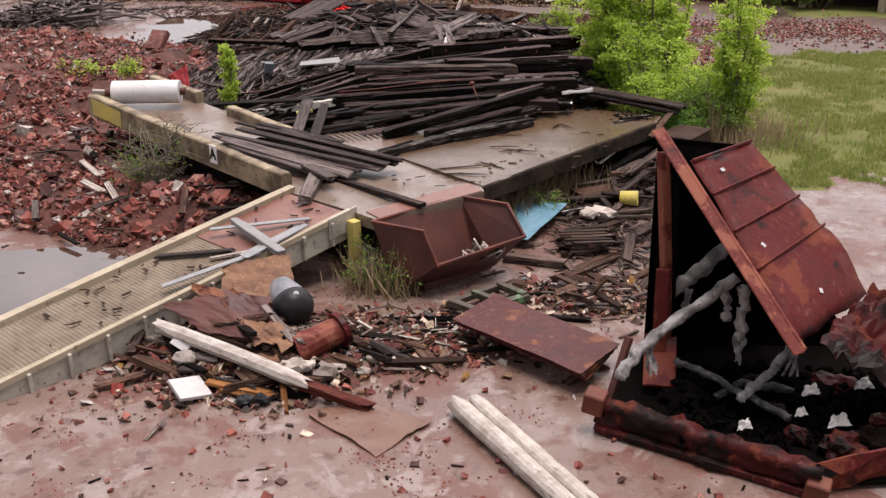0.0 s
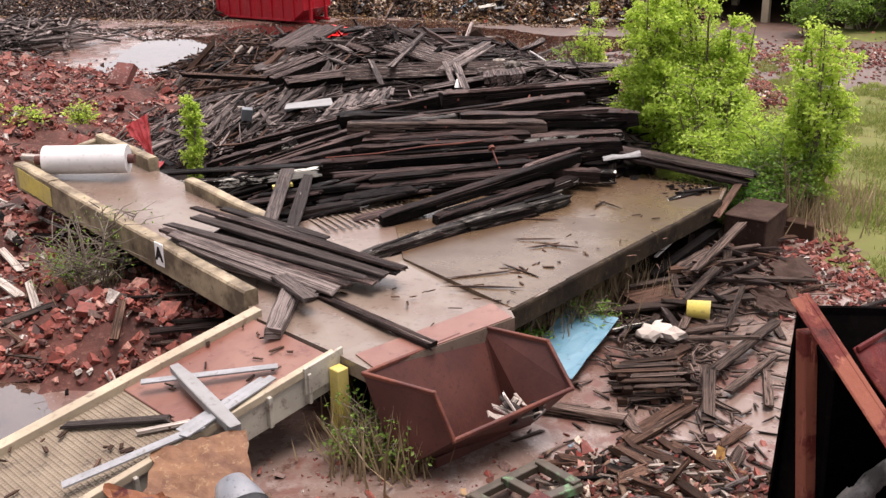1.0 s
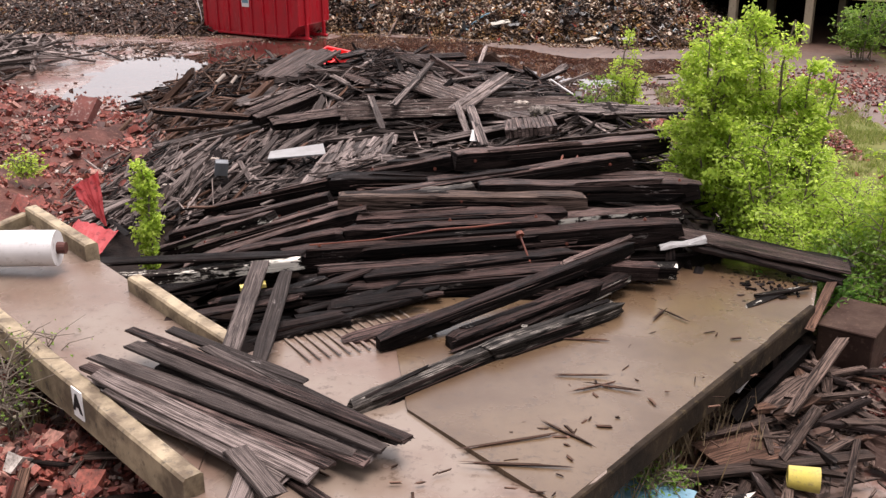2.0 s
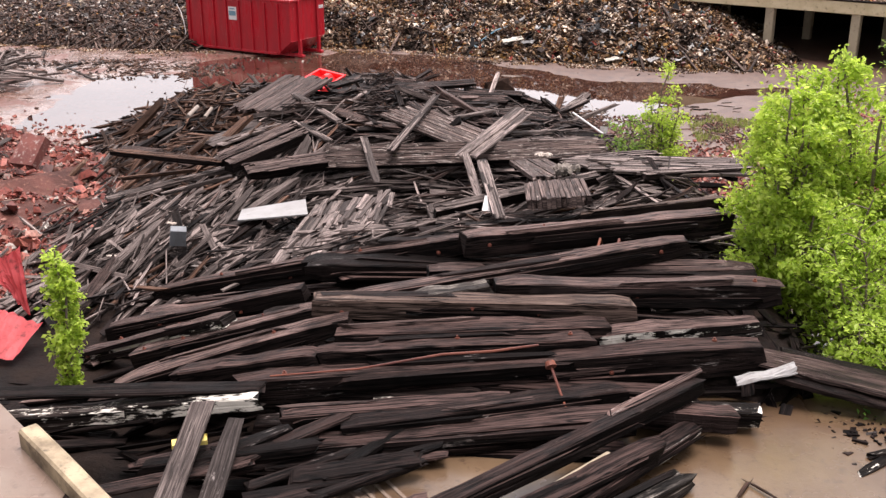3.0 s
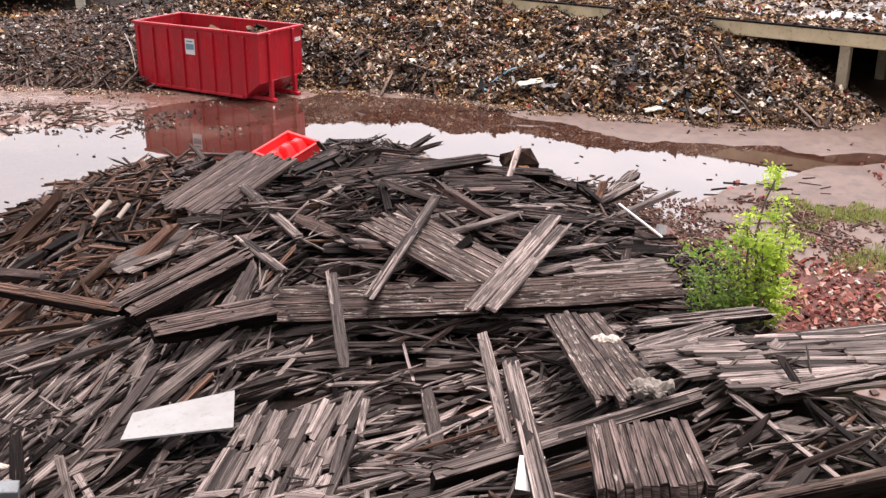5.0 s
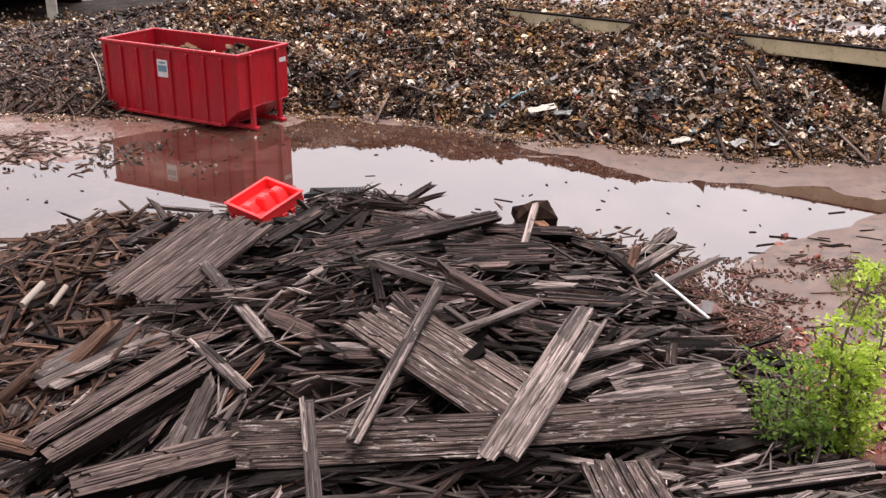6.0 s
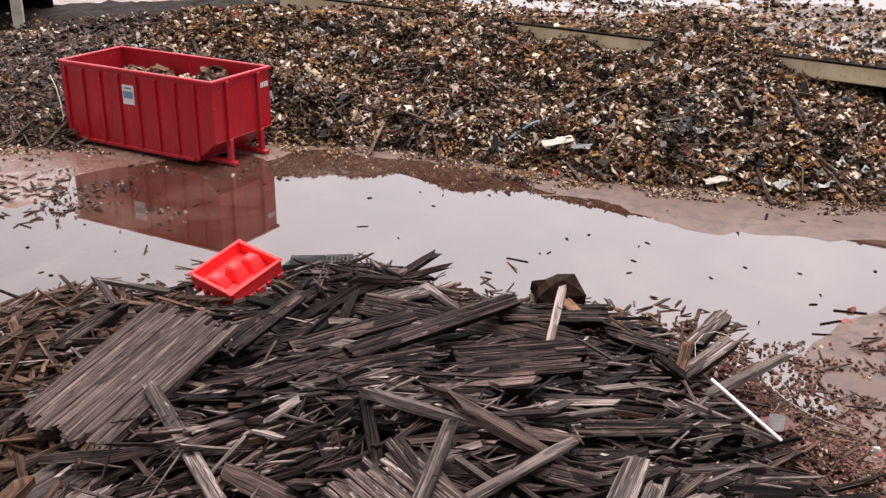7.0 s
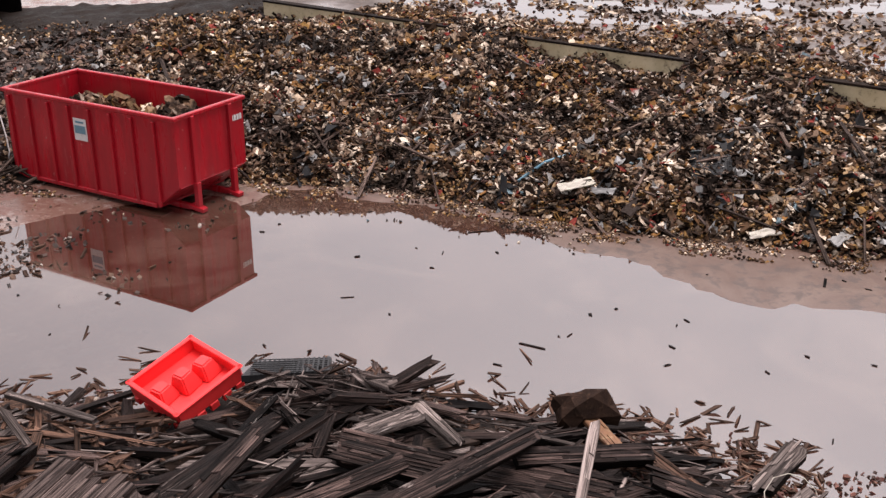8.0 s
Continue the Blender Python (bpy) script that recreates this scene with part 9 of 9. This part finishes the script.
def shrub(at, height, spread, stems, count, label, material=M_LEAF, size=0.1, low=0.15, name="shrub", airy=1.0):
    """Several leaning stems with arching side twigs, and leaves in loose sprays about the twigs' ends."""
    at = Vector(at)
    top = thing(name, label, "shrub", at)
    spots = []
    for k in range(stems):
        a, r = RNG.uniform(0, 6.3), spread * math.sqrt(RNG.random())
        h = height * RNG.uniform(0.5, 1.08) * (1 - 0.25 * r / spread)
        foot = at + Vector((math.cos(a) * r * 0.35, math.sin(a) * r * 0.35, 0))
        tip = at + Vector((math.cos(a) * r, math.sin(a) * r, h))
        sway = Vector((RNG.normal(0, 0.09), RNG.normal(0, 0.09), 0)) * height / 3
        pts = [foot.lerp(tip, f) + sway * math.sin(3.1 * f) + Vector((RNG.normal(0, 0.04), RNG.normal(0, 0.04), 0)) * (f > 0) for f in np.linspace(0, 1, 6)]
        bm = bmesh.new()
        add_tube(bm, pts, [0.035 * (1 - 0.8 * f) * height / 4 + 0.006 for f in np.linspace(0, 1, 6)], 5)
        twigs = 13
        for j in range(twigs):
            f = low + (1 - low) * (j + RNG.random()) / twigs
            base = foot.lerp(tip, f) + sway * math.sin(3.1 * f)
            w = (0.2 + 0.55 * math.sin(2.6 * min(f + 0.12, 1.0))) * min(spread + 0.1, 1.0) * RNG.uniform(0.35, 1.6) * airy
            b = RNG.uniform(0, 6.3)
            end = base + Vector((math.cos(b) * w, math.sin(b) * w, w * RNG.uniform(0.0, 0.8)))
            mid = base.lerp(end, 0.5) + Vector((0, 0, 0.18 * w))
            add_tube(bm, [base, mid, end], [0.012, 0.008, 0.004], 4, False)
            m = max(3, int(1.4 * count / stems / twigs * RNG.uniform(0.2, 1.8)))
            g = RNG.beta(2.0, 1.1, m)[:, None]
            q = np.array(base)[None] * (1 - g) ** 2 + 2 * g * (1 - g) * np.array(mid)[None] + np.array(end)[None] * g ** 2
            spots += (q + RNG.normal(0, 0.05 + 0.07 * min(spread, 1) * airy, (m, 3)) * (1, 1, 0.75)).tolist()
        part("stem", bm, M_BARK, top)
    link("crown", leaves("crown", spots, size, material), None, top, "bright young green foliage")
    return top


BUSH = "tall bright green shrub beside the timber heap"
FEATHERY = "low feathery yellow-green shrub at the end of the heap"
shrub((4.3, 28.1, 0.6), 4.6, 0.65, 11, 12500, BUSH, size=0.1)
shrub((5.1, 28.7, 0.2), 6.1, 0.8, 13, 12500, BUSH, size=0.1)
shrub((4.5, 30.0, 0.1), 3.8, 0.7, 8, 4600, BUSH, size=0.115)
shrub((6.35, 28.7, 0.1), 4.7, 0.55, 9, 6000, BUSH, size=0.115)
shrub((7.65, 25.7, 0.1), 5.4, 0.65, 9, 6000, "tall slender green shrub on the lawn's edge", M_LEAF, 0.11)
shrub((5.2, 27.2, 0.1), 3.2, 0.9, 11, 5200, FEATHERY, M_FEATHER, 0.095)
shrub((6.0, 26.4, 0.1), 2.2, 1.0, 12, 5200, FEATHERY, M_FEATHER, 0.085)
shrub((6.7, 26.8, 0.1), 2.0, 1.0, 12, 4800, FEATHERY, M_FEATHER, 0.085)
shrub((7.3, 27.9, 0.1), 1.7, 0.9, 10, 3200, FEATHERY, M_FEATHER, 0.085)
shrub((6.9, 25.2, 0.1), 1.9, 0.8, 11, 3200, "low dull green shrub beside a steel box", M_LEAF2, 0.09)
shrub((5.75, 24.5, 0.1), 1.15, 0.7, 9, 1300, "dark broad-leaved weed behind a steel box", M_LEAF3, 0.13)
dead = thing("dead_shrub", "bare pale dead stalks beside a steel box", "shrub", (7.0, 23.95, 0.05))
for dx, dy, h in ((-0.25, 0.1, 1.75), (0.1, 0.0, 1.5), (0.32, 0.2, 1.1), (-0.05, 0.25, 1.3)):
    bm = bmesh.new()
    add_tube(bm, [Vector((7.0 + dx * f + RNG.normal(0, 0.02), 23.95 + dy * f, 0.03 + h * f)) for f in np.linspace(0, 1, 5)], [0.035, 0.028, 0.022, 0.016, 0.008], 6)
    add_tube(bm, [Vector((7.0 + dx * 0.6, 23.95 + dy * 0.6, 0.03 + h * 0.6)), Vector((7.0 + dx * 0.6 + RNG.uniform(-0.3, 0.3), 23.95 + dy, h * 0.95))], [0.012, 0.004], 5)
    part("stem", bm, M_STRAW, dead)
shrub((3.35, 37.6, 0.05), 3.9, 0.42, 7, 1900, "slender bright green sapling by the rubble")
shrub((2.6, 37.3, 0.05), 2.0, 0.6, 6, 800, "low green shrub by the rubble", M_LEAF2)
shrub((-6.5, 24.5, 0.7), 3.0, 0.13, 5, 2700, "single bright green sapling behind the dock", M_LEAF, 0.085, 0.06, "sapling", 0.75)
shrub((-12.4, 28.4, 1.1), 0.6, 0.5, 6, 420, "small green weed on the rubble")
shrub((-11.4, 29.6, 1.0), 0.7, 0.4, 5, 300, "small green weed on the rubble")
shrub((-6.6, 18.9, 0.5), 1.7, 1.0, 10, 40, "thin twiggy weed beside the dock", M_LEAF2, 0.06)
shrub((-7.2, 19.3, 0.6), 0.55, 0.5, 7, 420, "green weeds growing from rubble", M_LEAF2, 0.07)
shrub((-0.7, 14.1, 0.0), 0.75, 0.55, 9, 1100, "green weeds at the foot of the dock", M_LEAF2, 0.07)
shrub((1.2, 17.55, 0.0), 0.6, 0.35, 8, 700, "dark green weeds under the dock edge", M_LEAF2, 0.08)
shrub((2.3, 18.6, 0.0), 0.6, 0.4, 7, 500, "dark green weeds under the dock edge", M_LEAF2, 0.07)
shrub((14.0, 51.0, 0.1), 3.0, 1.5, 8, 2400, "bright green shrub near the far dock", M_LEAF2, 0.14)
shrub((17.0, 53.0, 0.1), 3.2, 1.6, 8, 2400, "bright green shrub near the far dock", M_LEAF2, 0.14)
shrub((6.8, 37.6, 0.0), 1.2, 0.9, 7, 900, "thin green shrub on the rubble's edge", M_LEAF2)


def blades(name, spots, height, material, lean=0.35):
    n = len(spots)
    p = np.array(spots)
    a = RNG.uniform(0, 6.3, n)
    h = (height * RNG.uniform(0.5, 1.3, n))[:, None]
    side = np.stack([np.cos(a), np.sin(a), np.zeros(n)], 1) * 0.012 * (1 + height)
    tip = p + np.stack([RNG.normal(0, lean, n), RNG.normal(0, lean, n), np.ones(n)], 1) * h
    v = np.stack([p - side, p + side, tip], 1).reshape(-1, 3)
    me = bpy.data.meshes.new(name)
    me.from_pydata([tuple(x) for x in v], [], [(3 * i, 3 * i + 1, 3 * i + 2) for i in range(n)])
    me.materials.append(material)
    me.update()
    return me


spots = []
while len(spots) < 60000:
    x, y = RNG.uniform(5.5, 18), RNG.uniform(21, 47)
    if lawn(x, y) and lumps(x, y, 0.45, 11.0) + 0.5 * lumps(x, y, 1.6, 2.0) > RNG.uniform(-0.32, 0.36):
        spots.append((x, y, ground_z(x, y)))
while len(spots) < 66000:
    x, y = RNG.uniform(5.0, 12), RNG.uniform(40.5, 46.5)
    if lumps(x, y, 0.7, 5.0) > RNG.uniform(0.0, 0.5):
        spots.append((x, y, ground_z(x, y)))
tagged(link("grass", blades("grass", spots, 0.14, M_GRASS), None), "rough green grass on the lawn", "grass", kind="stuff")
spots = []
for cx, cy, n_, s in ((2.1, 19.0, 160, 0.35), (2.9, 20.4, 200, 0.4), (1.5, 18.2, 120, 0.3), (-1.0, 14.3, 150, 0.3), (-0.5, 14.0, 120, 0.25), (7.4, 24.6, 260, 0.5), (-6.9, 19.2, 120, 0.5), (8.2, 26, 300, 0.8)):
    for i in range(n_):
        spots.append((RNG.normal(cx, s), RNG.normal(cy, s), 0.05))
tagged(link("dry_stalks", blades("dry_stalks", spots, 0.8, M_STRAW, 0.25), None), "dry straw-coloured stalks by the dock", "dry grass", kind="stuff")
